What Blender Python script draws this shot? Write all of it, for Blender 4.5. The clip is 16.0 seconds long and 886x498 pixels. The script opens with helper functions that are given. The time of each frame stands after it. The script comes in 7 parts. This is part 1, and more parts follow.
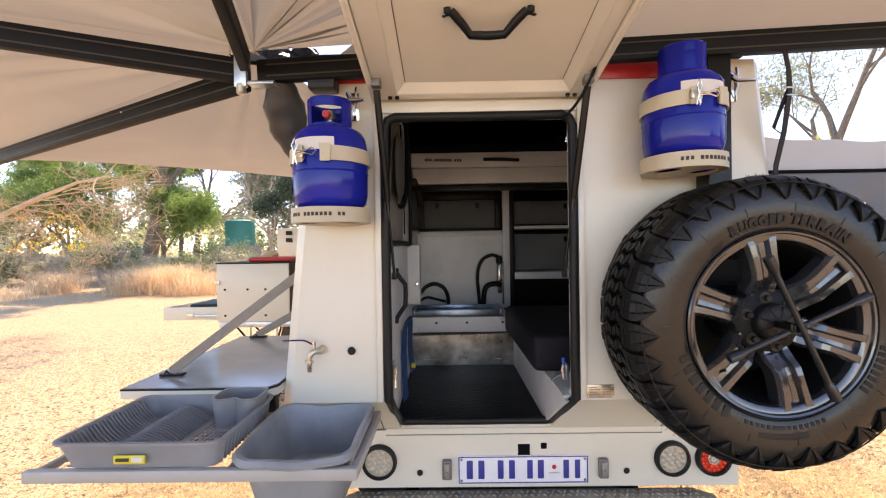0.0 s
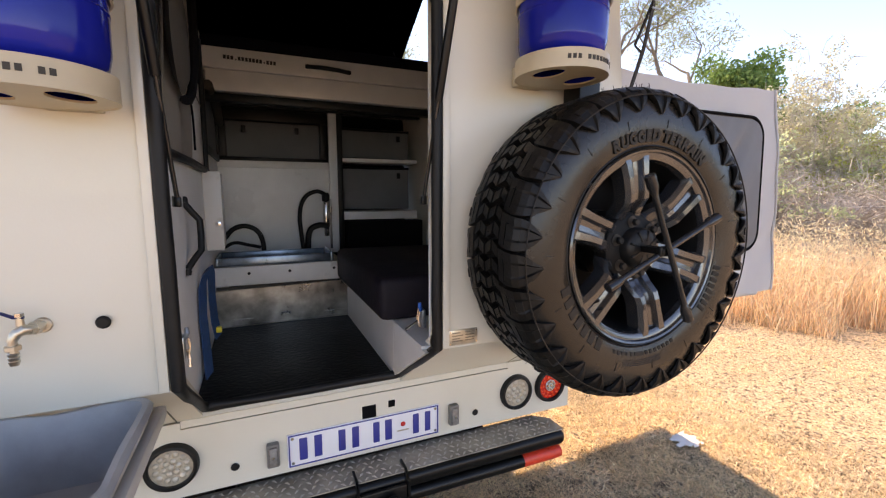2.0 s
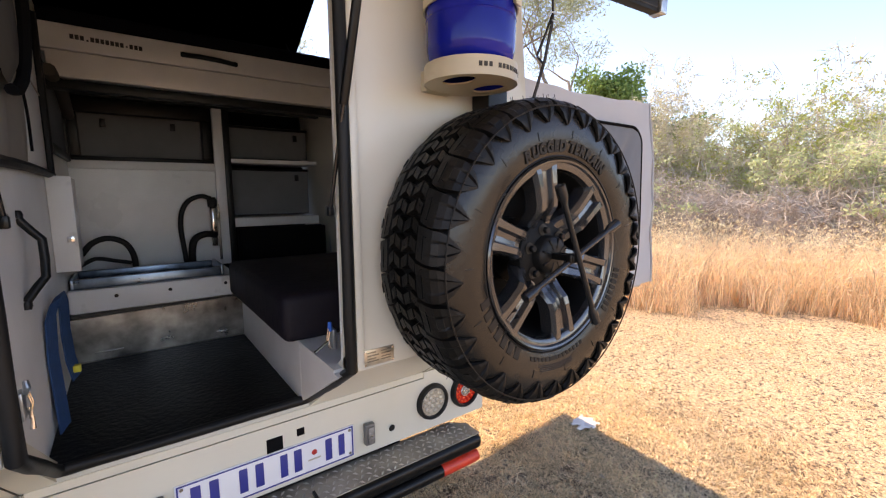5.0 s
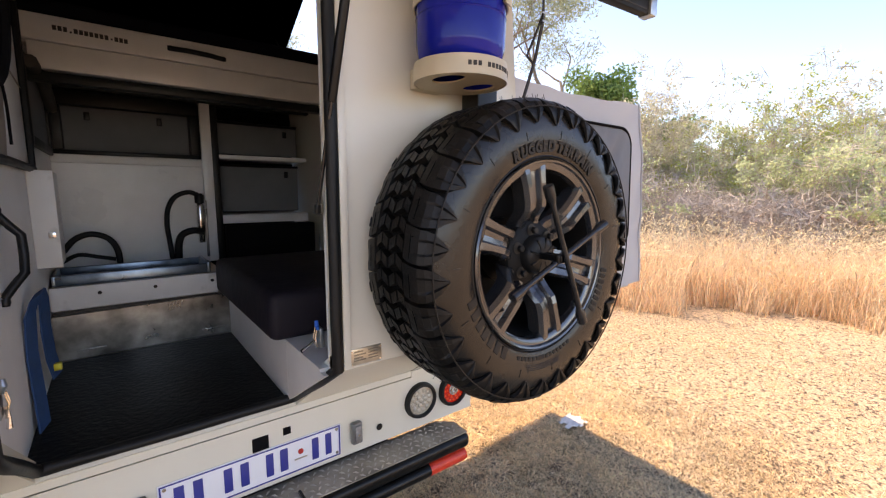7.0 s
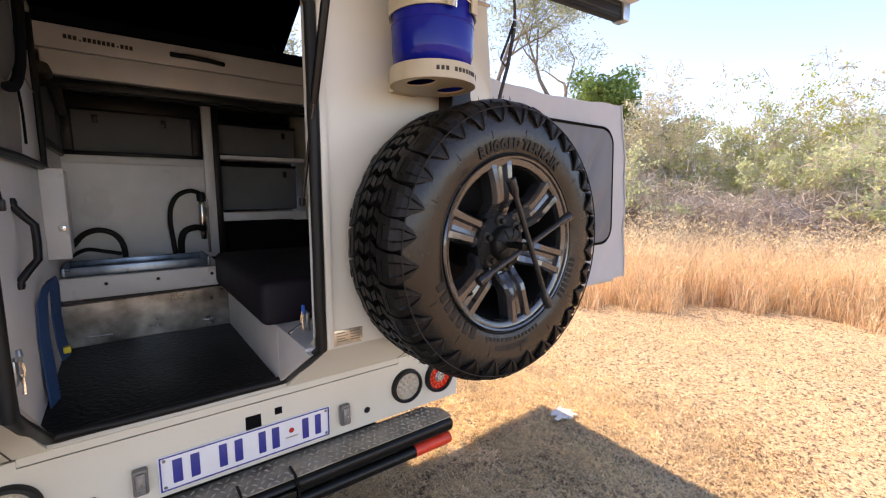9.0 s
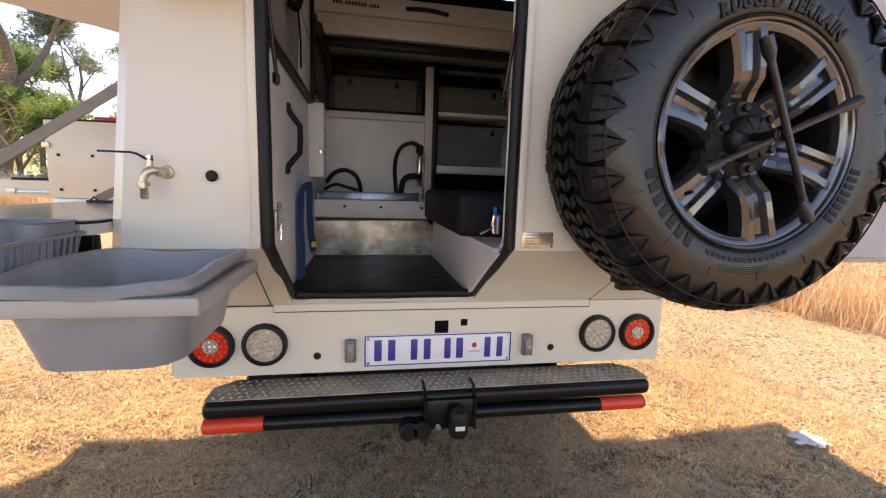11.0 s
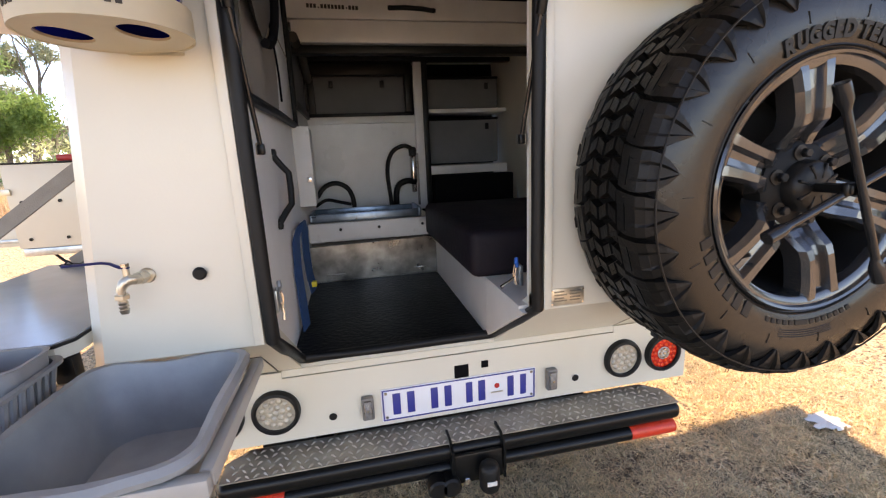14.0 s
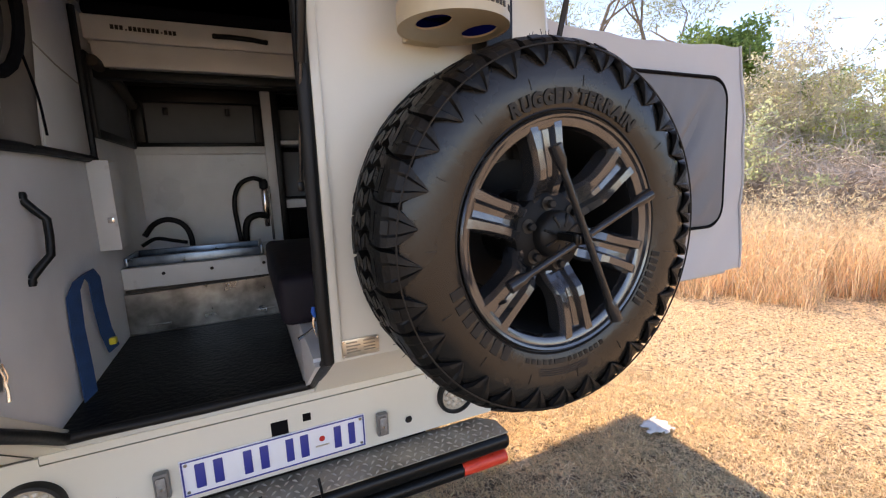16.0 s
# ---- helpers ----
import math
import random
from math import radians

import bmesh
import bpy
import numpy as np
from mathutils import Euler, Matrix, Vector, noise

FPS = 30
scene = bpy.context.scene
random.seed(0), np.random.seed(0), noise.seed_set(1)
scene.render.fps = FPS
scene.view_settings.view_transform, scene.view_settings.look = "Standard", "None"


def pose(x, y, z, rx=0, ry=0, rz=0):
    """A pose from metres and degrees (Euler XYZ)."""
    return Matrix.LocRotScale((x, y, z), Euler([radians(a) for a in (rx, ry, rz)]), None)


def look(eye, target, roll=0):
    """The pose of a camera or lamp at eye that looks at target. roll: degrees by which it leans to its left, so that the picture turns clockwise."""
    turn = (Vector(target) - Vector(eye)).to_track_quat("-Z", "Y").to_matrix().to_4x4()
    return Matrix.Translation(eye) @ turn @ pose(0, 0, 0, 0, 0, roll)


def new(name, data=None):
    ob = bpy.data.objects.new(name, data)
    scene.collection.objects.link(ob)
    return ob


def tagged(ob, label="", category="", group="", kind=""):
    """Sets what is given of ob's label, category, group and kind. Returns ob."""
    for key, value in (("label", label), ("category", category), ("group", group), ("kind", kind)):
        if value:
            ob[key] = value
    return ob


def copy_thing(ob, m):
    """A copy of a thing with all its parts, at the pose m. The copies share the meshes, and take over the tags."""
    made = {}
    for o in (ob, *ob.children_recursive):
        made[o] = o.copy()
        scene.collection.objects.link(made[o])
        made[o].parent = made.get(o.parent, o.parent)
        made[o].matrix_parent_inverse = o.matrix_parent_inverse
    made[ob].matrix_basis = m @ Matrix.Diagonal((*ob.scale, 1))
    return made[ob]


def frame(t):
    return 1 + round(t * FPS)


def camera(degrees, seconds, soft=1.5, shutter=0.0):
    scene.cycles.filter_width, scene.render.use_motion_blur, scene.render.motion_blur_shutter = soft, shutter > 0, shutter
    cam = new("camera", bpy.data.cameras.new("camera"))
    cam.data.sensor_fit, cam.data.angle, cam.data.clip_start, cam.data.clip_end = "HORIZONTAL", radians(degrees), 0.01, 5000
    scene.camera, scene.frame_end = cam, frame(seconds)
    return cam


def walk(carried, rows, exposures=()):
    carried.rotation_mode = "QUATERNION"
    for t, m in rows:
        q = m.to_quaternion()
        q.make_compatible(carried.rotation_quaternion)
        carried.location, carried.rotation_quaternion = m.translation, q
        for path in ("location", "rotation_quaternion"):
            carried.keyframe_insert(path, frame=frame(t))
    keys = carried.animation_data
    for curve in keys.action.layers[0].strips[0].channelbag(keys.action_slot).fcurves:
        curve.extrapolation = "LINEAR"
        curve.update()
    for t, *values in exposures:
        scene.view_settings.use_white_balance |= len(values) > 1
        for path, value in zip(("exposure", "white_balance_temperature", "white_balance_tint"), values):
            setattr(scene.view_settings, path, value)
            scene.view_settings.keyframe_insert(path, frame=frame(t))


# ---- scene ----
cam = camera(92.1, 16.0, 1.2)
METRES, EYE, TILT, LEAN, TURN = 2.54, 1.64, 0.0, 0.0, 0.5
ROWS = [
    (0.0, 0.0, 0.0, 0.0, -0.0, -0.31, 0.86),
    (0.5, -0.0354, 0.0373, -0.0084, -0.89, -2.42, 2.71),
    (1.0, -0.045, 0.0543, -0.0145, -6.21, -4.71, 2.3),
    (1.5, -0.0301, 0.0896, -0.0237, -16.62, -6.37, 0.89),
    (2.0, -0.0073, 0.1373, -0.0307, -24.03, -7.39, -0.04),
    (2.5, -0.0034, 0.1505, -0.0212, -31.17, -7.56, -1.02),
    (3.0, -0.008, 0.1542, -0.0205, -33.2, -7.64, -0.39),
    (3.5, -0.013, 0.158, -0.0204, -34.72, -7.49, 0.04),
    (4.0, -0.0107, 0.1636, -0.0199, -35.95, -7.35, 0.19),
    (6.5, 0.0026, 0.1652, -0.0196, -37.81, -7.89, 0.03),
    (7.0, -0.0004, 0.1638, -0.0193, -38.17, -7.82, -0.27),
    (7.5, -0.0032, 0.1582, -0.0237, -38.33, -7.8, -0.22),
    (8.0, -0.0138, 0.1508, -0.0252, -38.5, -7.83, -0.18),
    (10.5, 0.0302, 0.0685, -0.0596, -23.77, -7.44, -0.66),
    (11.0, 0.014, 0.1198, -0.1344, -10.73, -8.13, -1.82),
    (11.5, -0.0011, 0.1795, -0.2367, -5.88, -10.17, 0.35),
    (12.0, -0.0042, 0.1985, -0.2789, -4.86, -11.05, -0.3),
    (12.5, 0.0008, 0.1972, -0.2569, -4.78, -12.01, -0.59),
    (13.0, 0.0013, 0.191, -0.1754, -5.0, -12.98, -0.93),
    (13.5, -0.01, 0.1935, -0.0896, -7.59, -13.14, -0.39),
    (14.0, 0.0, 0.1848, -0.0475, -12.76, -12.58, 2.48),
    (14.5, 0.0478, 0.1533, -0.0402, -15.26, -12.51, 1.52),
    (15.0, 0.0922, 0.1315, -0.0378, -17.54, -11.35, 1.5),
    (15.5, 0.1056, 0.1548, -0.0333, -23.58, -10.67, 1.62),
    (16.0, 0.11, 0.1667, -0.0319, -25.29, -9.91, 2.01),
]
walk(cam, [(t, pose(-0.292, -1.716, EYE, TILT, LEAN, TURN) @ pose(METRES * x, METRES * y, METRES * z, 90 + pitch, roll, yaw)) for t, x, y, z, yaw, pitch, roll in ROWS], [(t, e, k, tint) for t, e, k, tint in ((0.0, 1.96, 9150, 23), (1.0, 1.87, 9150, 23), (3.5, 1.79, 8950, 23), (8.0, 1.80, 8950, 24), (10.5, 1.71, 9050, 24), (11.0, 1.73, 9800, 26), (11.5, 1.98, 9800, 29), (12.5, 2.03, 9800, 29), (13.2, 1.94, 9100, 25), (14.0, 2.12, 9100, 22), (14.5, 2.09, 9000, 22), (15.3, 1.84, 8800, 22), (16.0, 1.75, 8700, 22))])

# ---- world, sun, light ----
world = bpy.data.worlds.new("sky")
scene.world = world
world.use_nodes = True
wn = world.node_tree
sky = wn.nodes.new("ShaderNodeTexSky")
sky.sky_type, sky.sun_disc = "NISHITA", False
SUN_TO = Vector((-0.06, 0.9, 1.0)).normalized()
sky.sun_elevation = math.asin(SUN_TO.z)
sky.sun_rotation = math.atan2(SUN_TO.x, SUN_TO.y)
sky.altitude = 1500
sky.air_density, sky.dust_density, sky.ozone_density = 0.85, 0.0, 4.0
bg = wn.nodes["Background"]
bg.inputs["Strength"].default_value = 0.15
wn.links.new(sky.outputs[0], bg.inputs[0])
sun = new("sun", bpy.data.lights.new("sun", "SUN"))
sun.data.energy, sun.data.angle, sun.data.color = 2.0, radians(0.6), (1.0, 0.90, 0.78)
sun.matrix_world = look(SUN_TO * 50, (0, 0, 0))

# ---- materials ----


def mat(name, colour, rough=0.5, metal=0.0, vary=0.08, scale=6.0, bump=0.0, bump_scale=80.0, second=None, second_scale=1.2, per_object=0.0, coat=0.0, mix_lo=0.45, mix_hi=0.65, gloss=0.5):
    """A procedural surface: base colour varied at two scales, optional second colour in patches, fine relief."""
    m = bpy.data.materials.new(name)
    m.use_nodes = True
    n, l = m.node_tree.nodes, m.node_tree.links
    b = n["Principled BSDF"]
    b.inputs["Roughness"].default_value, b.inputs["Metallic"].default_value = rough, metal
    b.inputs["Coat Weight"].default_value = coat
    b.inputs["Specular IOR Level"].default_value = gloss
    co = n.new("ShaderNodeTexCoord")
    small = n.new("ShaderNodeTexNoise")
    small.inputs["Scale"].default_value, small.inputs["Detail"].default_value = scale, 6
    l.new(co.outputs["Object"], small.inputs["Vector"])
    ramp = n.new("ShaderNodeMapRange")
    ramp.inputs[1].default_value, ramp.inputs[2].default_value = 0.3, 0.7
    ramp.inputs[3].default_value, ramp.inputs[4].default_value = 1 - vary, 1 + vary
    l.new(small.outputs[0], ramp.inputs[0])
    last = None
    base = n.new("ShaderNodeRGB")
    base.outputs[0].default_value = (*colour, 1)
    last = base.outputs[0]
    if second:
        big = n.new("ShaderNodeTexNoise")
        big.inputs["Scale"].default_value, big.inputs["Detail"].default_value = second_scale, 8
        l.new(co.outputs["Object"], big.inputs["Vector"])
        mr = n.new("ShaderNodeMapRange")
        mr.inputs[1].default_value, mr.inputs[2].default_value = mix_lo, mix_hi
        l.new(big.outputs[0], mr.inputs[0])
        mx = n.new("ShaderNodeMix")
        mx.data_type = "RGBA"
        mx.inputs[7].default_value = (*second, 1)
        l.new(mr.outputs[0], mx.inputs[0])
        l.new(last, mx.inputs[6])
        last = mx.outputs[2]
    factor = ramp.outputs[0]
    if per_object:
        info = n.new("ShaderNodeObjectInfo" if per_object > 0 else "ShaderNodeNewGeometry")
        pr = n.new("ShaderNodeMapRange")
        pr.inputs[3].default_value, pr.inputs[4].default_value = 1 - abs(per_object), 1 + abs(per_object)
        l.new(info.outputs["Random" if per_object > 0 else "Random Per Island"], pr.inputs[0])
        mu = n.new("ShaderNodeMath")
        mu.operation = "MULTIPLY"
        l.new(factor, mu.inputs[0])
        l.new(pr.outputs[0], mu.inputs[1])
        factor = mu.outputs[0]
    sc = n.new("ShaderNodeVectorMath")
    sc.operation = "SCALE"
    l.new(last, sc.inputs[0])
    l.new(factor, sc.inputs["Scale"])
    l.new(sc.outputs[0], b.inputs["Base Color"])
    rr = n.new("ShaderNodeMapRange")
    rr.inputs[3].default_value, rr.inputs[4].default_value = max(0.02, rough - 0.08), min(1, rough + 0.08)
    l.new(small.outputs[0], rr.inputs[0])
    l.new(rr.outputs[0], b.inputs["Roughness"])
    if bump:
        fine = n.new("ShaderNodeTexNoise")
        fine.inputs["Scale"].default_value, fine.inputs["Detail"].default_value = bump_scale, 4
        l.new(co.outputs["Object"], fine.inputs["Vector"])
        bp = n.new("ShaderNodeBump")
        bp.inputs["Strength"].default_value, bp.inputs["Distance"].default_value = bump, 0.01
        l.new(fine.outputs[0], bp.inputs["Height"])
        l.new(bp.outputs[0], b.inputs["Normal"])
    return m


def see_through(m, colour, amount):
    """Lets light through a thin cloth or leaf."""
    n, l = m.node_tree.nodes, m.node_tree.links
    b, out = n["Principled BSDF"], n["Material Output"]
    t = n.new("ShaderNodeBsdfTranslucent")
    t.inputs[0].default_value = (*colour, 1)
    mx = n.new("ShaderNodeMixShader")
    mx.inputs[0].default_value = amount
    l.new(b.outputs[0], mx.inputs[1])
    l.new(t.outputs[0], mx.inputs[2])
    l.new(mx.outputs[0], out.inputs[0])
    return m


PAINT = mat("white_paint", (0.71, 0.672, 0.57), 0.32, vary=0.025, scale=2.5, bump=0.03, bump_scale=260, second=(0.665, 0.622, 0.515), second_scale=1.6, coat=0.15)
# inner white raised for the left wall: extra door light put into the colour
PAINT_SIDE_LIT = mat("side_wall_paint_lightened", (0.86, 0.86, 0.85), 0.4, vary=0.04, scale=4, bump=0.04, bump_scale=200, second=(0.80, 0.80, 0.79), second_scale=3)
# trailer white lightened for the hatch, standing in for bounce light it lacks
PAINT_HATCH_LIT = mat("hatch_paint_lightened", (0.86, 0.82, 0.73), 0.4, vary=0.03, scale=2.5, bump=0.03, bump_scale=260, second=(0.82, 0.77, 0.68), second_scale=1.6)
PAINT_IN = mat("inner_white_paint", (0.80, 0.80, 0.78), 0.30, vary=0.05, scale=4, bump=0.04, bump_scale=200, second=(0.70, 0.70, 0.68), second_scale=3)
PAINT_WORN = mat("worn_white_paint", (0.70, 0.69, 0.66), 0.45, vary=0.05, scale=9, bump=0.05, second=(0.42, 0.40, 0.36), second_scale=9, mix_lo=0.6, mix_hi=0.72)
RED = mat("red_reflector", (0.80, 0.055, 0.025), 0.3, vary=0.12, scale=30, bump=0.1, bump_scale=500)
RED_PAINT = mat("red_paint", (0.55, 0.03, 0.025), 0.35, vary=0.08)
RUBBER = mat("black_rubber", (0.008, 0.008, 0.008), 0.5, vary=0.25, scale=18, bump=0.1, gloss=0.3)
TYRE = mat("tyre_rubber", (0.027, 0.026, 0.025), 0.62, vary=0.25, scale=12, bump=0.12, bump_scale=150, second=(0.055, 0.05, 0.044), second_scale=5)
SIDEWALL = mat("dusty_sidewall", (0.010, 0.0088, 0.0075), 0.25, gloss=0.45, vary=0.2, scale=9, bump=0.06, bump_scale=90, second=(0.021, 0.0175, 0.014), second_scale=4)
# same tyre rubber, blackened to paint in the shade between the lugs
GROOVE_SHADE = mat("groove_shade_rubber", (0.004, 0.004, 0.004), 0.8, vary=0.2, gloss=0.1)
LUG = mat("tread_rubber", (0.0052, 0.0048, 0.0045), 0.46, vary=0.3, scale=20, bump=0.15, bump_scale=120, second=(0.015, 0.0125, 0.010), second_scale=7, per_object=0.45, gloss=0.28)
TOOTH = mat("clean_shoulder_rubber", (0.008, 0.0078, 0.0075), 0.42, vary=0.2, scale=20, gloss=0.45)
TEXT_RUBBER = mat("letter_rubber", (0.009, 0.009, 0.009), 0.45, gloss=0.3)
ALLOY = mat("graphite_alloy", (0.115, 0.116, 0.120), 0.18, 0.8, vary=0.1, scale=14, coat=0.3)
ALLOY_DARK = mat("dark_wheel_paint", (0.008, 0.008, 0.008), 0.5, 0.0, vary=0.2, gloss=0.2)
BLACK = mat("black_powder_coat", (0.005, 0.005, 0.005), 0.32, vary=0.2, scale=20, bump=0.05, bump_scale=300, gloss=0.3)
BLACK_SATIN = mat("black_plastic", (0.008, 0.008, 0.008), 0.42, vary=0.15, scale=12, gloss=0.3)
FRAME_ALU = mat("black_anodised_bar", (0.008, 0.008, 0.008), 0.55, 0.0, vary=0.2, scale=8, gloss=0.15)
STEEL = mat("stainless_steel", (0.36, 0.35, 0.33), 0.30, 0.95, vary=0.3, scale=16, bump=0.14, bump_scale=9, second=(0.10, 0.095, 0.09), second_scale=6, mix_lo=0.42, mix_hi=0.68)
ZINC = mat("galvanised_steel", (0.50, 0.55, 0.58), 0.34, 0.9, vary=0.2, scale=25, second=(0.35, 0.40, 0.44), second_scale=14)
GUNMETAL = mat("gunmetal_steel", (0.05, 0.05, 0.052), 0.22, 0.7, vary=0.2, scale=30)
CHROME = mat("chrome", (0.75, 0.73, 0.70), 0.14, 1.0, vary=0.05)
BRASS = mat("nickel_brass", (0.62, 0.56, 0.46), 0.38, 1.0, vary=0.1, scale=40)
BLUE = mat("blue_enamel", (0.005, 0.013, 0.25), 0.10, vary=0.1, scale=8, gloss=0.25, second=(0.006, 0.018, 0.30), second_scale=3)
BLUE_GRIP = mat("blue_plastic", (0.01, 0.12, 0.5), 0.35)
CREAM = mat("cream_band", (0.55, 0.47, 0.33), 0.42, vary=0.08, scale=10, second=(0.48, 0.41, 0.29), second_scale=6)
PRINT = mat("faded_print", (0.28, 0.24, 0.18), 0.6)
INK = mat("dark_ink", (0.035, 0.028, 0.02), 0.6)
PLATE = mat("plate_white", (0.80, 0.80, 0.83), 0.35, vary=0.03)
PLATE_INK = mat("plate_blue", (0.03, 0.04, 0.25), 0.4)
LABEL = mat("label_paper", (0.72, 0.68, 0.62), 0.5, vary=0.06)
YELLOW = mat("yellow_label", (0.75, 0.62, 0.05), 0.4)
TREADPLATE = mat("tread_plate", (0.38, 0.34, 0.28), 0.5, 0.3, vary=0.25, scale=10, second=(0.22, 0.195, 0.16), second_scale=7)
TREAD_RIB = mat("worn_tread_rib", (0.52, 0.475, 0.40), 0.45, 0.4, vary=0.3, scale=14)
LENS_CLEAR = mat("clear_led_lens", (0.52, 0.475, 0.39), 0.14, 0.35, vary=0.15, scale=60, bump=0.3, bump_scale=160)
LENS_DEEP = mat("deep_red_lens", (0.62, 0.016, 0.006), 0.08, vary=0.2, scale=60, bump=0.1, bump_scale=160, coat=0.6)
LAMP_GREY = mat("grey_lamp_body", (0.16, 0.15, 0.14), 0.35)
LAMP_SMOKE = mat("smoked_lamp_window", (0.26, 0.245, 0.23), 0.12, 0.3, vary=0.2, scale=90, bump=0.4, bump_scale=220)
LENS_RED = mat("red_lamp_lens", (0.90, 0.075, 0.02), 0.12, vary=0.15, scale=60, bump=0.15, bump_scale=160, coat=0.5)
BASIN = mat("grey_basin_plastic", (0.25, 0.262, 0.27), 0.40, vary=0.12, scale=7, bump=0.05, bump_scale=60, second=(0.34, 0.355, 0.36), second_scale=5)
RACK = mat("grey_rack_plastic", (0.235, 0.236, 0.242), 0.42, vary=0.10, scale=8, second=(0.28, 0.281, 0.286), second_scale=6)
RAIL_GREY = mat("pale_grey_rail", (0.42, 0.40, 0.365), 0.45, vary=0.08, scale=6)
TABLETOP = mat("grey_laminate", (0.36, 0.385, 0.42), 0.16, 0.15, vary=0.08, scale=3, second=(0.22, 0.235, 0.26), second_scale=1.4)
CANVAS = see_through(mat("taupe_canvas", (0.33, 0.30, 0.262), 0.8, vary=0.10, scale=1.4, bump=0.25, bump_scale=9, second=(0.29, 0.262, 0.225), second_scale=0.9), (0.36, 0.315, 0.255), 0.30)
TENT = see_through(mat("white_tent_cloth", (0.54, 0.545, 0.555), 0.7, vary=0.04, scale=2, bump=0.35, bump_scale=6), (0.6, 0.6, 0.6), 0.2)
TENT_GREY = see_through(mat("grey_tent_cloth", (0.16, 0.166, 0.18), 0.5, vary=0.08, scale=3, bump=0.4, bump_scale=7), (0.2, 0.2, 0.22), 0.15)
LINER = mat("black_liner", (0.005, 0.005, 0.006), 0.9, vary=0.15, bump=0.2, bump_scale=12, gloss=0.1)
BAG = mat("grey_vinyl_bag", (0.035, 0.033, 0.030), 0.4, vary=0.25, scale=12, bump=0.4, bump_scale=18)
FLAP_DARK = mat("dark_brown_pouch", (0.06, 0.053, 0.045), 0.85, vary=0.15, bump=0.3, bump_scale=14)
FLAP = mat("grey_brown_flap", (0.38, 0.345, 0.30), 0.85, vary=0.1, bump=0.3, bump_scale=14)
# opaque cloth; daylight coming through it is painted in as a pale colour
LIT_CLOTH = mat("lit_window_cloth", (0.82, 0.83, 0.81), 0.55, vary=0.05, scale=3, bump=0.2, bump_scale=7)
POCKET = mat("grey_pocket_cloth", (0.17, 0.18, 0.185), 0.85, vary=0.12, scale=5, bump=0.3, bump_scale=10)
MATTRESS = mat("dark_blue_mattress", (0.006, 0.006, 0.010), 0.9, vary=0.15, bump=0.2, bump_scale=40, gloss=0.1)
CUSHION = mat("dark_plum_vinyl", (0.0095, 0.0065, 0.0115), 0.65, vary=0.12, scale=8, bump=0.25, bump_scale=30, gloss=0.3)
MAT_RUBBER = mat("black_floor_mat", (0.0025, 0.0025, 0.0025), 0.45, vary=0.3, scale=9, bump=0.35, bump_scale=60, second=(0.007, 0.007, 0.007), second_scale=6, gloss=0.13)
WEBBING = mat("blue_webbing", (0.016, 0.065, 0.18), 0.8, vary=0.15, scale=30, bump=0.3, bump_scale=400)
STRAP_TAUPE = mat("taupe_strap", (0.26, 0.23, 0.19), 0.85, vary=0.1, scale=30, bump=0.3, bump_scale=300)
STRAP_BLACK = mat("black_strap", (0.014, 0.013, 0.013), 0.85, vary=0.2, scale=30)
TEAL = mat("teal_tank_plastic", (0.012, 0.27, 0.24), 0.5, vary=0.08, scale=0.8)
FABRIC_BLACK = mat("black_chair_cloth", (0.02, 0.02, 0.024), 0.85, vary=0.15)
FABRIC_BLUE = mat("pale_blue_seat", (0.22, 0.24, 0.36), 0.8, vary=0.1)
BARK = mat("grey_bark", (0.20, 0.165, 0.13), 0.9, vary=0.3, scale=6, bump=0.5, bump_scale=20)
TWIG = mat("dry_twig", (0.52, 0.46, 0.40), 0.9, vary=0.3, scale=3)


def leaf_mat(name, colour, second, vary=0.35, through_amount=0.35, big=0.35):
    m = mat(name, colour, 0.7, vary=0.2, scale=1.5, second=second, second_scale=big, per_object=-vary, mix_lo=0.4, mix_hi=0.6)
    return see_through(m, tuple(min(1, c * 1.5) for c in colour), through_amount)


STRAW = leaf_mat("short_dry_grass", (0.88, 0.635, 0.395), (0.80, 0.61, 0.415), 0.6, 0.3, 1.3)
TALL_STRAW = leaf_mat("tall_dry_grass", (0.72, 0.535, 0.355), (0.86, 0.67, 0.48), 0.8, 0.42, 1.1)
LEAF_GREEN = leaf_mat("green_leaves", (0.16, 0.25, 0.075), (0.22, 0.30, 0.10), through_amount=0.58)
LEAF_DARK = leaf_mat("dark_green_leaves", (0.14, 0.23, 0.085), (0.18, 0.27, 0.10), through_amount=0.6)
LEAF_CONIFER = leaf_mat("blue_green_leaves", (0.07, 0.11, 0.08), (0.09, 0.14, 0.09), through_amount=0.3)
LEAF_LIME = leaf_mat("fresh_leaves", (0.36, 0.40, 0.12), (0.28, 0.36, 0.12), through_amount=0.55)
LEAF_EUC = leaf_mat("eucalyptus_leaves", (0.25, 0.285, 0.19), (0.20, 0.235, 0.15), through_amount=0.5)
LEAF_SAGE = leaf_mat("sage_leaves", (0.43, 0.49, 0.28), (0.54, 0.55, 0.38), through_amount=0.6, big=0.8)
LEAF_DRY = leaf_mat("dry_brush_leaves", (0.46, 0.445, 0.31), (0.54, 0.52, 0.39), through_amount=0.6, big=0.8)
LITTER = mat("fallen_leaf", (0.36, 0.27, 0.17), 0.8, vary=0.2, per_object=-0.4)
GROUND = mat("dry_grass_ground", (0.66, 0.468, 0.28), 0.95, vary=0.5, scale=70, bump=1.0, bump_scale=60, second=(0.13, 0.095, 0.065), second_scale=34.0, mix_lo=0.52, mix_hi=0.62)

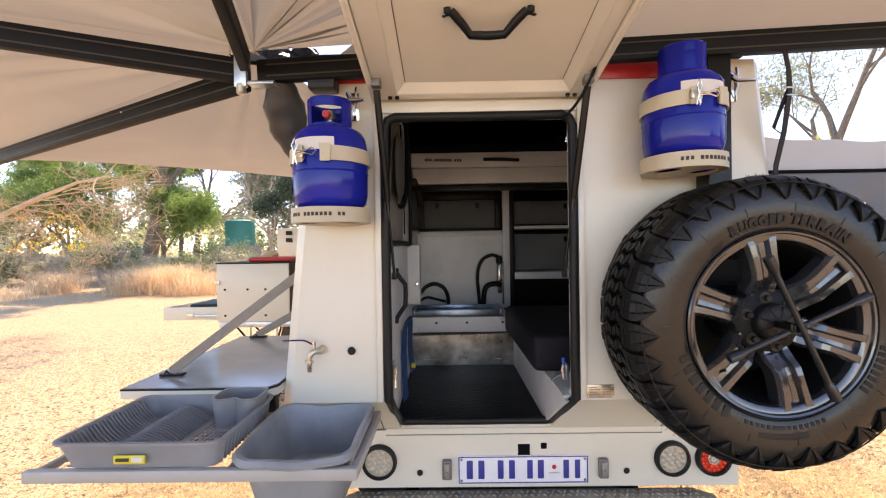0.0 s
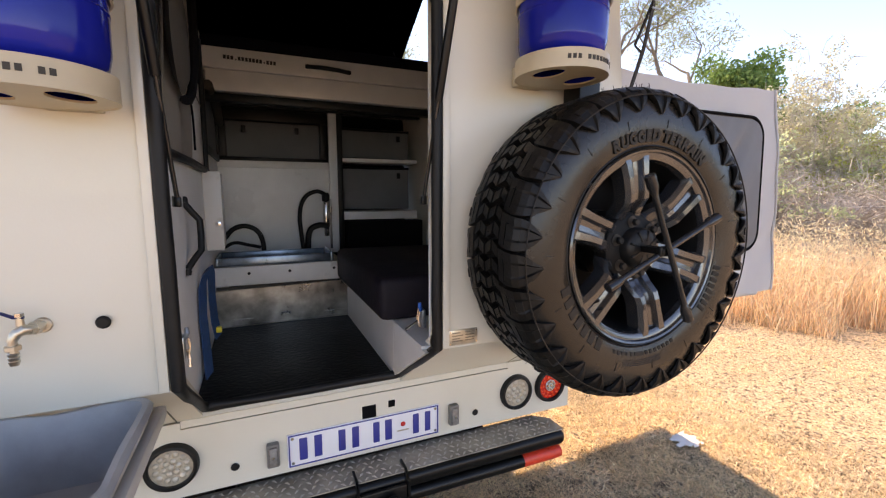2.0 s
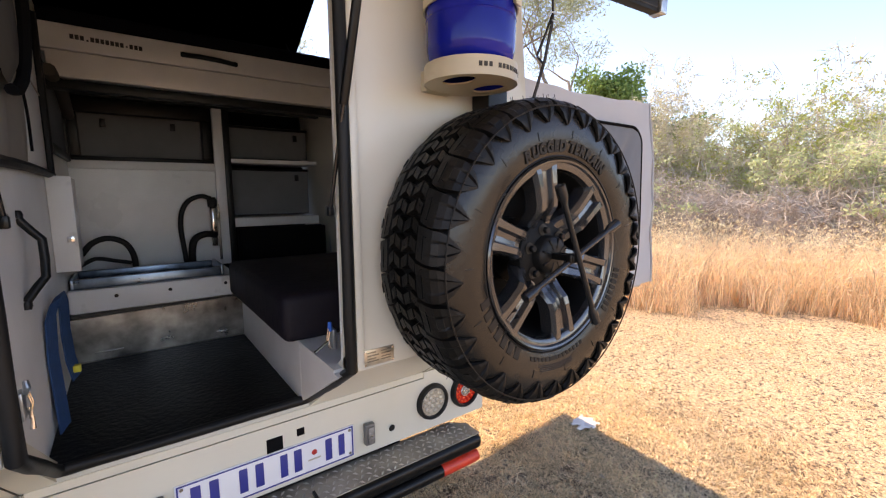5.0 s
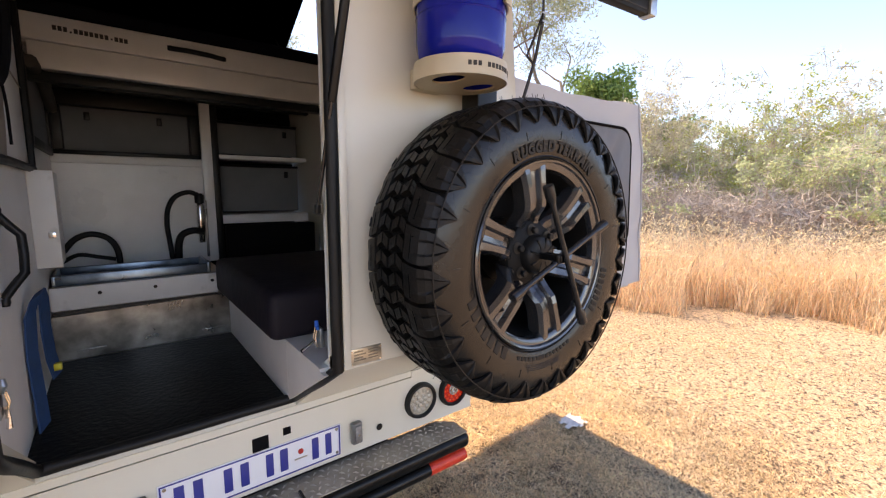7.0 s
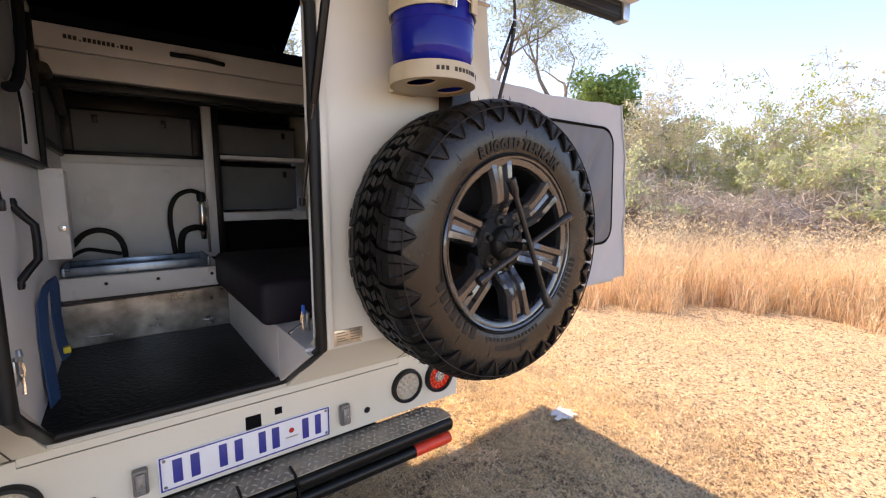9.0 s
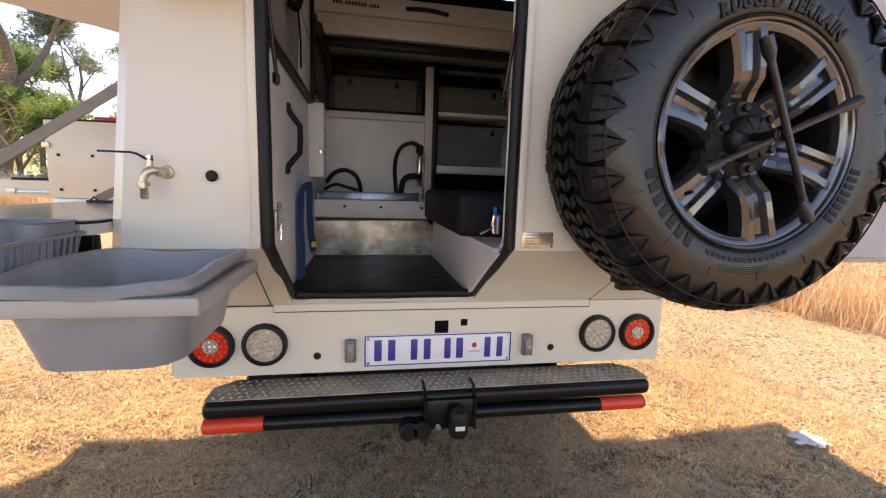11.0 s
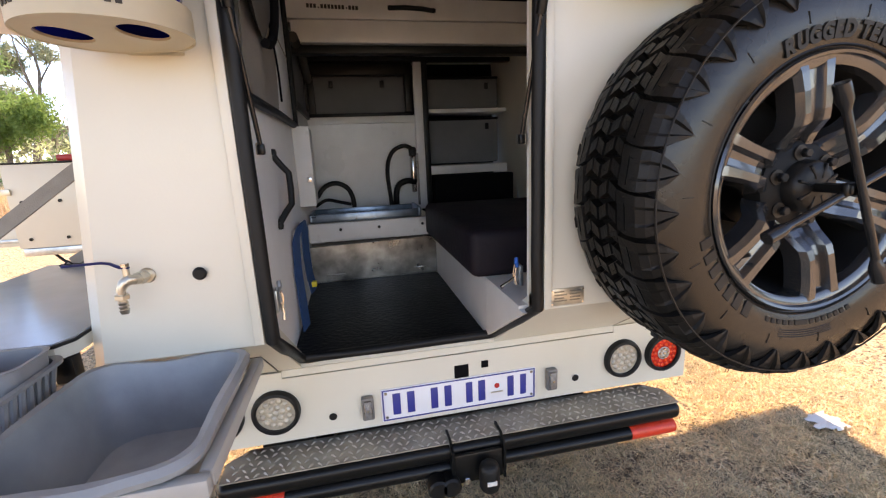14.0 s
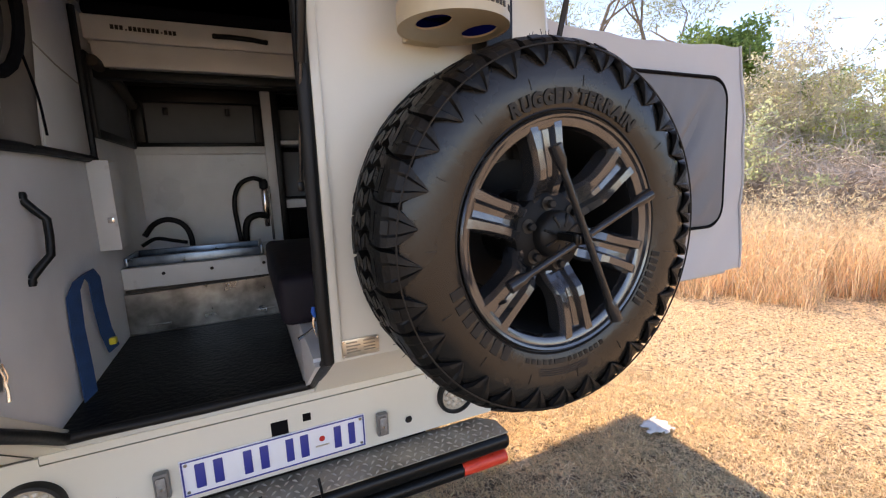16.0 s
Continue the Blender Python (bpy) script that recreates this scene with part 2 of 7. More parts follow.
# ---- mesh helpers ----


def mesh_of(bm, name, smooth=True):
    bmesh.ops.recalc_face_normals(bm, faces=bm.faces)
    me = bpy.data.meshes.new(name)
    bm.to_mesh(me)
    bm.free()
    if smooth:
        me.shade_smooth()
        me.set_sharp_from_angle(angle=radians(38))
    return me


def part(name, bm, material, parent=None, label="", smooth=True):
    me = mesh_of(bm, name, smooth)
    me.materials.append(material)
    ob = new(name, me)
    if parent:
        ob.parent = parent
    if label:
        ob["label"] = label
    return ob


def thing(name, label, category, group="", at=(0, 0, 0)):
    ob = new(name)
    ob.location = at
    ob.empty_display_size = 0.1
    return tagged(ob, label, category, group)


def box(bm, x0, x1, y0, y1, z0, z1, bevel=0.0, seg=2, m=None):
    r = bmesh.ops.create_cube(bm, size=1.0)
    vs = r["verts"]
    for v in vs:
        v.co = Vector(((x0 + x1) / 2 + v.co.x * (x1 - x0), (y0 + y1) / 2 + v.co.y * (y1 - y0), (z0 + z1) / 2 + v.co.z * (z1 - z0)))
    if m:
        bmesh.ops.transform(bm, matrix=m, verts=vs)
    if bevel:
        es = list({e for v in vs for e in v.link_edges})
        bmesh.ops.bevel(bm, geom=es, offset=bevel, segments=seg, affect="EDGES", profile=0.5)
    return bm


def boxed(*a, **k):
    return box(bmesh.new(), *a, **k)


def prism(bm, pts, vec):
    """A flat outline of 3D points, given depth along vec."""
    vec = Vector(vec)
    a = [bm.verts.new(p) for p in pts]
    b = [bm.verts.new(Vector(p) + vec) for p in pts]
    n = len(pts)
    bm.faces.new(a)
    bm.faces.new(b[::-1])
    for i in range(n):
        bm.faces.new((a[i], b[i], b[(i + 1) % n], a[(i + 1) % n]))
    return bm


def ring_frame(p, d):
    d = d.normalized()
    u = d.orthogonal().normalized() if abs(d.z) > 0.95 else d.cross(Vector((0, 0, 1))).normalized()
    return u, d.cross(u).normalized()


def tube(bm, pts, r, n=8, cap=True, flat=1.0, closed=False):
    """A round (or flattened) rod along a line of points; r may be a list."""
    pts = [Vector(p) for p in pts]
    rs = r if isinstance(r, (list, tuple)) else [r] * len(pts)
    rings = []
    u = None
    for i, p in enumerate(pts):
        a = pts[i - 1] if i or closed else p
        b = pts[(i + 1) % len(pts)] if i + 1 < len(pts) or closed else p
        d = (b - a).normalized()
        if u is None:
            u, v = ring_frame(p, d)
        else:
            u = (u - d * u.dot(d)).normalized()
            v = d.cross(u).normalized()
        rings.append([bm.verts.new(p + (u * math.cos(t) + v * flat * math.sin(t)) * rs[i]) for t in [2 * math.pi * k / n for k in range(n)]])
    m = len(rings)
    for i in range(m if closed else m - 1):
        A, B = rings[i], rings[(i + 1) % m]
        for k in range(n):
            bm.faces.new((A[k], A[(k + 1) % n], B[(k + 1) % n], B[k]))
    if cap and not closed:
        bm.faces.new(rings[0][::-1])
        bm.faces.new(rings[-1])
    return bm


def lathe(bm, profile, n=48, centre=(0, 0, 0), axis="z", closed=False, arc=None):
    """Turns (radius, height) pairs round an axis. axis y: heights run along y."""
    c = Vector(centre)
    rings = []
    a0, a1 = arc or (0, 2 * math.pi)
    steps = n if arc is None else n + 1
    for k in range(steps):
        t = a0 + (a1 - a0) * k / n
        row = []
        for r, h in profile:
            q = Vector((r * math.cos(t), h, r * math.sin(t))) if axis == "y" else (Vector((r * math.cos(t), r * math.sin(t), h)) if axis == "z" else Vector((h, r * math.cos(t), r * math.sin(t))))
            row.append(bm.verts.new(c + q))
        rings.append(row)
    m = len(profile)
    for k in range(n):
        A, B = rings[k], rings[(k + 1) % steps]
        for i in range(m if closed else m - 1):
            j = (i + 1) % m
            bm.faces.new((A[i], A[j], B[j], B[i]))
    bmesh.ops.remove_doubles(bm, verts=bm.verts, dist=1e-6)
    return bm


def disc(bm, c, r, depth, axis="y", n=32, bevel=0.0):
    """A solid short cylinder from c along the axis."""
    prof = [(0, 0), (r - bevel, 0), (r, bevel), (r, depth - bevel), (r - bevel, depth), (0, depth)] if bevel else [(0, 0), (r, 0), (r, depth), (0, depth)]
    return lathe(bm, prof, n, c, axis)


def strip(bm, pts, wide, thick):
    """A flat webbing strap through the points; wide is the half-width vector."""
    wide = Vector(wide)
    pts = [Vector(p) for p in pts]
    rows = []
    for i, p in enumerate(pts):
        d = (pts[min(i + 1, len(pts) - 1)] - pts[max(i - 1, 0)]).normalized()
        nrm = d.cross(wide).normalized() * thick / 2
        rows.append([bm.verts.new(q) for q in (p - wide + nrm, p + wide + nrm, p + wide - nrm, p - wide - nrm)])
    for A, B in zip(rows, rows[1:]):
        for k in range(4):
            bm.faces.new((A[k], A[(k + 1) % 4], B[(k + 1) % 4], B[k]))
    bm.faces.new(rows[0][::-1])
    bm.faces.new(rows[-1])
    return bm


def raw(name, verts, faces, material, smooth=False):
    """A mesh from numpy arrays, all faces with the same number of corners."""
    me = bpy.data.meshes.new(name)
    verts, faces = np.asarray(verts, np.float32), np.asarray(faces, np.int32)
    k = faces.shape[1]
    me.vertices.add(len(verts))
    me.vertices.foreach_set("co", verts.ravel())
    me.loops.add(faces.size)
    me.loops.foreach_set("vertex_index", faces.ravel())
    me.polygons.add(len(faces))
    me.polygons.foreach_set("loop_start", np.arange(0, faces.size, k, dtype=np.int32))
    me.update(calc_edges=True)
    me.materials.append(material)
    if smooth:
        me.shade_smooth()
    return me


def lerp(a, b, t):
    return a + (b - a) * t


def bow(a, b, sag, n=8, up=(0, 0, -1)):
    a, b, up = Vector(a), Vector(b), Vector(up)
    return [a.lerp(b, i / n) + up * sag * 4 * (i / n) * (1 - i / n) for i in range(n + 1)]


# ---- ground ----
def soft(pts, n=5):
    """Rounds a polyline into a smooth run of points."""
    p = [Vector(q) for q in pts]
    p = [p[0] * 2 - p[1]] + p + [p[-1] * 2 - p[-2]]
    out = []
    for i in range(1, len(p) - 2):
        a, b, c, d = p[i - 1:i + 3]
        for k in range(n):
            t = k / n
            out.append(0.5 * ((2 * b) + (c - a) * t + (2 * a - 5 * b + 4 * c - d) * t * t + (3 * b - a - 3 * c + d) * t ** 3))
    return out + [p[-2]]


def ground_height(x, y):
    return 0.018 * math.sin(x * 1.3 + 0.4) * math.cos(y * 1.1) + 0.012 * math.sin(x * 3.1 + y * 2.3)


bm = bmesh.new()
xs = sorted({*[i * 0.5 - 12 for i in range(61)], -900, -300, -120, -60, -35, -20, 25, 40, 70, 130, 300, 900})
ys = sorted({*[i * 0.5 - 8 for i in range(61)], -900, -300, -100, -40, -15, 30, 45, 80, 140, 300, 900})
grid = [[bm.verts.new((x, y, ground_height(x, y) if -12 < x < 18 and -8 < y < 22 else 0)) for x in xs] for y in ys]
for i in range(len(ys) - 1):
    for j in range(len(xs) - 1):
        bm.faces.new((grid[i][j], grid[i][j + 1], grid[i + 1][j + 1], grid[i + 1][j]))
tagged(part("ground", bm, GROUND), "flat ground of short sun-bleached dry grass", "ground", kind="structure")

# ---- the camper trailer: shell ----
trailer = thing("camper_trailer", "white off-road camper trailer with its rear hatch raised", "camper trailer")
WALL_Y, CREASE, TOP = -0.34, 1.14, 2.225
DX0, DX1, DTOP = -0.487, 0.115, 2.055      # door opening
SLOPE_Y1, SLOPE_Z1 = 0.004, 0.906          # foot of the undercut panel
SILL_Y = -0.012


def half(z):
    return 0.842 - 0.10 * (z - CREASE)


def slope_z(y):
    return lerp(CREASE, SLOPE_Z1, (y - WALL_Y) / (SLOPE_Y1 - WALL_Y))


BEV = 0.038
TH = 0.045
xi = lambda s, z: s * (half(z) - BEV)
for s, dx in ((-1, DX0), (1, DX1)):
    bm = bmesh.new()
    prism(bm, [(xi(s, CREASE), WALL_Y, CREASE), (dx, WALL_Y, CREASE), (dx, WALL_Y, TOP), (xi(s, TOP), WALL_Y, TOP)], (0, TH, 0))
    part("rear_wall", bm, PAINT, trailer)
    bm = bmesh.new()
    prism(bm, [(xi(s, CREASE), WALL_Y, CREASE), (s * half(CREASE), WALL_Y + BEV, slope_z(WALL_Y + BEV)), (s * half(TOP), WALL_Y + BEV, TOP), (xi(s, TOP), WALL_Y, TOP)], (0, TH * 0.8, 0))
    part("corner_panel", bm, PAINT, trailer)
bm = bmesh.new()
prism(bm, [(DX0, WALL_Y, DTOP), (DX1, WALL_Y, DTOP), (DX1, WALL_Y, TOP), (DX0, WALL_Y, TOP)], (0, TH, 0))
part("rear_header", bm, PAINT, trailer)
up = (0, TH * 0.55, TH * 0.9)
for s, dx in ((-1, DX0), (1, DX1)):
    bm = bmesh.new()
    prism(bm, [(s * half(CREASE), WALL_Y + BEV, slope_z(WALL_Y + BEV)), (xi(s, CREASE), WALL_Y, CREASE), (dx, WALL_Y, CREASE), (dx, SILL_Y, slope_z(SILL_Y)), (s * 0.85, SILL_Y, slope_z(SILL_Y))], up)
    prism(bm, [(s * 0.85, SILL_Y, slope_z(SILL_Y)), (dx, SILL_Y, slope_z(SILL_Y)), (dx, SLOPE_Y1, SLOPE_Z1), (s * 0.85, SLOPE_Y1, SLOPE_Z1)], up)
    part("undercut_panel", bm, PAINT, trailer, smooth=False)
bm = bmesh.new()
prism(bm, [(DX0, SILL_Y, slope_z(SILL_Y)), (DX1, SILL_Y, slope_z(SILL_Y)), (DX1, SLOPE_Y1, SLOPE_Z1), (DX0, SLOPE_Y1, SLOPE_Z1)], (0, TH * 0.3, TH * 0.5))
part("undercut_panel", bm, PAINT, trailer, smooth=False)
# sill lip under the opening, and the seams of the side gussets
bm = boxed(-0.5475, 0.5595, 0.0010, 0.0080, 0.8840, 0.9068, 0.001, 1)
part("sill_lip", bm, PAINT, trailer, smooth=False)
for s in (-1, 1):
    a = Vector((s * 0.542, -0.228, slope_z(-0.228) - 0.001))
    b = Vector((s * 0.555, SLOPE_Y1 - 0.006, SLOPE_Z1 + 0.003))
    c = Vector((s * 0.82, -0.226, slope_z(-0.226) - 0.001))
    part("panel_seam", tube(bmesh.new(), [c, a, b] if s < 0 else [a.lerp(b, 0.1), b], 0.002 if s < 0 else 0.0013, 5), INK if s < 0 else PRINT, trailer)
for s, nm in ((-1, "left"), (1, "right")):
    bm = bmesh.new()
    outline = [(WALL_Y + BEV, CREASE), (WALL_Y + BEV, TOP), (3.0, TOP), (3.0, 0.66), (0.05, 0.66), (0.05, 0.90)]
    prism(bm, [(s * half(max(z, 0.9)) - s * 0.002, y, z) for y, z in outline], (-s * 0.03, 0, 0))
    part("side_wall", bm, PAINT, trailer)
part("front_wall", boxed(-0.72, 0.72, 2.97, 3.0, 0.7, TOP), PAINT, trailer)
part("roof", boxed(-0.73, -0.50, WALL_Y + TH, 3.0, TOP - 0.002, TOP + 0.02), PAINT, trailer)
part("cross_member", boxed(-0.70, 0.58, 0.26, 0.34, 0.43, 0.695, 0.006), BLACK, trailer)
part("belly", boxed(-0.80, 0.80, 0.07, 3.0, 0.70, 0.73), BLACK, trailer)

# red strip under the roof edge and the black gutter over it
part("red_strip", boxed(-0.70, 0.60, WALL_Y - 0.008, WALL_Y - 0.001, 2.168, 2.218, 0.002), RED_PAINT, trailer, "red strip under the roof edge")
part("roof_gutter", boxed(-0.72, 0.66, WALL_Y - 0.012, WALL_Y + 0.05, 2.228, 2.262, 0.006), BLACK_SATIN, trailer)

# lower rear skirt: notched plate
bm = bmesh.new()
sk = [(-0.85, 0.672), (0.862, 0.668), (0.862, 0.905), (0.560, 0.905), (0.560, 0.881), (-0.548, 0.881), (-0.548, 0.902), (-0.85, 0.902)]
prism(bm, [(x, 0.0, z) for x, z in sk], (0, 0.02, 0))
skirt = part("skirt", bm, PAINT, trailer, "white skirt plate with lamps and a number plate")
for s in (-1, 1):
    part("skirt_return", boxed(s * 0.856 - 0.012, s * 0.856 + 0.008, 0.021, 0.16, 0.672, 0.90, 0.004), PAINT, trailer)
# square holes and plugs in the skirt
part("socket_hole", boxed(-0.018, 0.03, -0.0025, 0.001, 0.798, 0.842, 0.001), LINER, trailer)
part("socket_hole", boxed(0.074, 0.098, -0.0025, 0.001, 0.822, 0.846, 0.001), LINER, trailer)
for x in (-0.413, 0.416):
    part("rubber_plug", disc(bmesh.new(), (x, -0.006, 0.731), 0.0125, 0.006, "y", 20, 0.003), RUBBER, trailer)
part("rubber_plug", disc(bmesh.new(), (-0.603, WALL_Y - 0.012, 1.309), 0.0130, 0.010, "y", 24, 0.004), RUBBER, trailer, "black rubber plug in the rear wall")

# ---- lamps ----


def round_lamp(x, z, red):
    body = part("tail_lamp" if red else "reverse_lamp", disc(bmesh.new(), (x, -0.010, z), 0.058, 0.010, "y", 40, 0.002), LENS_DEEP if red else LENS_CLEAR, trailer, "round red tail lamp with a clear centre" if red else "round clear reversing lamp with leds")
    part("gasket", lathe(bmesh.new(), [(0.056, 0.0), (0.056, -0.018), (0.060, -0.022), (0.067, -0.020), (0.071, -0.010), (0.071, 0.0)], 48, (x, 0, z), "y"), RUBBER, body)
    if red:
        part("reflector", disc(bmesh.new(), (x, -0.0135, z), 0.024, 0.003, "y", 28, 0.001), ZINC, body)
        for k in range(9):
            a, q = (k * math.pi / 4, 0.0155) if k < 8 else (0, 0)
            part("led", lathe(bmesh.new(), [(0.0, -0.006), (0.004, -0.005), (0.0058, 0.0)], 10, (x + q * math.cos(a), -0.0135, z + q * math.sin(a)), "y"), LENS_CLEAR if k % 2 else CHROME, body)
        for q, m in ((0.032, 10), (0.047, 16)):
            for k in range(m):
                a = 2 * math.pi * k / m
                part("led", lathe(bmesh.new(), [(0.0, -0.004), (0.004, -0.0035), (0.0066, 0.0)], 8, (x + q * math.cos(a), -0.0098, z + q * math.sin(a)), "y"), LENS_RED, body)
    else:
        for r, n in ((0.0, 1), (0.019, 6), (0.040, 12)):
            for k in range(n):
                a = 2 * math.pi * k / n + 0.2
                part("led", lathe(bmesh.new(), [(0.0, -0.0055), (0.005, -0.005), (0.0085, -0.002), (0.0088, 0.0)], 12, (x + r * math.cos(a), -0.0100, z + r * math.sin(a)), "y"), LENS_CLEAR, body)


round_lamp(-0.738, 0.778, True)
round_lamp(-0.576, 0.777, False)
round_lamp(0.597, 0.780, False)
round_lamp(0.760, 0.780, True)
for x in (-0.304, 0.320):
    pl = part("plate_lamp", boxed(x - 0.019, x + 0.019, -0.024, 0.0, 0.709, 0.787, 0.006), LAMP_GREY, trailer, "grey plate lamp with a clear window")
    part("lens", boxed(x - 0.013, x + 0.013, -0.032, -0.022, 0.716, 0.780, 0.006), LAMP_SMOKE, pl)
    bmesh_pin = disc(bmesh.new(), (x, -0.034, 0.748), 0.004, 0.003, "y", 10)
    part("screw", bmesh_pin, CHROME, pl)

# ---- number plate (characters as plain bars) ----
plate = part("number_plate", boxed(-0.262, 0.264, -0.006, -0.001, 0.686, 0.798, 0.002), PLATE, trailer, "white number plate with a blue border")
bm = bmesh.new()
for r in ((-0.258, 0.260, 0.689, 0.692), (-0.258, 0.260, 0.792, 0.795), (-0.258, -0.254, 0.692, 0.792), (0.256, 0.260, 0.692, 0.792)):
    box(bm, r[0], r[1], -0.009, -0.0055, r[2], r[3])
part("border", bm, PLATE_INK, plate)
for x0, x1 in ((-0.230, -0.192), (-0.183, -0.146), (-0.105, -0.070), (-0.060, -0.024), (0.013, 0.047), (0.055, 0.092), (0.158, 0.192), (0.204, 0.236)):
    part("character_bar", boxed(lerp(x0, x1, 0.12), lerp(x0, x1, 0.78), -0.0085, -0.0055, 0.706, 0.780, 0.002), PLATE_INK, plate)
part("emblem", disc(bmesh.new(), (0.125, -0.0075, 0.752), 0.009, 0.002, "y", 16), RED_PAINT, plate)
part("emblem", boxed(0.104, 0.146, -0.0078, -0.0055, 0.727, 0.731), BRASS, plate)
for x in (-0.246, 0.248):
    for z in (0.700, 0.784):
        part("screw", disc(bmesh.new(), (x, -0.0085, z), 0.005, 0.003, "y", 12), CHROME, plate)

# maker's plate on the rear wall
TAGPLATE = mat("beige_tag", (0.62, 0.55, 0.44), 0.3, 0.75, vary=0.12, scale=40)
tag = part("maker_plate", boxed(0.150, 0.238, WALL_Y - 0.003, WALL_Y, 1.147, 1.190, 0.001), TAGPLATE, trailer, "small beige maker's plate with fine print")
bm = bmesh.new()
for i, z in enumerate((1.182, 1.174, 1.166, 1.159)):
    box(bm, 0.160, 0.185 + 0.008 * (i % 2), WALL_Y - 0.0045, WALL_Y - 0.0025, z - 0.0015, z + 0.0015)
    box(bm, 0.200, 0.228, WALL_Y - 0.0045, WALL_Y - 0.0025, z - 0.0012, z + 0.0012)
part("print_bar", bm, PRINT, tag)
for x in (0.154, 0.234):
    for z in (1.152, 1.185):
        part("rivet", disc(bmesh.new(), (x, WALL_Y - 0.005, z), 0.0025, 0.003, "y", 8), CHROME, tag)

# ---- door opening: seal and inner frame ----
path = [(DX0 + 0.024, SILL_Y, 0.943), (DX0 + 0.007, SILL_Y - 0.006, 0.947), (DX0, SILL_Y - 0.024, 0.959), (DX0, WALL_Y - 0.004, CREASE + 0.01)]
c = 0.035
path += [(DX0, WALL_Y - 0.006, DTOP - c), (DX0 + c * 0.3, WALL_Y - 0.006, DTOP - c * 0.3), (DX0 + c, WALL_Y - 0.006, DTOP), (DX1 - c, WALL_Y - 0.006, DTOP), (DX1 - c * 0.3, WALL_Y - 0.006, DTOP - c * 0.3), (DX1, WALL_Y - 0.006, DTOP - c)]
path += [(DX1, WALL_Y - 0.004, CREASE + 0.01), (DX1, SILL_Y - 0.024, 0.959), (DX1 - 0.007, SILL_Y - 0.006, 0.947), (DX1 - 0.024, SILL_Y, 0.943)]
pts = [Vector(p) for p in path]
dense = []
for a, b in zip(pts, pts[1:] + pts[:1]):
    n = max(1, int((b - a).length / 0.12))
    dense += [a.lerp(b, i / n) + Vector((noise.noise(a.lerp(b, i / n) * 9) * 0.0025, 0, noise.noise(a.lerp(b, i / n) * 7 + Vector((5, 0, 0))) * 0.004)) for i in range(n)]
part("door_seal", tube(bmesh.new(), dense, 0.0152, 10, closed=True), RUBBER, trailer, "black rubber bulb seal round the opening")
# raised white frame round the opening
for x0, x1 in ((DX0 - 0.034, DX0 - 0.014), (DX1 + 0.014, DX1 + 0.034)):
    part("door_surround", boxed(x0, x1, WALL_Y - 0.012, WALL_Y - 0.001, CREASE + 0.005, DTOP + 0.05, 0.003), PAINT, trailer)
part("door_surround", boxed(DX0 - 0.013, DX1 + 0.013, WALL_Y - 0.012, WALL_Y - 0.001, DTOP + 0.014, DTOP + 0.05, 0.003), PAINT, trailer)
for x0, x1 in ((DX0 - 0.012, DX0 - 0.002), (DX1 + 0.002, DX1 + 0.012)):
    part("door_jamb", boxed(x0, x1, WALL_Y + TH, WALL_Y + 0.062, CREASE + 0.02, TOP - 0.03), PAINT_IN, trailer)

# ---- raised hatch ----
HIN = Vector((0, WALL_Y - 0.005, 2.132))
out = Vector((0, -1, 0.2)).normalized()
nrm = Vector((0, 0.2, 1)).normalized()
HM = Matrix.Identity(4)
HM.col[0], HM.col[1], HM.col[2], HM.col[3] = (1, 0, 0, 0), (*out, 0), (*nrm, 0), (*HIN, 1)


def on_hatch(bm):
    bmesh.ops.transform(bm, matrix=HM, verts=bm.verts)
    return bm


HL = 0.93
hatch = part("rear_hatch", on_hatch(boxed(-0.522, 0.156, 0.0, HL, 0.0, 0.03, 0.005)), PAINT_HATCH_LIT, trailer, "white rear hatch raised on two gas struts")
bm = bmesh.new()
box(bm, -0.520, -0.504, 0.01, HL - 0.01, -0.040, 0.0, 0.003)
box(bm, 0.138, 0.154, 0.01, HL - 0.01, -0.040, 0.0, 0.003)
box(bm, -0.503, 0.137, HL - 0.026, HL - 0.01, -0.040, 0.0, 0.003)
part("rim", on_hatch(bm), PAINT_HATCH_LIT, hatch)
bm = bmesh.new()
x0, x1, y0, y1, w = -0.440, 0.095, 0.045, HL - 0.07, 0.028
part("border", on_hatch(boxed(-0.502, x0, 0.012, HL - 0.028, -0.028, -0.001, 0.003)), PAINT_HATCH_LIT, hatch)
part("border", on_hatch(boxed(x1, 0.136, 0.012, HL - 0.028, -0.028, -0.001, 0.003)), PAINT_HATCH_LIT, hatch)
part("border", on_hatch(boxed(x0 + 0.001, x1 - 0.001, 0.012, y0, -0.028, -0.001, 0.003)), PAINT_HATCH_LIT, hatch)
part("border", on_hatch(boxed(x0 + 0.001, x1 - 0.001, y1, HL - 0.028, -0.028, -0.001, 0.003)), PAINT_HATCH_LIT, hatch)
for i in range(4):
    P = [(x0, y0), (x1, y0), (x1, y1), (x0, y1)]
    Q = [(x0 + w, y0 + w), (x1 - w, y0 + w), (x1 - w, y1 - w), (x0 + w, y1 - w)]
    j = (i + 1) % 4
    a, b, d, e = P[i], P[j], Q[j], Q[i]
    vs = [bm.verts.new(p) for p in [(*a, -0.0275), (*b, -0.0275), (*d, -0.006), (*e, -0.006)]]
    bm.faces.new(vs)
part("inner_bevel", on_hatch(bm), PAINT_HATCH_LIT, hatch, smooth=False)
part("inner_panel", on_hatch(boxed(x0 + w + 0.003, x1 - w - 0.003, y0 + w + 0.003, y1 - w - 0.003, -0.008, -0.001)), PAINT_HATCH_LIT, hatch)
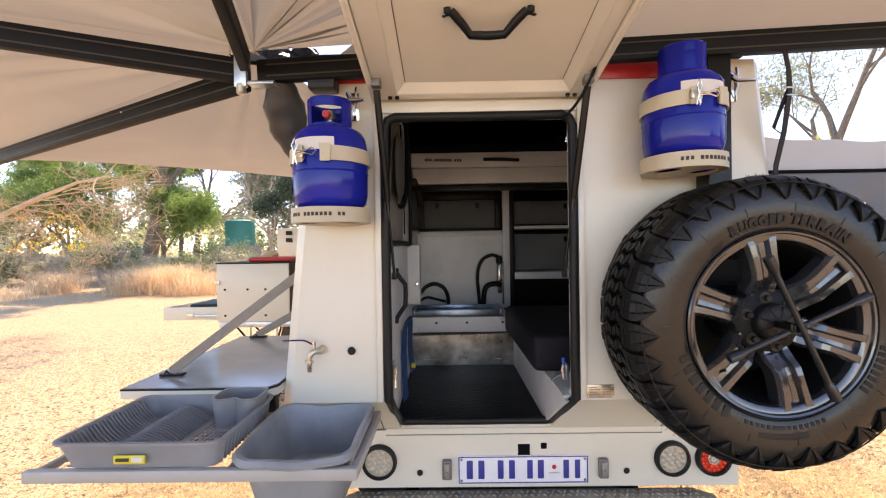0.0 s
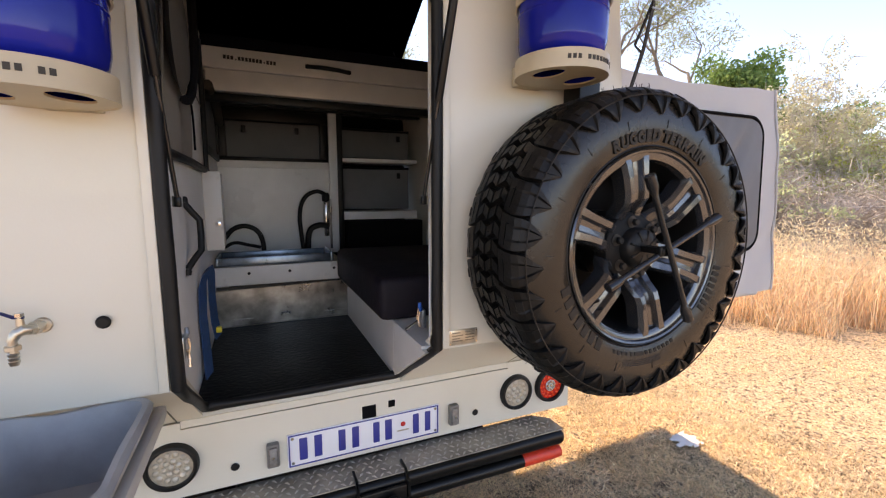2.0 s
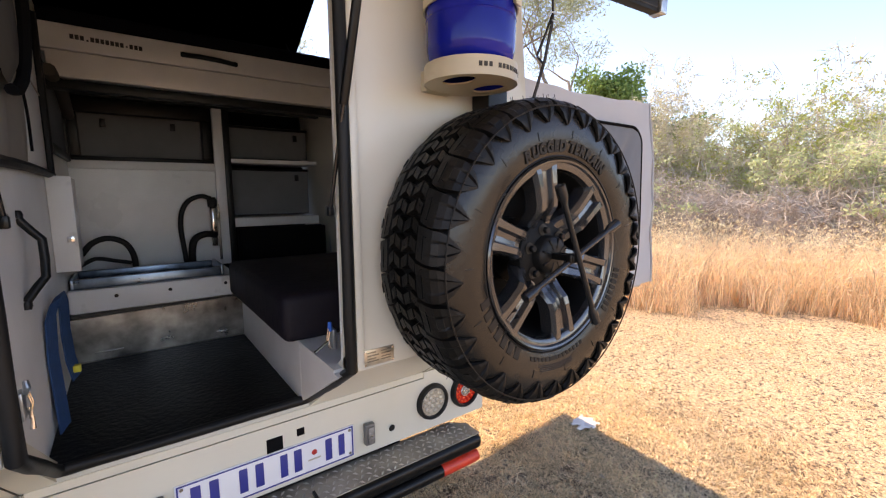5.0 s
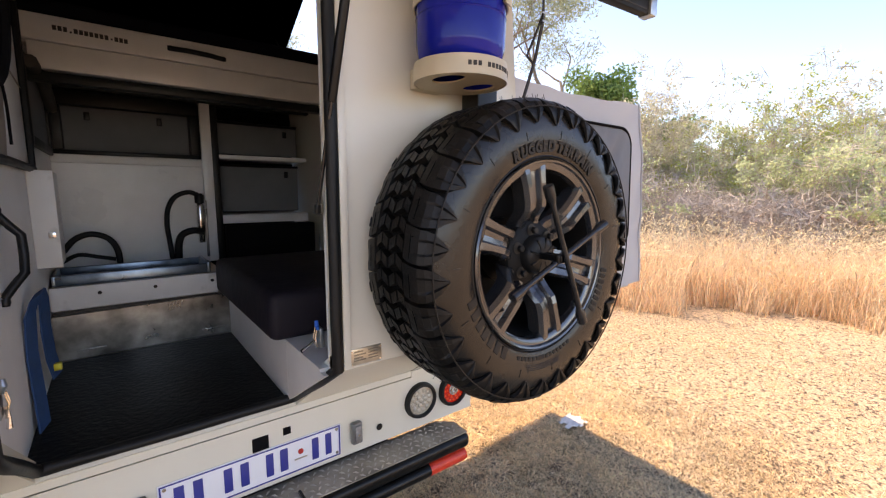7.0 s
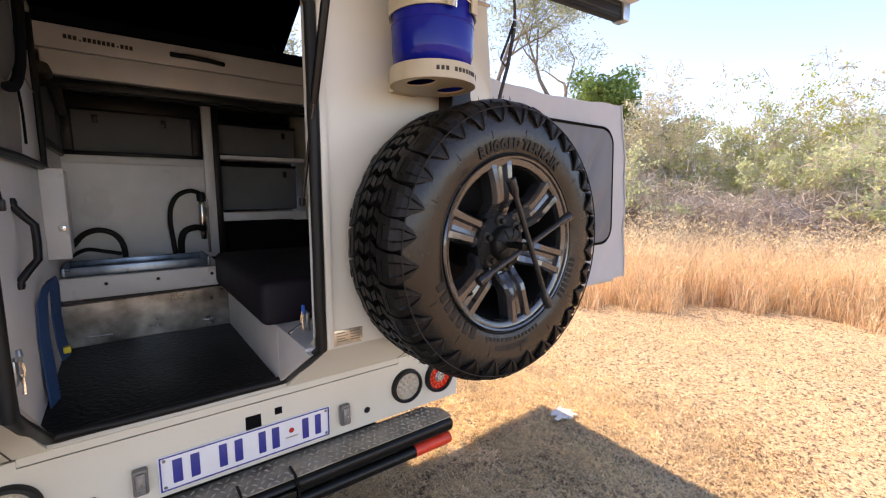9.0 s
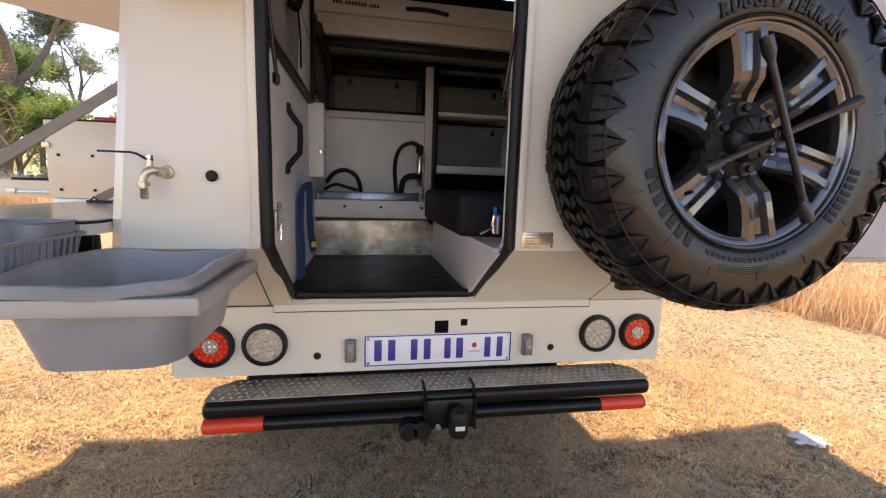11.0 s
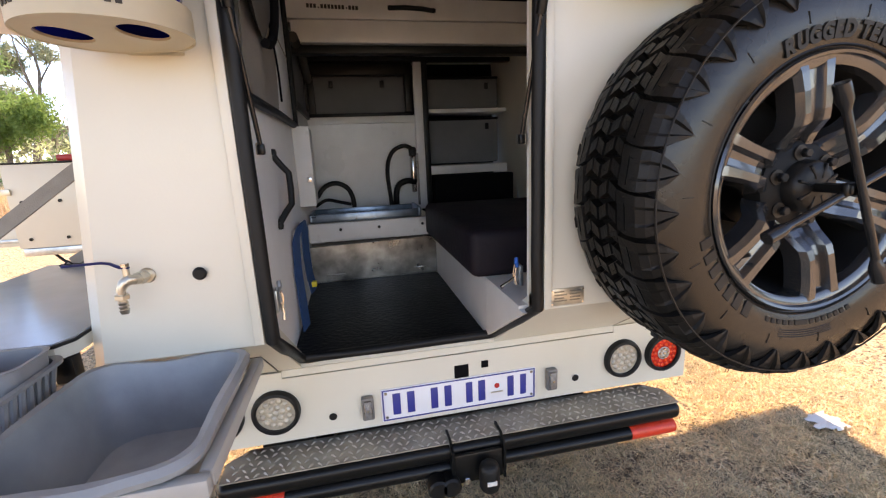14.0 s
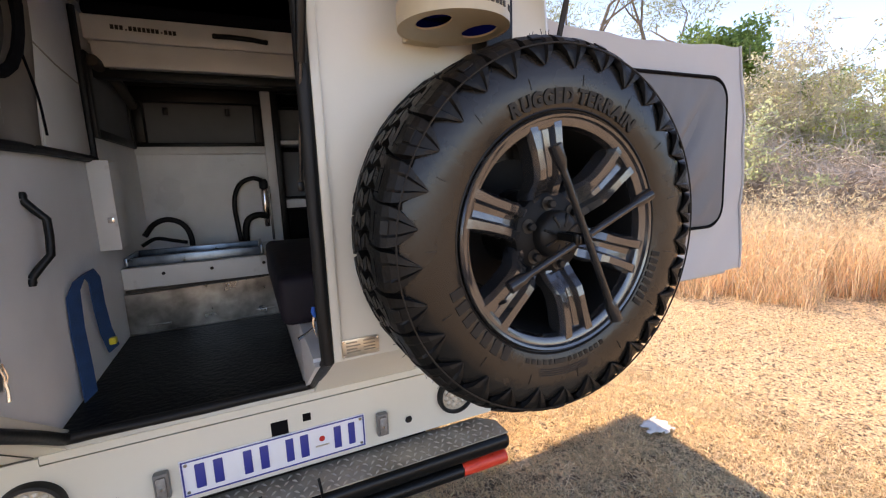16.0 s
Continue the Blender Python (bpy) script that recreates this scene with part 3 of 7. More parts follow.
part("panel_joint", on_hatch(boxed(x0 + w - 0.001, x1 - w + 0.001, y0 + w - 0.001, y1 - w + 0.001, -0.004, -0.001)), PRINT, hatch)


def handle(a, b, rise, r, name, material, parent, label=""):
    """A bent grab handle between a and b that stands off by rise."""
    a, b, rise = Vector(a), Vector(b), Vector(rise)
    d = (b - a)
    pts = [a, a + d * 0.04 + rise * 0.12, a + d * 0.16 + rise * 0.55, a + d * 0.27 + rise, a + d * 0.5 + rise * 1.04, a + d * 0.73 + rise, a + d * 0.84 + rise * 0.55, a + d * 0.96 + rise * 0.12, b]
    bm = tube(bmesh.new(), pts, r, 10)
    for p, q in ((a, a - d * 0.09), (b, b + d * 0.09)):
        tube(bm, [p, p.lerp(q, 0.5), q], [r, r * 1.1, r * 0.8], 10)
    return part(name, bm, material, parent, label)


hh = handle(HM @ Vector((-0.275, 0.37, -0.012)), HM @ Vector((-0.095, 0.37, -0.012)), -out * 0.045 - nrm * 0.03, 0.0105, "handle", BLACK_SATIN, hatch, "black plastic grab handle")
for x in (-0.29, -0.08):
    part("handle_screw", lathe(bmesh.new(), [(0, 0), (0.006, 0.0), (0.005, 0.004), (0, 0.005)], 12, HM @ Vector((x, 0.37, -0.026)), "z"), CHROME, hatch)
for x in (-0.462, -0.440, 0.092, 0.114):
    part("hatch_bolt", on_hatch(disc(bmesh.new(), (x, 0.028, -0.034), 0.007, 0.008, "z", 12, 0.001)), BLACK, hatch)

# gas struts
for s, lx, ux in ((-1, -0.468, -0.492), (1, 0.098, 0.128)):
    lo, hi = Vector((lx, -0.292, 1.545)), HM @ Vector((ux, 0.115, -0.035))
    st = part("gas_strut", tube(bmesh.new(), [lo.lerp(hi, 0.42), lo.lerp(hi, 0.97)], 0.0105, 12), BLACK, trailer, "black gas strut of the hatch")
    part("piston_rod", tube(bmesh.new(), [lo, lo.lerp(hi, 0.43)], 0.0048, 10), GUNMETAL, st)
    part("ball_joint", boxed(lo.x - 0.007, lo.x + 0.007, lo.y - 0.008, lo.y + 0.008, lo.z - 0.012, lo.z + 0.010, 0.003), BLACK, st)
    part("bracket", boxed(hi.x - 0.014, hi.x + 0.014, hi.y - 0.018, hi.y + 0.018, hi.z - 0.012, hi.z + 0.036, 0.004), LAMP_GREY, st)
    part("strut_mount", boxed(lo.x + s * 0.004 - 0.006, lo.x + s * 0.004 + 0.006, lo.y - 0.005, lo.y + 0.03, lo.z - 0.012, lo.z + 0.012, 0.002), STEEL, st)
part("hatch_cable", tube(bmesh.new(), bow((0.075, WALL_Y - 0.01, 2.045), HM @ Vector((0.135, 0.17, -0.02)), 0.03), 0.0045, 8), RUBBER, trailer)

# ---- step bumper, tow hitch ----
step = part("rear_step", boxed(-0.735, 0.752, -0.13, -0.01, 0.588, 0.644, 0.022, 4), BLACK, trailer, "black rear step with a ribbed tread plate top")
bm = bmesh.new()
prism(bm, [(-0.728, -0.115, 0.6445), (0.746, -0.115, 0.6445), (0.746, -0.03, 0.6445), (0.69, 0.02, 0.6445), (-0.67, 0.02, 0.6445), (-0.728, -0.03, 0.6445)], (0, 0, 0.004))
part("tread_plate", bm, TREADPLATE, step)
bm = bmesh.new()
for i in range(58):
    for j in range(5):
        cx, cy = -0.705 + i * 0.025 + (0.0125 if j % 2 else 0), -0.104 + j * 0.026
        if abs(cx - 0.008) > 0.69 and cy > -0.03:
            continue
        a = radians(45 if (i + j) % 2 else -45)
        d = Vector((math.cos(a), math.sin(a), 0)) * 0.010
        tube(bm, [Vector((cx, cy, 0.6482)) - d, Vector((cx, cy, 0.6502)), Vector((cx, cy, 0.6482)) + d], [0.0012, 0.0040, 0.0012], 4)
part("tread_rib", bm, TREAD_RIB, step)
bar = part("tow_bar", tube(bmesh.new(), [(-0.56, -0.10, 0.560), (0.565, -0.10, 0.552)], 0.025, 20), BLACK, trailer, "black round bar with red reflective ends")
part("red_end", tube(bmesh.new(), [(-0.735, -0.10, 0.5605), (-0.72, -0.10, 0.5605), (-0.562, -0.10, 0.560)], [0.0235, 0.0252, 0.0252], 20), RED, bar, "red reflective tape")
part("red_end", tube(bmesh.new(), [(0.567, -0.10, 0.552), (0.725, -0.10, 0.5515), (0.74, -0.10, 0.5515)], [0.0252, 0.0252, 0.0235], 20), RED, bar, "red reflective tape")
for s in (-1, 1):
    part("step_arm", boxed(s * 0.45 - 0.03, s * 0.45 + 0.03, 0.0, 0.6, 0.575, 0.635, 0.006), BLACK, step)
hitch = part("hitch_plate", boxed(-0.062, 0.092, -0.150, -0.135, 0.525, 0.625, 0.006), BLACK, trailer, "black hitch bracket with a tow ball cover")
for x in (-0.070, 0.094):
    bm = bmesh.new()
    prism(bm, [(x, -0.152, 0.52), (x, -0.152, 0.632), (x, -0.115, 0.658), (x, -0.06, 0.658), (x, -0.06, 0.63), (x, -0.12, 0.62), (x, -0.12, 0.52)], (0.008, 0, 0))
    part("cheek", bm, BLACK, hitch)
part("ball_cover", lathe(bmesh.new(), [(0.0, 0.617), (0.018, 0.614), (0.028, 0.604), (0.031, 0.59), (0.031, 0.535), (0.027, 0.525), (0, 0.525)], 24, (0.036, -0.185, 0)), RUBBER, hitch, "black rubber tow ball cover")
part("cover_label", boxed(0.020, 0.050, -0.2175, -0.2135, 0.556, 0.570, 0.001), LABEL, hitch)
for x, z in ((-0.026, 0.540), (0.062, 0.540)):
    part("hex_bolt", disc(bmesh.new(), (x, -0.163, z), 0.0125, 0.013, "y", 6, 0.002), CHROME, hitch)
for x in (-0.118, -0.078):
    part("socket_housing", disc(bmesh.new(), (x, -0.175, 0.535), 0.031, 0.05, "y", 20, 0.006), BLACK_SATIN, hitch)
bm = bmesh.new()
for x in (-0.45, 0.45):
    box(bm, x - 0.03, x + 0.03, 0.12, 2.9, 0.58, 0.68, 0.004)
part("chassis_rail", bm, BLACK, trailer)
part("axle", tube(bmesh.new(), [(-0.72, 1.27, 0.39), (0.72, 1.27, 0.39)], 0.035, 14), BLACK, trailer)

# road wheels under the body
for x0 in (-0.755, 0.755):
    w = part("road_wheel", lathe(bmesh.new(), [(0.20, -0.12), (0.33, -0.135), (0.375, -0.12), (0.385, -0.06), (0.385, 0.06), (0.375, 0.12), (0.33, 0.135), (0.20, 0.12)], 48, (x0, 1.27, 0.375), "x", closed=True), TYRE, trailer, "black road wheel under the body")
    bm = bmesh.new()
    for k in range(36):
        a = 2 * math.pi * k / 36
        m = Matrix.Translation((x0, 1.27, 0.375)) @ Matrix.Rotation(a, 4, "X")
        for j in (-1, 0, 1):
            box(bm, j * 0.085 - 0.034, j * 0.085 + 0.034, -0.022, 0.022, 0.380, 0.394, m=m)
    part("tread", bm, LUG, w)
    part("hub", disc(bmesh.new(), (x0 - 0.06, 1.27, 0.375), 0.2, 0.12, "x", 24), ALLOY_DARK, w)

# ---- interior ----
bm = bmesh.new()
prism(bm, [(-0.535, WALL_Y + TH, CREASE + 0.012), (-0.535, WALL_Y + TH, 2.20), (-0.535, 1.76, 2.20), (-0.535, 1.76, 0.90), (-0.535, 0.06, 0.90), (-0.535, 0.03, 0.935)], (0.028, 0, 0))
part("inner_left_wall", bm, PAINT_SIDE_LIT, trailer)
part("floor_pan", boxed(-0.507, 0.70, 0.014, 1.76, 0.90, 0.938), PAINT_IN, trailer)
bm = bmesh.new()
prism(bm, [(-0.506, 0.004, 0.939), (0.088, 0.004, 0.939), (0.088, 0.775, 0.939), (-0.506, 0.775, 0.939)], (0, 0, 0.008))
tagged(part("floor_mat", bm, MAT_RUBBER), "black ribbed rubber mat on the camper floor", "floor mat")
beam = part("cross_beam", boxed(-0.506, 0.066, 0.795, 0.83, 1.135, 1.225, 0.006), PAINT_WORN, trailer, "scuffed white cross beam with bolts")
for x in (-0.36, -0.18, 0.03):
    part("bolt", disc(bmesh.new(), (x, 0.789, 1.192), 0.007, 0.007, "y", 12, 0.002), BLACK, beam)
part("beam_slot", boxed(-0.50, 0.05, 0.793, 0.7955, 1.120, 1.134), INK, beam)
bm = bmesh.new()
pts = [(-0.505, 0.780, 1.118), (0.06, 0.780, 1.128), (0.098, 0.780, 1.09), (0.098, 0.780, 0.948), (-0.505, 0.780, 0.948)]
prism(bm, pts, (0, 0.01, 0))
kick = part("kick_panel", bm, STEEL, trailer, "dented bare steel panel above the floor")
for x in (-0.40, 0.02):
    part("slot", boxed(x - 0.045, x + 0.045, 0.774, 0.781, 0.975, 0.984, 0.003), STEEL, kick)
part("beam_back", boxed(-0.506, 0.10, 0.835, 1.42, 1.19, 1.205), PAINT_IN, trailer)
tray_t = thing("metal_tray", "shallow galvanised metal tray behind the beam", "tray")
bm = bmesh.new()
box(bm, -0.49, 0.02, 0.84, 0.855, 1.206, 1.262, 0.003)
box(bm, -0.49, 0.02, 1.06, 1.075, 1.206, 1.262, 0.003)
box(bm, -0.50, -0.488, 0.84, 1.075, 1.206, 1.262, 0.003)
box(bm, 0.022, 0.034, 0.84, 1.075, 1.206, 1.268, 0.003)
box(bm, -0.487, 0.019, 0.856, 1.059, 1.206, 1.212)
part("tray_body", bm, mat("dark_tray_steel", (0.20, 0.245, 0.29), 0.3, 0.85, vary=0.25, scale=20, second=(0.12, 0.15, 0.18), second_scale=9), tray_t)

# back wall with a zipped window, post, shelves
part("back_wall", boxed(-0.506, 0.145, 1.42, 1.45, 1.19, 1.735), PAINT_IN, trailer)
part("back_sill", boxed(-0.506, 0.145, 1.395, 1.419, 1.712, 1.752, 0.004), PAINT_IN, trailer)
part("back_post", boxed(0.115, 0.165, 1.385, 1.418, 1.19, 2.05, 0.004), PAINT_IN, trailer)
part("dark_post", boxed(0.167, 0.20, 1.39, 1.44, 1.19, 2.05, 0.004), BLACK_SATIN, trailer)
part("back_upper", boxed(-0.506, 0.72, 1.74, 1.765, 0.92, 2.20), LINER, trailer)
win = part("inner_window", boxed(-0.46, 0.105, 1.500, 1.51, 1.77, 1.99), POCKET, trailer, "grey cloth window cover in a black frame")
bm = bmesh.new()
box(bm, -0.505, 0.113, 1.43, 1.50, 1.753, 1.775, 0.004)
box(bm, -0.505, 0.113, 1.43, 1.50, 1.985, 2.06, 0.004)
box(bm, -0.505, -0.455, 1.43, 1.50, 1.776, 1.984, 0.004)
box(bm, 0.070, 0.113, 1.43, 1.50, 1.776, 1.984, 0.004)
part("window_frame", bm, BLACK_SATIN, win)
for x in (-0.36, -0.06):
    part("buckle", boxed(x - 0.012, x + 0.012, 1.492, 1.499, 1.925, 1.965, 0.003), BLACK, win)
for z0, z1 in ((1.762, 1.785), (1.395, 1.445)):
    part("shelf", boxed(0.201, 0.70, 1.405, 1.739, z0, z1, 0.003), PAINT_IN, trailer)
for z0, z1 in ((1.80, 1.985), (1.455, 1.735)):
    pk = part("shelf_cover", boxed(0.215, 0.69, 1.55, 1.565, z0, z1, 0.01), POCKET, trailer, "grey cloth cover behind the shelf")
    part("edge_trim", tube(bmesh.new(), [(0.215, 1.548, z1), (0.45, 1.545, z1 - 0.003), (0.69, 1.548, z1)], 0.008, 8), BLACK, pk)
    part("buckle", boxed(0.60, 0.625, 1.54, 1.549, z1 - 0.07, z1 - 0.03, 0.003), BLACK, pk)
part("lintel", boxed(-0.506, 0.72, 1.385, 1.43, 2.052, 2.075), BLACK_SATIN, trailer)

# bench with cushion
part("bench_side", boxed(0.090, 0.108, -0.02, 0.79, 0.939, 1.128), PAINT_IN, trailer)
bm = bmesh.new()
prism(bm, [(0.0905, -0.021, 0.945), (0.0905, -0.021, 1.128), (0.0905, -0.318, 1.128)], (0.0225, 0, 0))
part("bench_cheek", bm, PAINT_IN, trailer)
part("bench_top", boxed(0.090, 0.70, -0.29, 1.40, 1.129, 1.138), PAINT_IN, trailer)
bm = boxed(0.042, 0.69, -0.035, 0.79, 1.139, 1.290, 0.028, 4)
for v in bm.verts:
    v.co += Vector((0, 0, noise.noise(v.co * 5) * 0.006))
tagged(part("bench_cushion", bm, CUSHION), "dark plum vinyl cushion on the side bench", "cushion")
part("bench_back", boxed(0.205, 0.70, 1.30, 1.398, 1.139, 1.39, 0.006), LINER, trailer)

# white wall box with latch
wb = thing("wall_box", "small white metal box with a latch on the inner wall", "box")
part("box_body", boxed(-0.506, -0.442, 0.60, 0.74, 1.335, 1.645, 0.004), PAINT_IN, wb)
part("box_lid", boxed(-0.506, -0.440, 0.590, 0.599, 1.330, 1.650, 0.003), PAINT_WORN, wb)
part("latch", boxed(-0.468, -0.448, 0.580, 0.589, 1.43, 1.45, 0.002), CHROME, wb)

# grab handle on the inner wall
handle((-0.505, 0.075, 1.535), (-0.503, 0.035, 1.345), Vector((0.035, 0.02, 0)), 0.0095, "grab_handle", BLACK_SATIN, trailer, "black plastic grab handle")

# toggle latches
for x, s in ((DX1 + 0.004, -1), (DX0 - 0.004, 1)):
    tg = part("toggle_latch", boxed(x - 0.005, x + 0.005, -0.238, -0.206, 1.172, 1.226, 0.002), ZINC, trailer, "chrome toggle latch with a blue grip")
    part("grip", tube(bmesh.new(), [(x + s * 0.009, -0.232, 1.224), (x + s * 0.013, -0.236, 1.236), (x + s * 0.011, -0.230, 1.247)], [0.0048, 0.0062, 0.0050], 10), BLUE_GRIP if s < 0 else ZINC, tg)
    lever = [(x + s * 0.007, -0.215, 1.192), (x + s * 0.030, -0.220, 1.180), (x + s * 0.052, -0.225, 1.170)] if s < 0 else [(x + 0.009, -0.215, 1.190), (x + 0.012, -0.218, 1.168), (x + 0.011, -0.220, 1.148)]
    part("lever", tube(bmesh.new(), lever, [0.0045, 0.0034, 0.0050], 8), CHROME, tg)
    for dy in (-0.006, 0.006):
        part("wire", tube(bmesh.new(), [(x + s * 0.010, -0.222 + dy, 1.226), (x + s * 0.015, -0.222 + dy, 1.200), (x + s * 0.010, -0.222 + dy, 1.172)], 0.0018, 6), CHROME, tg)

# blue webbing loop
lp = [(-0.485, 0.20, 0.955), (-0.490, 0.215, 1.05), (-0.495, 0.225, 1.15), (-0.490, 0.225, 1.26), (-0.480, 0.26, 1.298), (-0.475, 0.32, 1.305), (-0.475, 0.365, 1.27), (-0.480, 0.385, 1.18), (-0.478, 0.40, 1.09), (-0.470, 0.42, 1.02)]
ws = thing("webbing_strap", "blue webbing strap hanging in a loop", "strap")
part("band", strip(bmesh.new(), lp, (0.008, 0.026, 0.004), 0.004), WEBBING, ws)
part("tag", boxed(-0.476, -0.456, 0.398, 0.420, 1.040, 1.062, 0.003), YELLOW, ws, "yellow strap tag")

# hand pump with hoses
pump = thing("hand_pump", "chrome hand pump with black hoses", "pump")
part("cylinder", lathe(bmesh.new(), [(0, 1.30), (0.016, 1.30), (0.017, 1.35), (0.020, 1.36), (0.020, 1.50), (0.014, 1.515), (0, 1.515)], 20, (0.085, 1.375, 0)), CHROME, pump)
part("cap", lathe(bmesh.new(), [(0, 1.515), (0.023, 1.515), (0.024, 1.555), (0.015, 1.568), (0, 1.568)], 20, (0.085, 1.375, 0)), BLACK_SATIN, pump)
part("rod", tube(bmesh.new(), [(0.112, 1.37, 1.22), (0.112, 1.37, 1.53)], 0.007, 10), STEEL, pump)
part("hose", tube(bmesh.new(), soft([(0.075, 1.36, 1.562), (0.03, 1.355, 1.575), (-0.03, 1.35, 1.55), (-0.065, 1.35, 1.49), (-0.075, 1.35, 1.41), (-0.07, 1.35, 1.33), (-0.06, 1.35, 1.21)]), 0.0125, 10), RUBBER, pump)
part("hose", tube(bmesh.new(), soft([(0.09, 1.36, 1.36), (0.04, 1.34, 1.37), (-0.01, 1.34, 1.35), (-0.03, 1.34, 1.30), (-0.035, 1.34, 1.21)]), 0.018, 10), RUBBER, pump)
part("hose", tube(bmesh.new(), soft([(-0.485, 1.22, 1.31), (-0.44, 1.22, 1.365), (-0.38, 1.22, 1.385), (-0.32, 1.22, 1.36), (-0.29, 1.22, 1.30), (-0.285, 1.22, 1.21)]), 0.0135, 10), RUBBER, pump)
part("hose", tube(bmesh.new(), soft([(-0.49, 1.16, 1.27), (-0.43, 1.16, 1.30), (-0.36, 1.16, 1.285), (-0.30, 1.16, 1.27)]), 0.009, 8), RUBBER, pump)

# sliding bed base with its mattress
bed = thing("sliding_bed", "white sliding bed base with a black handle", "bed")
part("front_rail", boxed(-0.502, 0.70, 0.800, 0.83, 2.105, 2.192, 0.004), PAINT_IN, bed)
part("lower_rail", boxed(-0.488, 0.70, 0.815, 0.845, 2.012, 2.104, 0.006), PAINT_IN, bed)
handle((-0.055, 0.799, 2.150), (0.125, 0.799, 2.143), Vector((0, -0.028, -0.004)), 0.010, "handle", BLACK_SATIN, bed)
bm = bmesh.new()
for i in range(15):
    if i in (3, 11):
        box(bm, -0.410 + i * 0.0145, -0.404 + i * 0.0145, 0.7975, 0.7995, 2.142, 2.148)
    else:
        box(bm, -0.413 + i * 0.0145, -0.402 + i * 0.0145, 0.7975, 0.7995, 2.144 - 0.0004 * i, 2.160 - 0.0004 * i)
part("print_bar", bm, INK, bed)
part("bed_deck", boxed(-0.50, 0.70, 0.846, 1.73, 2.10, 2.12), PAINT_IN, bed)
part("slide_rail", boxed(-0.50, 0.70, 0.84, 0.90, 1.975, 2.008, 0.003), BLACK_SATIN, bed)
bm = boxed(-0.502, 0.70, 0.81, 1.73, 2.193, 2.252, 0.02, 3)
tagged(part("mattress", bm, MATTRESS), "dark blue mattress on the sliding bed", "mattress")

# cloth flaps on the inner left wall
fl = thing("canvas_flap", "grey-brown canvas flap hanging at the inner wall", "flap")
bm = bmesh.new()
ny, nz = 12, 10
g = [[bm.verts.new((-0.492 + 0.012 * math.sin(i * 1.1 + j * 0.4) - 0.004 * j / nz, lerp(-0.20, 0.26, i / ny), lerp(2.18, 1.662 + 0.004 * math.sin(i * 0.9), j / nz))) for j in range(nz + 1)] for i in range(ny + 1)]
for i in range(ny):
    for j in range(nz):
        bm.faces.new((g[i][j], g[i + 1][j], g[i + 1][j + 1], g[i][j + 1]))
bmesh.ops.solidify(bm, geom=bm.faces[:], thickness=0.004)
part("cloth", bm, FLAP, fl)
bm = bmesh.new()
pts = [(-0.468 + 0.02 * math.sin(a * 0.5), lerp(-0.22, 0.10, 0.5 + 0.5 * math.sin(a)), lerp(1.80, 2.16, 0.5 - 0.5 * math.cos(a))) for a in [math.pi * k / 10 for k in range(11)]]
tube(bm, pts, 0.012, 8)
part("rolled_edge", bm, LINER, fl)
bm = lathe(bmesh.new(), [(0, 0), (0.10, 0.01), (0.13, 0.05), (0.10, 0.09), (0, 0.10)], 20, (-0.49, -0.06, 1.95), "x")
bmesh.ops.scale(bm, vec=(0.35, 0.9, 1.05), verts=bm.verts, space=Matrix.Translation((0.49, 0.06, -1.95)))
part("rolled_pocket", bm, FLAP_DARK, fl)
part("edge_cord", tube(bmesh.new(), soft([(-0.484, 0.13, 2.17), (-0.482, 0.15, 2.02), (-0.484, 0.17, 1.90), (-0.482, 0.215, 1.80), (-0.484, 0.235, 1.70)]), 0.0035, 6), LINER, fl)
# no opening behind this panel: its brightness is only the pale colour
pw = part("pale_panel", boxed(-0.5065, -0.5015, 0.275, 0.655, 1.672, 2.17, 0.002), LIT_CLOTH, trailer, "window cloth in the side wall, coloured pale as if lit from outside")
part("seam", tube(bmesh.new(), [(-0.4995, 0.28, 1.96), (-0.4995, 0.45, 1.93), (-0.4995, 0.65, 1.91)], 0.0022, 6), FLAP, pw)
part("hem", tube(bmesh.new(), [(-0.495, -0.25, 1.655), (-0.495, 0.2, 1.66), (-0.495, 0.665, 1.655)], 0.013, 8), RUBBER, fl)
part("wall_rail", tube(bmesh.new(), [(-0.497, 0.665, 1.655), (-0.497, 0.68, 1.9), (-0.497, 0.69, 2.18)], 0.012, 8), RUBBER, trailer)
sw = part("side_window", boxed(-0.506, -0.500, 0.78, 1.34, 1.775, 2.02), POCKET, trailer, "grey cloth side window in a black frame")
bm = bmesh.new()
for r in ((0.74, 0.78, 1.74, 2.05), (1.34, 1.385, 1.74, 2.05)):
    box(bm, -0.506, -0.49, r[0], r[1], r[2], r[3], 0.004)
box(bm, -0.506, -0.49, 0.781, 1.339, 1.74, 1.775, 0.004)
box(bm, -0.506, -0.49, 0.781, 1.339, 2.02, 2.05, 0.004)
part("window_frame", bm, BLACK_SATIN, sw)
part("rolled_blind", tube(bmesh.new(), [(-0.478, 0.76, 2.02), (-0.47, 1.05, 2.0), (-0.478, 1.36, 1.95)], 0.022, 10), FLAP_DARK, sw)

# black tent liner above the bed, open to the sky on one side
bm = bmesh.new()
v = [bm.verts.new(p) for p in ((-0.73, -0.285, 2.215), (0.70, -0.285, 2.215), (0.70, 1.0, 3.05), (-0.73, 1.0, 3.05), (0.43, 1.0, 2.20), (-0.73, 1.0, 2.20), (0.64, 1.0, 2.75))]
bm.faces.new((v[0], v[1], v[2], v[3]))
bm.faces.new((v[3], v[2], v[6], v[4], v[5]))
bmesh.ops.solidify(bm, geom=bm.faces[:], thickness=0.006)
liner = tagged(part("roof_liner", bm, LINER, trailer), "")
bm = bmesh.new()
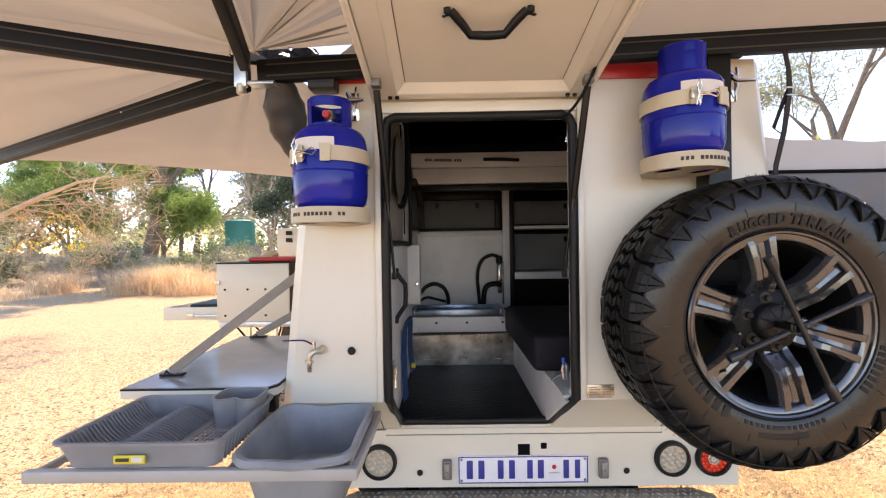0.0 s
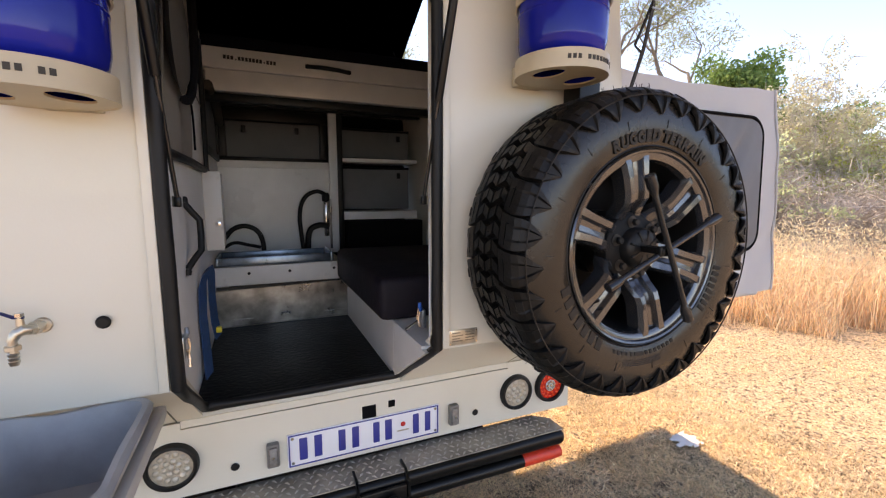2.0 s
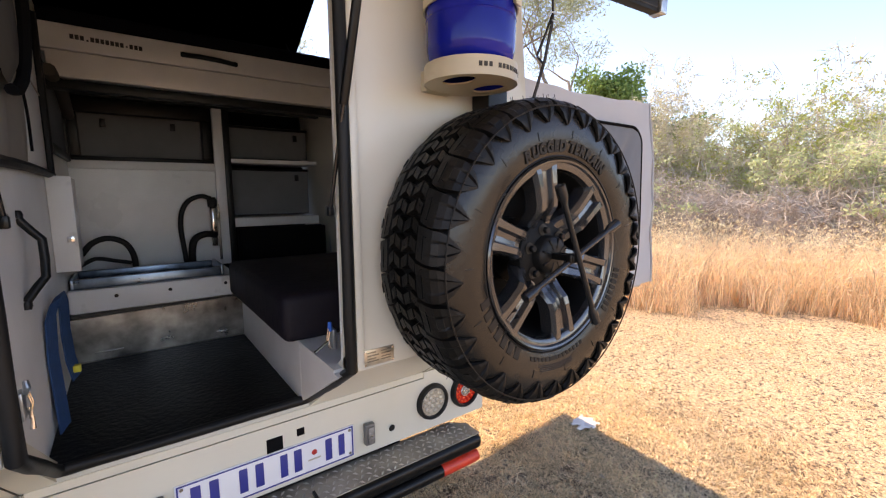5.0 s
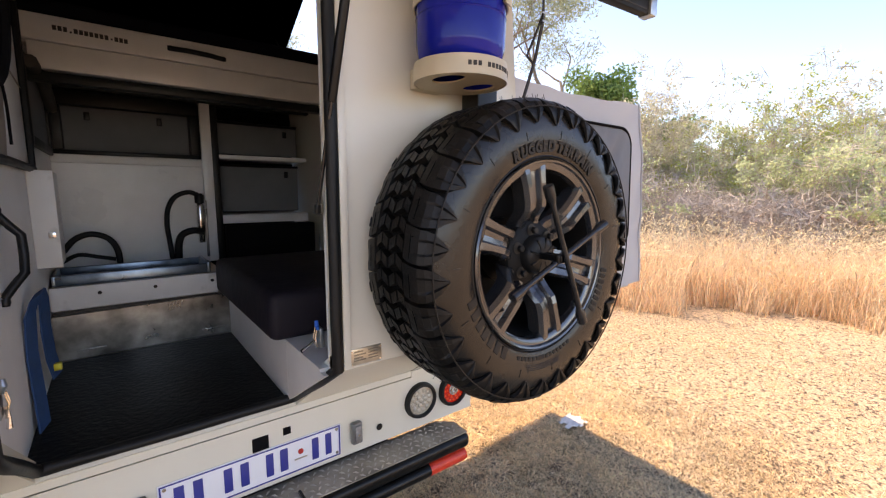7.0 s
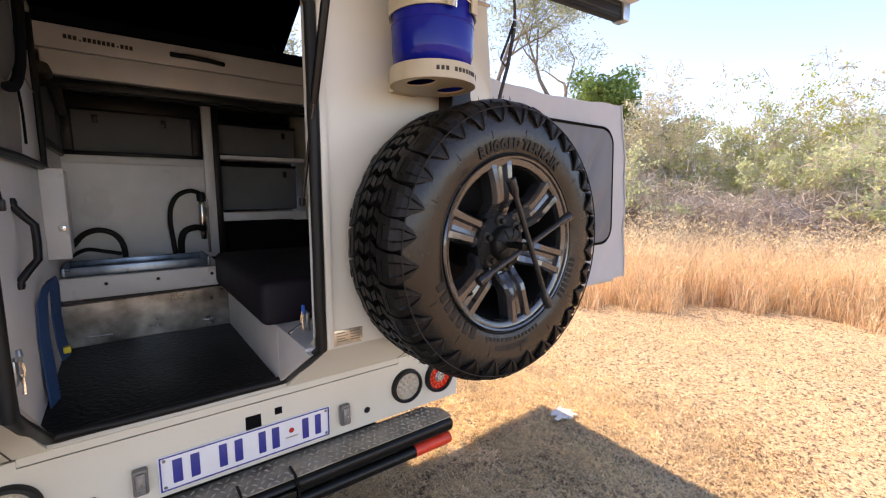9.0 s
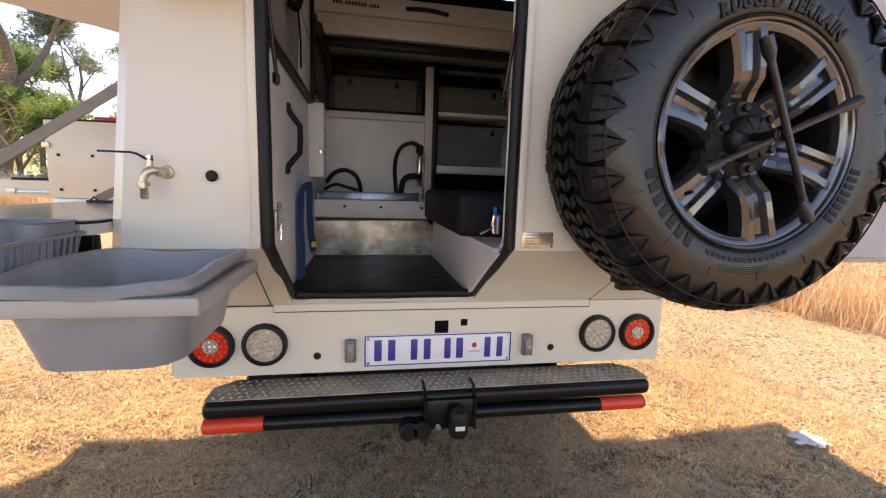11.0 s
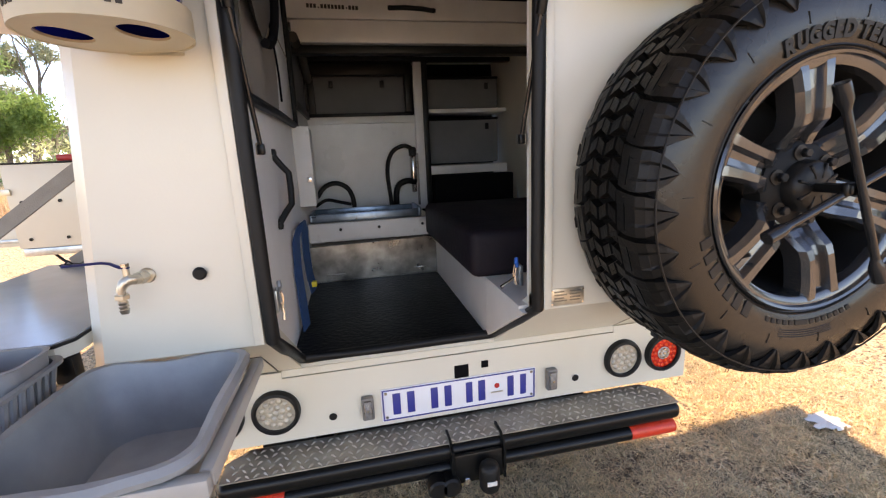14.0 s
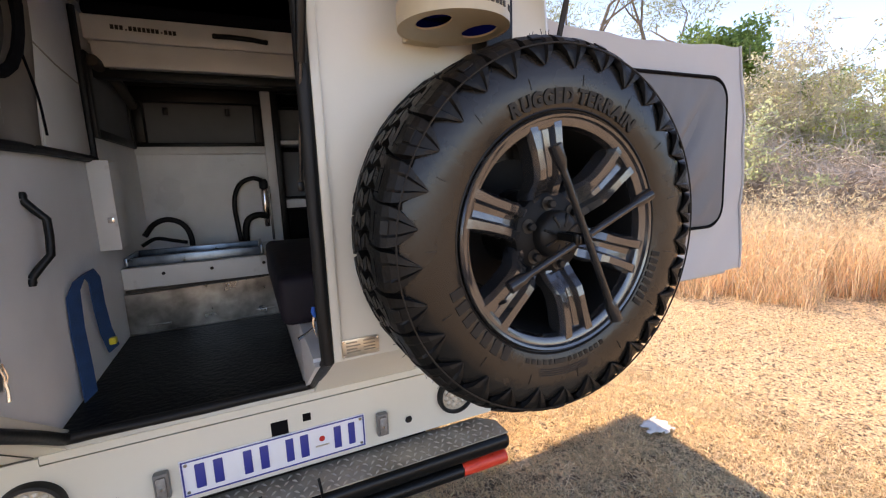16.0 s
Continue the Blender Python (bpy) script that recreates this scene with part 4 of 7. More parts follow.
prism(bm, [(-0.731, -0.285, 2.215), (-0.731, 1.0, 3.05), (-0.731, 1.0, 2.215)], (0.004, 0, 0))
part("liner_side", bm, LINER, trailer)
bm = bmesh.new()
prism(bm, [(0.70, -0.285, 2.215), (0.70, 0.9, 2.98), (0.70, 0.9, 2.215)], (0.004, 0, 0))
part("liner_side", bm, LINER, trailer)
part("liner_cord", tube(bmesh.new(), [(0.45, 0.99, 2.26), (0.415, 0.99, 2.33)], 0.004, 6), STRAP_BLACK, trailer)

# ---- wheel carrier and spare wheel ----
WX, WZ = 0.568, 1.427
FOOT_Z = 1.035
carrier = part("wheel_carrier", boxed(0.505, 0.577, WALL_Y - 0.075, WALL_Y - 0.004, 1.30, 2.235, 0.006), BLACK, trailer, "black steel post that carries the spare wheel")
part("carrier_foot", boxed(0.43, 0.60, WALL_Y - 0.035, WALL_Y - 0.004, FOOT_Z, FOOT_Z + 0.020, 0.003), BLACK, carrier)
part("carrier_cheek", boxed(0.415, 0.445, WALL_Y - 0.030, WALL_Y - 0.004, FOOT_Z + 0.0205, FOOT_Z + 0.055, 0.003), BLACK, carrier)
part("carrier_plate", disc(bmesh.new(), (WX, WALL_Y - 0.12, WZ), 0.09, 0.05, "y", 24), BLACK, carrier)
wheel = thing("spare_wheel", "spare off-road tyre on a graphite six-spoke alloy rim", "wheel")
YC = -0.489            # middle of the tyre
R_OUT = 0.393
AXLE = Matrix.Translation((WX, YC, WZ))
side = [(0.232, -0.104), (0.238, -0.115), (0.250, -0.1215), (0.272, -0.1275), (0.30, -0.1300), (0.322, -0.1285), (0.340, -0.1245), (0.356, -0.1170)]
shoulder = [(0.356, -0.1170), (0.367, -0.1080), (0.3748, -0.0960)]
bm = lathe(bmesh.new(), side, 120, (WX, YC, WZ), "y")
lathe(bm, [(r, -h) for r, h in side], 120, (WX, YC, WZ), "y")
tyre = part("tyre", bm, SIDEWALL, wheel, "black mud-terrain tyre with chunky tread")
# shoulder and tread floor carry the groove shade in their colour
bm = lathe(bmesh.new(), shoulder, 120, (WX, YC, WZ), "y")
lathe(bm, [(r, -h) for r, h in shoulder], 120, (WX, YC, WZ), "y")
part("shoulder", bm, GROOVE_SHADE, tyre)
part("tread_base", lathe(bmesh.new(), [(0.3750, -0.0962), (0.3745, -0.05), (0.3745, 0.0), (0.3745, 0.05), (0.3750, 0.0962)], 120, (WX, YC, WZ), "y"), GROOVE_SHADE, tyre)
# bead line where the tyre meets the rim
part("bead_line", lathe(bmesh.new(), [(0.2465, -0.1196), (0.2485, -0.1230), (0.2510, -0.1222)], 120, (WX, YC, WZ), "y"), TEXT_RUBBER, tyre)

N_LUG = 30


def lug_mesh(name, pts, r0, r1, taper=0.95):
    """pts: outline (along the rim in metres, across in metres); from radius r0 out to r1 on a rounded crown."""
    bm = bmesh.new()
    cx, cy = sum(p[0] for p in pts) / len(pts), sum(p[1] for p in pts) / len(pts)
    lo = [bm.verts.new((u, w, r0)) for u, w in pts]
    hi = [bm.verts.new((lerp(cx, u, taper), lerp(cy, w, taper), r1 - 1.2 * u * u - 0.45 * w * w)) for u, w in pts]
    n = len(pts)
    bm.faces.new(hi)
    bm.faces.new(lo[::-1])
    for i in range(n):
        bm.faces.new((lo[i], lo[(i + 1) % n], hi[(i + 1) % n], hi[i]))
    me = mesh_of(bm, name, False)
    me.materials.append(LUG)
    return me


def shoulder_bar(s, half, reach, name):
    """A bar that wraps from the tread over the shoulder and ends on the sidewall in a hollow point."""
    rows_ = [(0.061, R_OUT - 0.0016, 1.0, 0.000, 0.010, 0.012), (0.084, R_OUT - 0.0035, 1.03, 0.000, 0.003, 0.012), (0.104, R_OUT - 0.0080, 1.0, 0.0006, 0.0, 0.013),
             (0.119, R_OUT - 0.0165, 0.96, 0.0022, 0.0, 0.013), (0.1285, R_OUT - 0.0290, 0.84, 0.0050, 0.0, 0.011), (0.1335, 0.350, 0.56, 0.0055, 0.0, 0.009), (0.1340, lerp(0.350, reach, 0.6), 0.27, 0.0030, 0.0, 0.006), (0.1325, reach, 0.05, 0.0, 0.0, 0.004)]
    bm = bmesh.new()
    loops = []
    for i, (w, r, k, hollow, u0, deep) in enumerate(rows_):
        a, b = rows_[max(i - 1, 0)], rows_[min(i + 1, len(rows_) - 1)]
        tw, tr = b[0] - a[0], b[1] - a[1]
        ln = math.hypot(tw, tr)
        nw, nr = -tr / ln, tw / ln          # outward, away from the carcass
        h = half * k
        sec = [(-h * 1.06, -deep), (-h, 0.0), (-h * 0.50, 0.0006), (-h * 0.34, -hollow), (h * 0.34, -hollow), (h * 0.50, 0.0006), (h, 0.0), (h * 1.06, -deep)]
        loops.append([bm.verts.new((u0 + u, s * (w + nw * d), r + nr * d)) for u, d in sec])
    for A, B in zip(loops, loops[1:]):
        for k in range(7):
            bm.faces.new((A[k], A[k + 1], B[k + 1], B[k]))
    bm.faces.new(loops[0])
    bm.faces.new(loops[-1][::-1])
    me = mesh_of(bm, name, False)
    me.materials.append(LUG)
    return me


def ring_of(me, name, n, ph):
    """Copies of one mesh set round the axle."""
    for k in range(n):
        ob = new(name, me)
        ob.parent = tyre
        ob.matrix_local = AXLE @ Matrix.Rotation(2 * math.pi * (k + ph) / n + radians(random.uniform(-0.25, 0.25)), 4, "Y")


for s, ph in ((-1, 0.1), (1, 0.6)):
    inner_lug = lug_mesh("lug", [(-0.0165, s * 0.003), (0.0095, s * 0.003), (0.0225, s * 0.0275), (-0.0035, s * 0.0275)], 0.366, R_OUT, 0.92)
    outer_lug = lug_mesh("lug", [(-0.0015, s * 0.0315), (0.0245, s * 0.0315), (0.0105, s * 0.0555), (-0.0165, s * 0.0555)], 0.366, R_OUT - 0.0008, 0.92)
    ring_of(inner_lug, "tread_lug", 2 * N_LUG, 2 * ph)
    ring_of(outer_lug, "tread_lug", 2 * N_LUG, 2 * ph)
    bar_a, bar_b = shoulder_bar(s, 0.0370, 0.321, "bar"), shoulder_bar(s, 0.0362, 0.328, "bar")
    ring_of(bar_a, "shoulder_bar", N_LUG // 2, ph / 2)
    ring_of(bar_b, "shoulder_bar", N_LUG // 2, ph / 2 + 0.5)
    # cross sipes as slips in the shade-black colour, and raised pads on the bars
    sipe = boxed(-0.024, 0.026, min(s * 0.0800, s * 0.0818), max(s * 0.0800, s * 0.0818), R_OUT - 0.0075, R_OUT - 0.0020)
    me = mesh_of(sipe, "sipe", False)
    me.materials.append(GROOVE_SHADE)
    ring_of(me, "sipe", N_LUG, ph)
    pad = bmesh.new()
    box(pad, -0.012, 0.012, -0.009, 0.009, -0.001, 0.0022, 0.001, 1, m=Matrix.Translation((0, s * 0.1125, R_OUT - 0.0120)) @ Matrix.Rotation(-s * radians(33), 4, "X"))
    me = mesh_of(pad, "pad", False)
    me.materials.append(TEXT_RUBBER)
    ring_of(me, "raised_pad", N_LUG // 2, ph / 2 + 0.5)
# mould line over the shoulder, wear marks, moulding hairs
part("mould_line", tube(bmesh.new(), [(WX + 0.3655 * math.cos(a), YC - 0.1315, WZ + 0.3655 * math.sin(a)) for a in [2 * math.pi * k / 120 for k in range(120)]], 0.0019, 6, closed=True), LUG, tyre)
for k in range(15):
    a = 2 * math.pi * (k + 0.5) / 15
    m = Matrix.Translation((WX + 0.302 * math.cos(a), YC - 0.1300, WZ + 0.302 * math.sin(a))) @ Matrix.Rotation(math.pi / 2 - a, 4, "Y")
    part("wear_mark", boxed(-0.0008, 0.0008, -0.001, 0.001, -0.010, 0.010, m=m), TOOTH, tyre)
for k in range(130):
    bm = bmesh.new()
    a, w = random.uniform(0, 2 * math.pi), random.choice((-0.10, -0.085, -0.05, -0.03, -0.015)) + random.uniform(-0.004, 0.004)
    d = Vector((math.cos(a), 0, math.sin(a)))
    p = Vector((WX, YC + w, WZ)) + d * (R_OUT - 0.5 * w * w - 0.001)
    tube(bm, [p, p + d * 0.009 + Vector((random.uniform(-1, 1), random.uniform(-1, 1), random.uniform(-1, 1))) * 0.003], 0.0007, 3)
    part("rubber_hair", bm, LUG, tyre)


def letters(text, size, depth, material, parent, place):
    """Raised letters, one mesh each; place(i, width so far) gives the pose of a letter."""
    x = 0.0
    for ch in text:
        if ch == " ":
            x += size * 0.28
            continue
        cu = bpy.data.curves.new("letter", "FONT")
        cu.body, cu.size, cu.extrude, cu.offset = ch, size, depth, size * 0.05
        ob = bpy.data.objects.new("letter", cu)
        scene.collection.objects.link(ob)
        bpy.context.view_layer.update()
        me = bpy.data.meshes.new_from_object(ob.evaluated_get(bpy.context.evaluated_depsgraph_get()))
        width = max(v.co.x for v in me.vertices) + size * 0.045
        bpy.data.objects.remove(ob)
        me.materials.clear()
        me.materials.append(material)
        lt = new("raised_letter", me)
        lt.parent = parent
        lt.matrix_local = place(x + width / 2) @ Matrix.Translation((-width / 2, 0, 0))
        x += width
    return x


R_TXT = 0.266


def on_sidewall(start, r, y=-0.1268, squeeze=1.0):
    def place(x):
        a = start - x * squeeze / r
        return Matrix.Translation((WX + r * math.cos(a), YC + y, WZ + r * math.sin(a))) @ Matrix.Rotation(math.pi / 2 - a, 4, "Y") @ Matrix.Rotation(math.pi / 2, 4, "X") @ Matrix.Rotation(radians(8), 4, "X") @ Matrix.Diagonal((squeeze, 1, 1, 1))
    return place


letters("RUGGED TERRAIN", 0.0370, 0.0035, TEXT_RUBBER, tyre, on_sidewall(radians(120), 0.2600, -0.1250, 0.90))
# other sidewall writing as raised bars
for start, count, size, gap in ((236, 7, 0.029, 0.029), (-14, 8, 0.022, 0.017), (292, 9, 0.010, 0.015), (268, 7, 0.010, 0.015)):
    for i in range(count):
        a = radians(start) - (i * gap) / R_TXT
        m = Matrix.Translation((WX + R_TXT * math.cos(a), YC - 0.1262, WZ + R_TXT * math.sin(a))) @ Matrix.Rotation(math.pi / 2 - a, 4, "Y") @ Matrix.Rotation(radians(10), 4, "X")
        part("raised_bar", boxed(-gap * 0.32, gap * 0.32, -0.0014, 0.0014, -size * 0.5, size * 0.5, 0.0006, 1, m=m), TEXT_RUBBER if count == 7 else LUG, tyre)
for k in range(4):
    r = 0.281 + k * 0.0045
    arc = [(WX + r * math.cos(a), YC - 0.1285 - 0.0004 * k, WZ + r * math.sin(a)) for a in [radians(256 + 26 * j / 10) for j in range(11)]]
    part("moulded_line", tube(bmesh.new(), arc, 0.0009, 5), TEXT_RUBBER, tyre)

# rim: lip, barrel, six twin spokes, hub
RY = -0.614 - YC
rim = part("rim", lathe(bmesh.new(), [(0.232, RY + 0.030), (0.2415, RY + 0.014), (0.2425, RY + 0.003), (0.2395, RY - 0.0015), (0.2350, RY + 0.0005), (0.2325, RY + 0.0075), (0.2230, RY + 0.0095), (0.2175, RY + 0.0130), (0.2135, RY + 0.0300)], 120, (WX, YC, WZ), "y"), ALLOY, wheel, "graphite alloy rim with six twin spokes")
part("barrel", lathe(bmesh.new(), [(0.2140, RY + 0.028), (0.206, RY + 0.07), (0.198, 0.05), (0.202, 0.105), (0.165, 0.106), (0.160, 0.070), (0.0, 0.070)], 72, (WX, YC, WZ), "y"), ALLOY_DARK, rim)


def spoke_section(s):
    """Half of a twin spoke: a bevelled bar that steps up from the hub and runs out to the rim."""
    #        radius  outer   inner   face
    table_ = ((0.064, 0.0335, 0.0100, 0.050), (0.082, 0.0400, 0.0100, 0.046), (0.098, 0.0400, 0.0098, 0.036), (0.122, 0.0375, 0.0098, 0.0135), (0.142, 0.0365, 0.0102, 0.0090), (0.182, 0.0385, 0.0118, 0.0075), (0.216, 0.0425, 0.0135, 0.0075), (0.230, 0.0455, 0.0145, 0.0085))
    bm = bmesh.new()
    rows_ = []
    for r, uo, ui, f in table_:
        sec = [(uo + 0.004, f + 0.045), (uo, f + 0.0120), (uo - 0.0070, f), (ui + 0.0055, f + 0.0008), (ui, f + 0.0145), (0.0, f + 0.0165)]
        rows_.append([bm.verts.new((s * u, RY + h, math.sqrt(max(r * r - u * u, 1e-6)) if r > 0.2 else r)) for u, h in sec])
    for A, B in zip(rows_, rows_[1:]):
        for k in range(5):
            bm.faces.new((A[k], A[k + 1], B[k + 1], B[k]))
    me = mesh_of(bm, "spoke", False)
    me.materials.append(ALLOY)
    return me


SPOKE_TURN = radians(-12)
spokes = [spoke_section(s) for s in (-1, 1)]
for k in range(6):
    for me in spokes:
        ob = new("spoke_bar", me)
        ob.parent = rim
        ob.matrix_local = AXLE @ Matrix.Rotation(2 * math.pi * k / 6 + SPOKE_TURN, 4, "Y")
# rounded floors of the windows near the hub
part("hub_ring", lathe(bmesh.new(), [(0.048, RY + 0.044), (0.080, RY + 0.047), (0.088, RY + 0.053), (0.092, RY + 0.085)], 48, (WX, YC, WZ), "y"), ALLOY_DARK, rim)
part("centre_cap", lathe(bmesh.new(), [(0.0, RY + 0.012), (0.030, RY + 0.012), (0.044, RY + 0.016), (0.0500, RY + 0.024), (0.0520, RY + 0.052)], 48, (WX, YC, WZ), "y"), BLACK_SATIN, rim, "black plastic centre cap")
for k in range(8):
    a = 2 * math.pi * k / 8 + 0.3
    m = AXLE @ Matrix.Rotation(a, 4, "Y")
    part("cap_rib", boxed(-0.003, 0.003, RY + 0.0105, RY + 0.020, 0.018, 0.046, 0.0015, 1, m=m), BLACK_SATIN, rim)
for k in range(6):
    m = AXLE @ Matrix.Rotation(2 * math.pi * k / 6 + SPOKE_TURN, 4, "Y")
    c = m @ Vector((0, RY, 0.066))
    part("nut_recess", disc(bmesh.new(), (c.x, c.y + 0.0425, c.z), 0.0150, 0.0020, "y", 20), INK, rim)
    part("lug_nut", disc(bmesh.new(), (c.x, c.y + 0.026, c.z), 0.0095, 0.012, "y", 6, 0.002), BLACK_SATIN, rim)
part("valve_stem", tube(bmesh.new(), [(WX - 0.150, YC + RY + 0.030, WZ - 0.128), (WX - 0.140, YC + RY + 0.012, WZ - 0.118)], 0.0040, 8), RUBBER, rim)

# lug wrench: steel cross held by a forked stud in front of the wheel
wr = thing("lug_wrench", "black steel cross lug wrench clamped over the wheel", "wrench")
for a, b in (((0.494, -0.673, 1.587), (0.643, -0.671, 1.269)), ((0.728, -0.660, 1.497), (0.421, -0.650, 1.357))):
    a, b = Vector(a), Vector(b)
    d = (b - a).normalized()
    arm = part("arm", tube(bmesh.new(), [a, b], 0.0072, 14), GUNMETAL, wr)
    for p, q in ((a, d), (b, -d)):
        part("socket", tube(bmesh.new(), [p - q * 0.012, p - q * 0.018, p - q * 0.017, p + q * 0.012, p + q * 0.030], [0.0085, 0.0092, 0.0128, 0.0128, 0.0074], 16), GUNMETAL, arm)
for x in (-0.011, 0.011):
    part("fork", boxed(WX + x - 0.004, WX + x + 0.004, -0.668, YC + RY + 0.0115, WZ - 0.008, WZ + 0.008, 0.002), BLACK, wr)
part("clamp", boxed(WX - 0.020, WX + 0.022, -0.6645, -0.650, WZ - 0.012, WZ + 0.012, 0.004), BLACK, wr)

# ---- gas bottles in their holders ----


def gas_bottle(x, y, z0, turn, front_open):
    """z0: underside of the holder ring."""
    at = Matrix.Translation((x, y, z0)) @ Matrix.Rotation(turn, 4, "Z")
    hold = thing("bottle_holder", "cream steel ring holder bolted to the rear wall", "bracket", "gas bottle holders")
    hold.matrix_world = at
    R = 0.113
    bm = bmesh.new()
    lathe(bm, [(R, 0.0), (R, 0.042), (R - 0.004, 0.042), (R - 0.004, 0.0)], 48, closed=True)
    part("ring", bm, CREAM, hold)
    # floor plate with two oval cut-outs
    bm = bmesh.new()
    loops = [[(R - 0.004) * Vector((math.cos(t), math.sin(t), 0)) for t in [2 * math.pi * k / 48 for k in range(48)]]]
    for sx in (-1, 1):
        loops.append([Vector((sx * 0.056 + 0.030 * math.cos(t), 0.045 * math.sin(t) - 0.012, 0)) for t in [2 * math.pi * k / 24 for k in range(24)]])
    for loop in loops:
        vs = [bm.verts.new(p) for p in loop]
        for p, q in zip(vs, vs[1:] + vs[:1]):
            bm.edges.new((p, q))
    bmesh.ops.triangle_fill(bm, use_beauty=True, use_dissolve=False, edges=bm.edges[:])
    bmesh.ops.solidify(bm, geom=bm.faces[:], thickness=0.004)
    for v in bm.verts:
        v.co.z += 0.001
    part("floor_plate", bm, CREAM, hold)
    bm = bmesh.new()
    for i in range(14):
        a = radians(-90) + (i - 6.5) * 0.105
        if i in (3, 11):
            continue
        m = Matrix.Rotation(a + math.pi / 2, 4, "Z")
        box(bm, -0.0038, 0.0038, -R - 0.0012, -R + 0.001, 0.017, 0.027, m=m)
    part("print_bar", bm, INK, hold)
    part("arm", boxed(-0.045, 0.045, 0.10, 0.13, 0.0, 0.05, 0.003), CREAM, hold)
    band = part("band", lathe(bmesh.new(), [(R - 0.003, 0.166), (R + 0.001, 0.166), (R + 0.001, 0.206), (R - 0.003, 0.206)], 44, closed=True, arc=(radians(-80), radians(253))), CREAM, hold, "cream steel band with a toggle catch")
    for a in (-80, -107):
        m = Matrix.Rotation(radians(a + 90), 4, "Z")
        part("band_end", boxed(-0.026 if a < -90 else -0.002, 0.002 if a < -90 else 0.026, -R - 0.007, -R - 0.002, 0.162, 0.210, 0.002, m=m), CREAM, band)
    part("catch", boxed(-0.062, -0.030, -R - 0.002, -R + 0.012, 0.174, 0.198, 0.003), BRASS, band)
    part("catch_wire", tube(bmesh.new(), [(-0.05, -R - 0.006, 0.19), (-0.02, -R - 0.012, 0.188), (0.0, -R - 0.012, 0.197), (0.012, -R - 0.010, 0.188), (0.0, -R - 0.012, 0.178), (-0.02, -R - 0.012, 0.184), (-0.05, -R - 0.006, 0.182)], 0.0022, 6), CHROME, band)
    part("safety_pin", tube(bmesh.new(), [(-0.055, -R - 0.008, 0.155), (-0.050, -R - 0.012, 0.185), (-0.056, -R - 0.012, 0.205), (-0.048, -R - 0.012, 0.222), (-0.040, -R - 0.010, 0.205), (-0.050, -R - 0.012, 0.185), (-0.044, -R - 0.008, 0.155)], 0.0018, 6), CHROME, band)
    b = thing("gas_bottle", "blue steel gas bottle with a collar and valve", "gas bottle", "gas bottles")
    b.matrix_world = at
    part("bottle_body", lathe(bmesh.new(), [(0, 0.035), (0.06, 0.034), (0.085, 0.040), (0.101, 0.055), (0.1065, 0.08), (0.1075, 0.15), (0.1070, 0.215), (0.1035, 0.242), (0.093, 0.262), (0.070, 0.275), (0.03, 0.280), (0, 0.281)], 56), BLUE, b)
    part("foot_ring", lathe(bmesh.new(), [(0.086, 0.005), (0.090, 0.005), (0.090, 0.052), (0.086, 0.052)], 44, closed=True), BLUE, b)
    part("weld_seam", lathe(bmesh.new(), [(0.1072, 0.140), (0.1088, 0.143), (0.1072, 0.146)], 56), BLUE, b)
    c0 = 0.268
    bm = bmesh.new()
    Rc = 0.063
    # collar with a window cut out in front
    lathe(bm, [(Rc, c0 - 0.012), (Rc, c0 + 0.014), (Rc - 0.004, c0 + 0.014), (Rc - 0.004, c0 - 0.012)], 40, closed=True)
    wide = radians(64)
    lathe(bm, [(Rc, c0 + 0.014), (Rc, c0 + 0.062), (Rc - 0.004, c0 + 0.062), (Rc - 0.004, c0 + 0.014)], 32, closed=True, arc=(radians(-90) + front_open + wide / 1.5, radians(270) + front_open - wide / 1.5))
    lathe(bm, [(Rc, c0 + 0.062), (Rc + 0.001, c0 + 0.086), (Rc - 0.002, c0 + 0.090), (Rc - 0.006, c0 + 0.084), (Rc - 0.004, c0 + 0.062)], 40, closed=True)
    part("collar", bm, BLUE, b)
    part("valve", lathe(bmesh.new(), [(0, c0 + 0.008), (0.013, c0 + 0.008), (0.012, c0 + 0.035), (0.016, c0 + 0.038), (0.014, c0 + 0.062), (0, c0 + 0.064)], 16), BRASS, b)
    part("valve_knob", disc(bmesh.new(), (0, -0.034, c0 + 0.046), 0.011, 0.018, "y", 14, 0.002), RED_PAINT, b)
    part("paper_label", lathe(bmesh.new(), [(0.1080, 0.196), (0.1078, 0.214), (0.1062, 0.231)], 14, arc=(radians(-130), radians(-62))), LABEL, b)
    if x < 0:
        part("side_label", lathe(bmesh.new(), [(0.1086, 0.08), (0.1086, 0.13)], 6, arc=(radians(-172), radians(-150))), LABEL, b)
    return b


gas_bottle(-0.629, -0.462, 1.712, radians(-8), radians(12))
gas_bottle(0.398, -0.466, 1.845, radians(10), radians(130))
# over-centre latches high on the rear wall
for x, z in ((0.615, 2.14), (-0.585, 2.10)):
    lt = part("roof_latch", boxed(x - 0.020, x + 0.020, WALL_Y - 0.012, WALL_Y - 0.002, z - 0.055, z + 0.035, 0.003), CHROME, trailer, "chrome over-centre roof latch")
    part("lever", tube(bmesh.new(), [(x - 0.012, WALL_Y - 0.02, z + 0.03), (x + 0.0, WALL_Y - 0.045, z), (x + 0.045, WALL_Y - 0.06, z - 0.005)], [0.009, 0.008, 0.005], 8), CHROME, lt)
    part("hook", tube(bmesh.new(), [(x + 0.012, WALL_Y - 0.02, z + 0.05), (x + 0.012, WALL_Y - 0.03, z), (x - 0.004, WALL_Y - 0.03, z - 0.05), (x - 0.014, WALL_Y - 0.02, z + 0.0)], 0.004, 8), CHROME, lt)

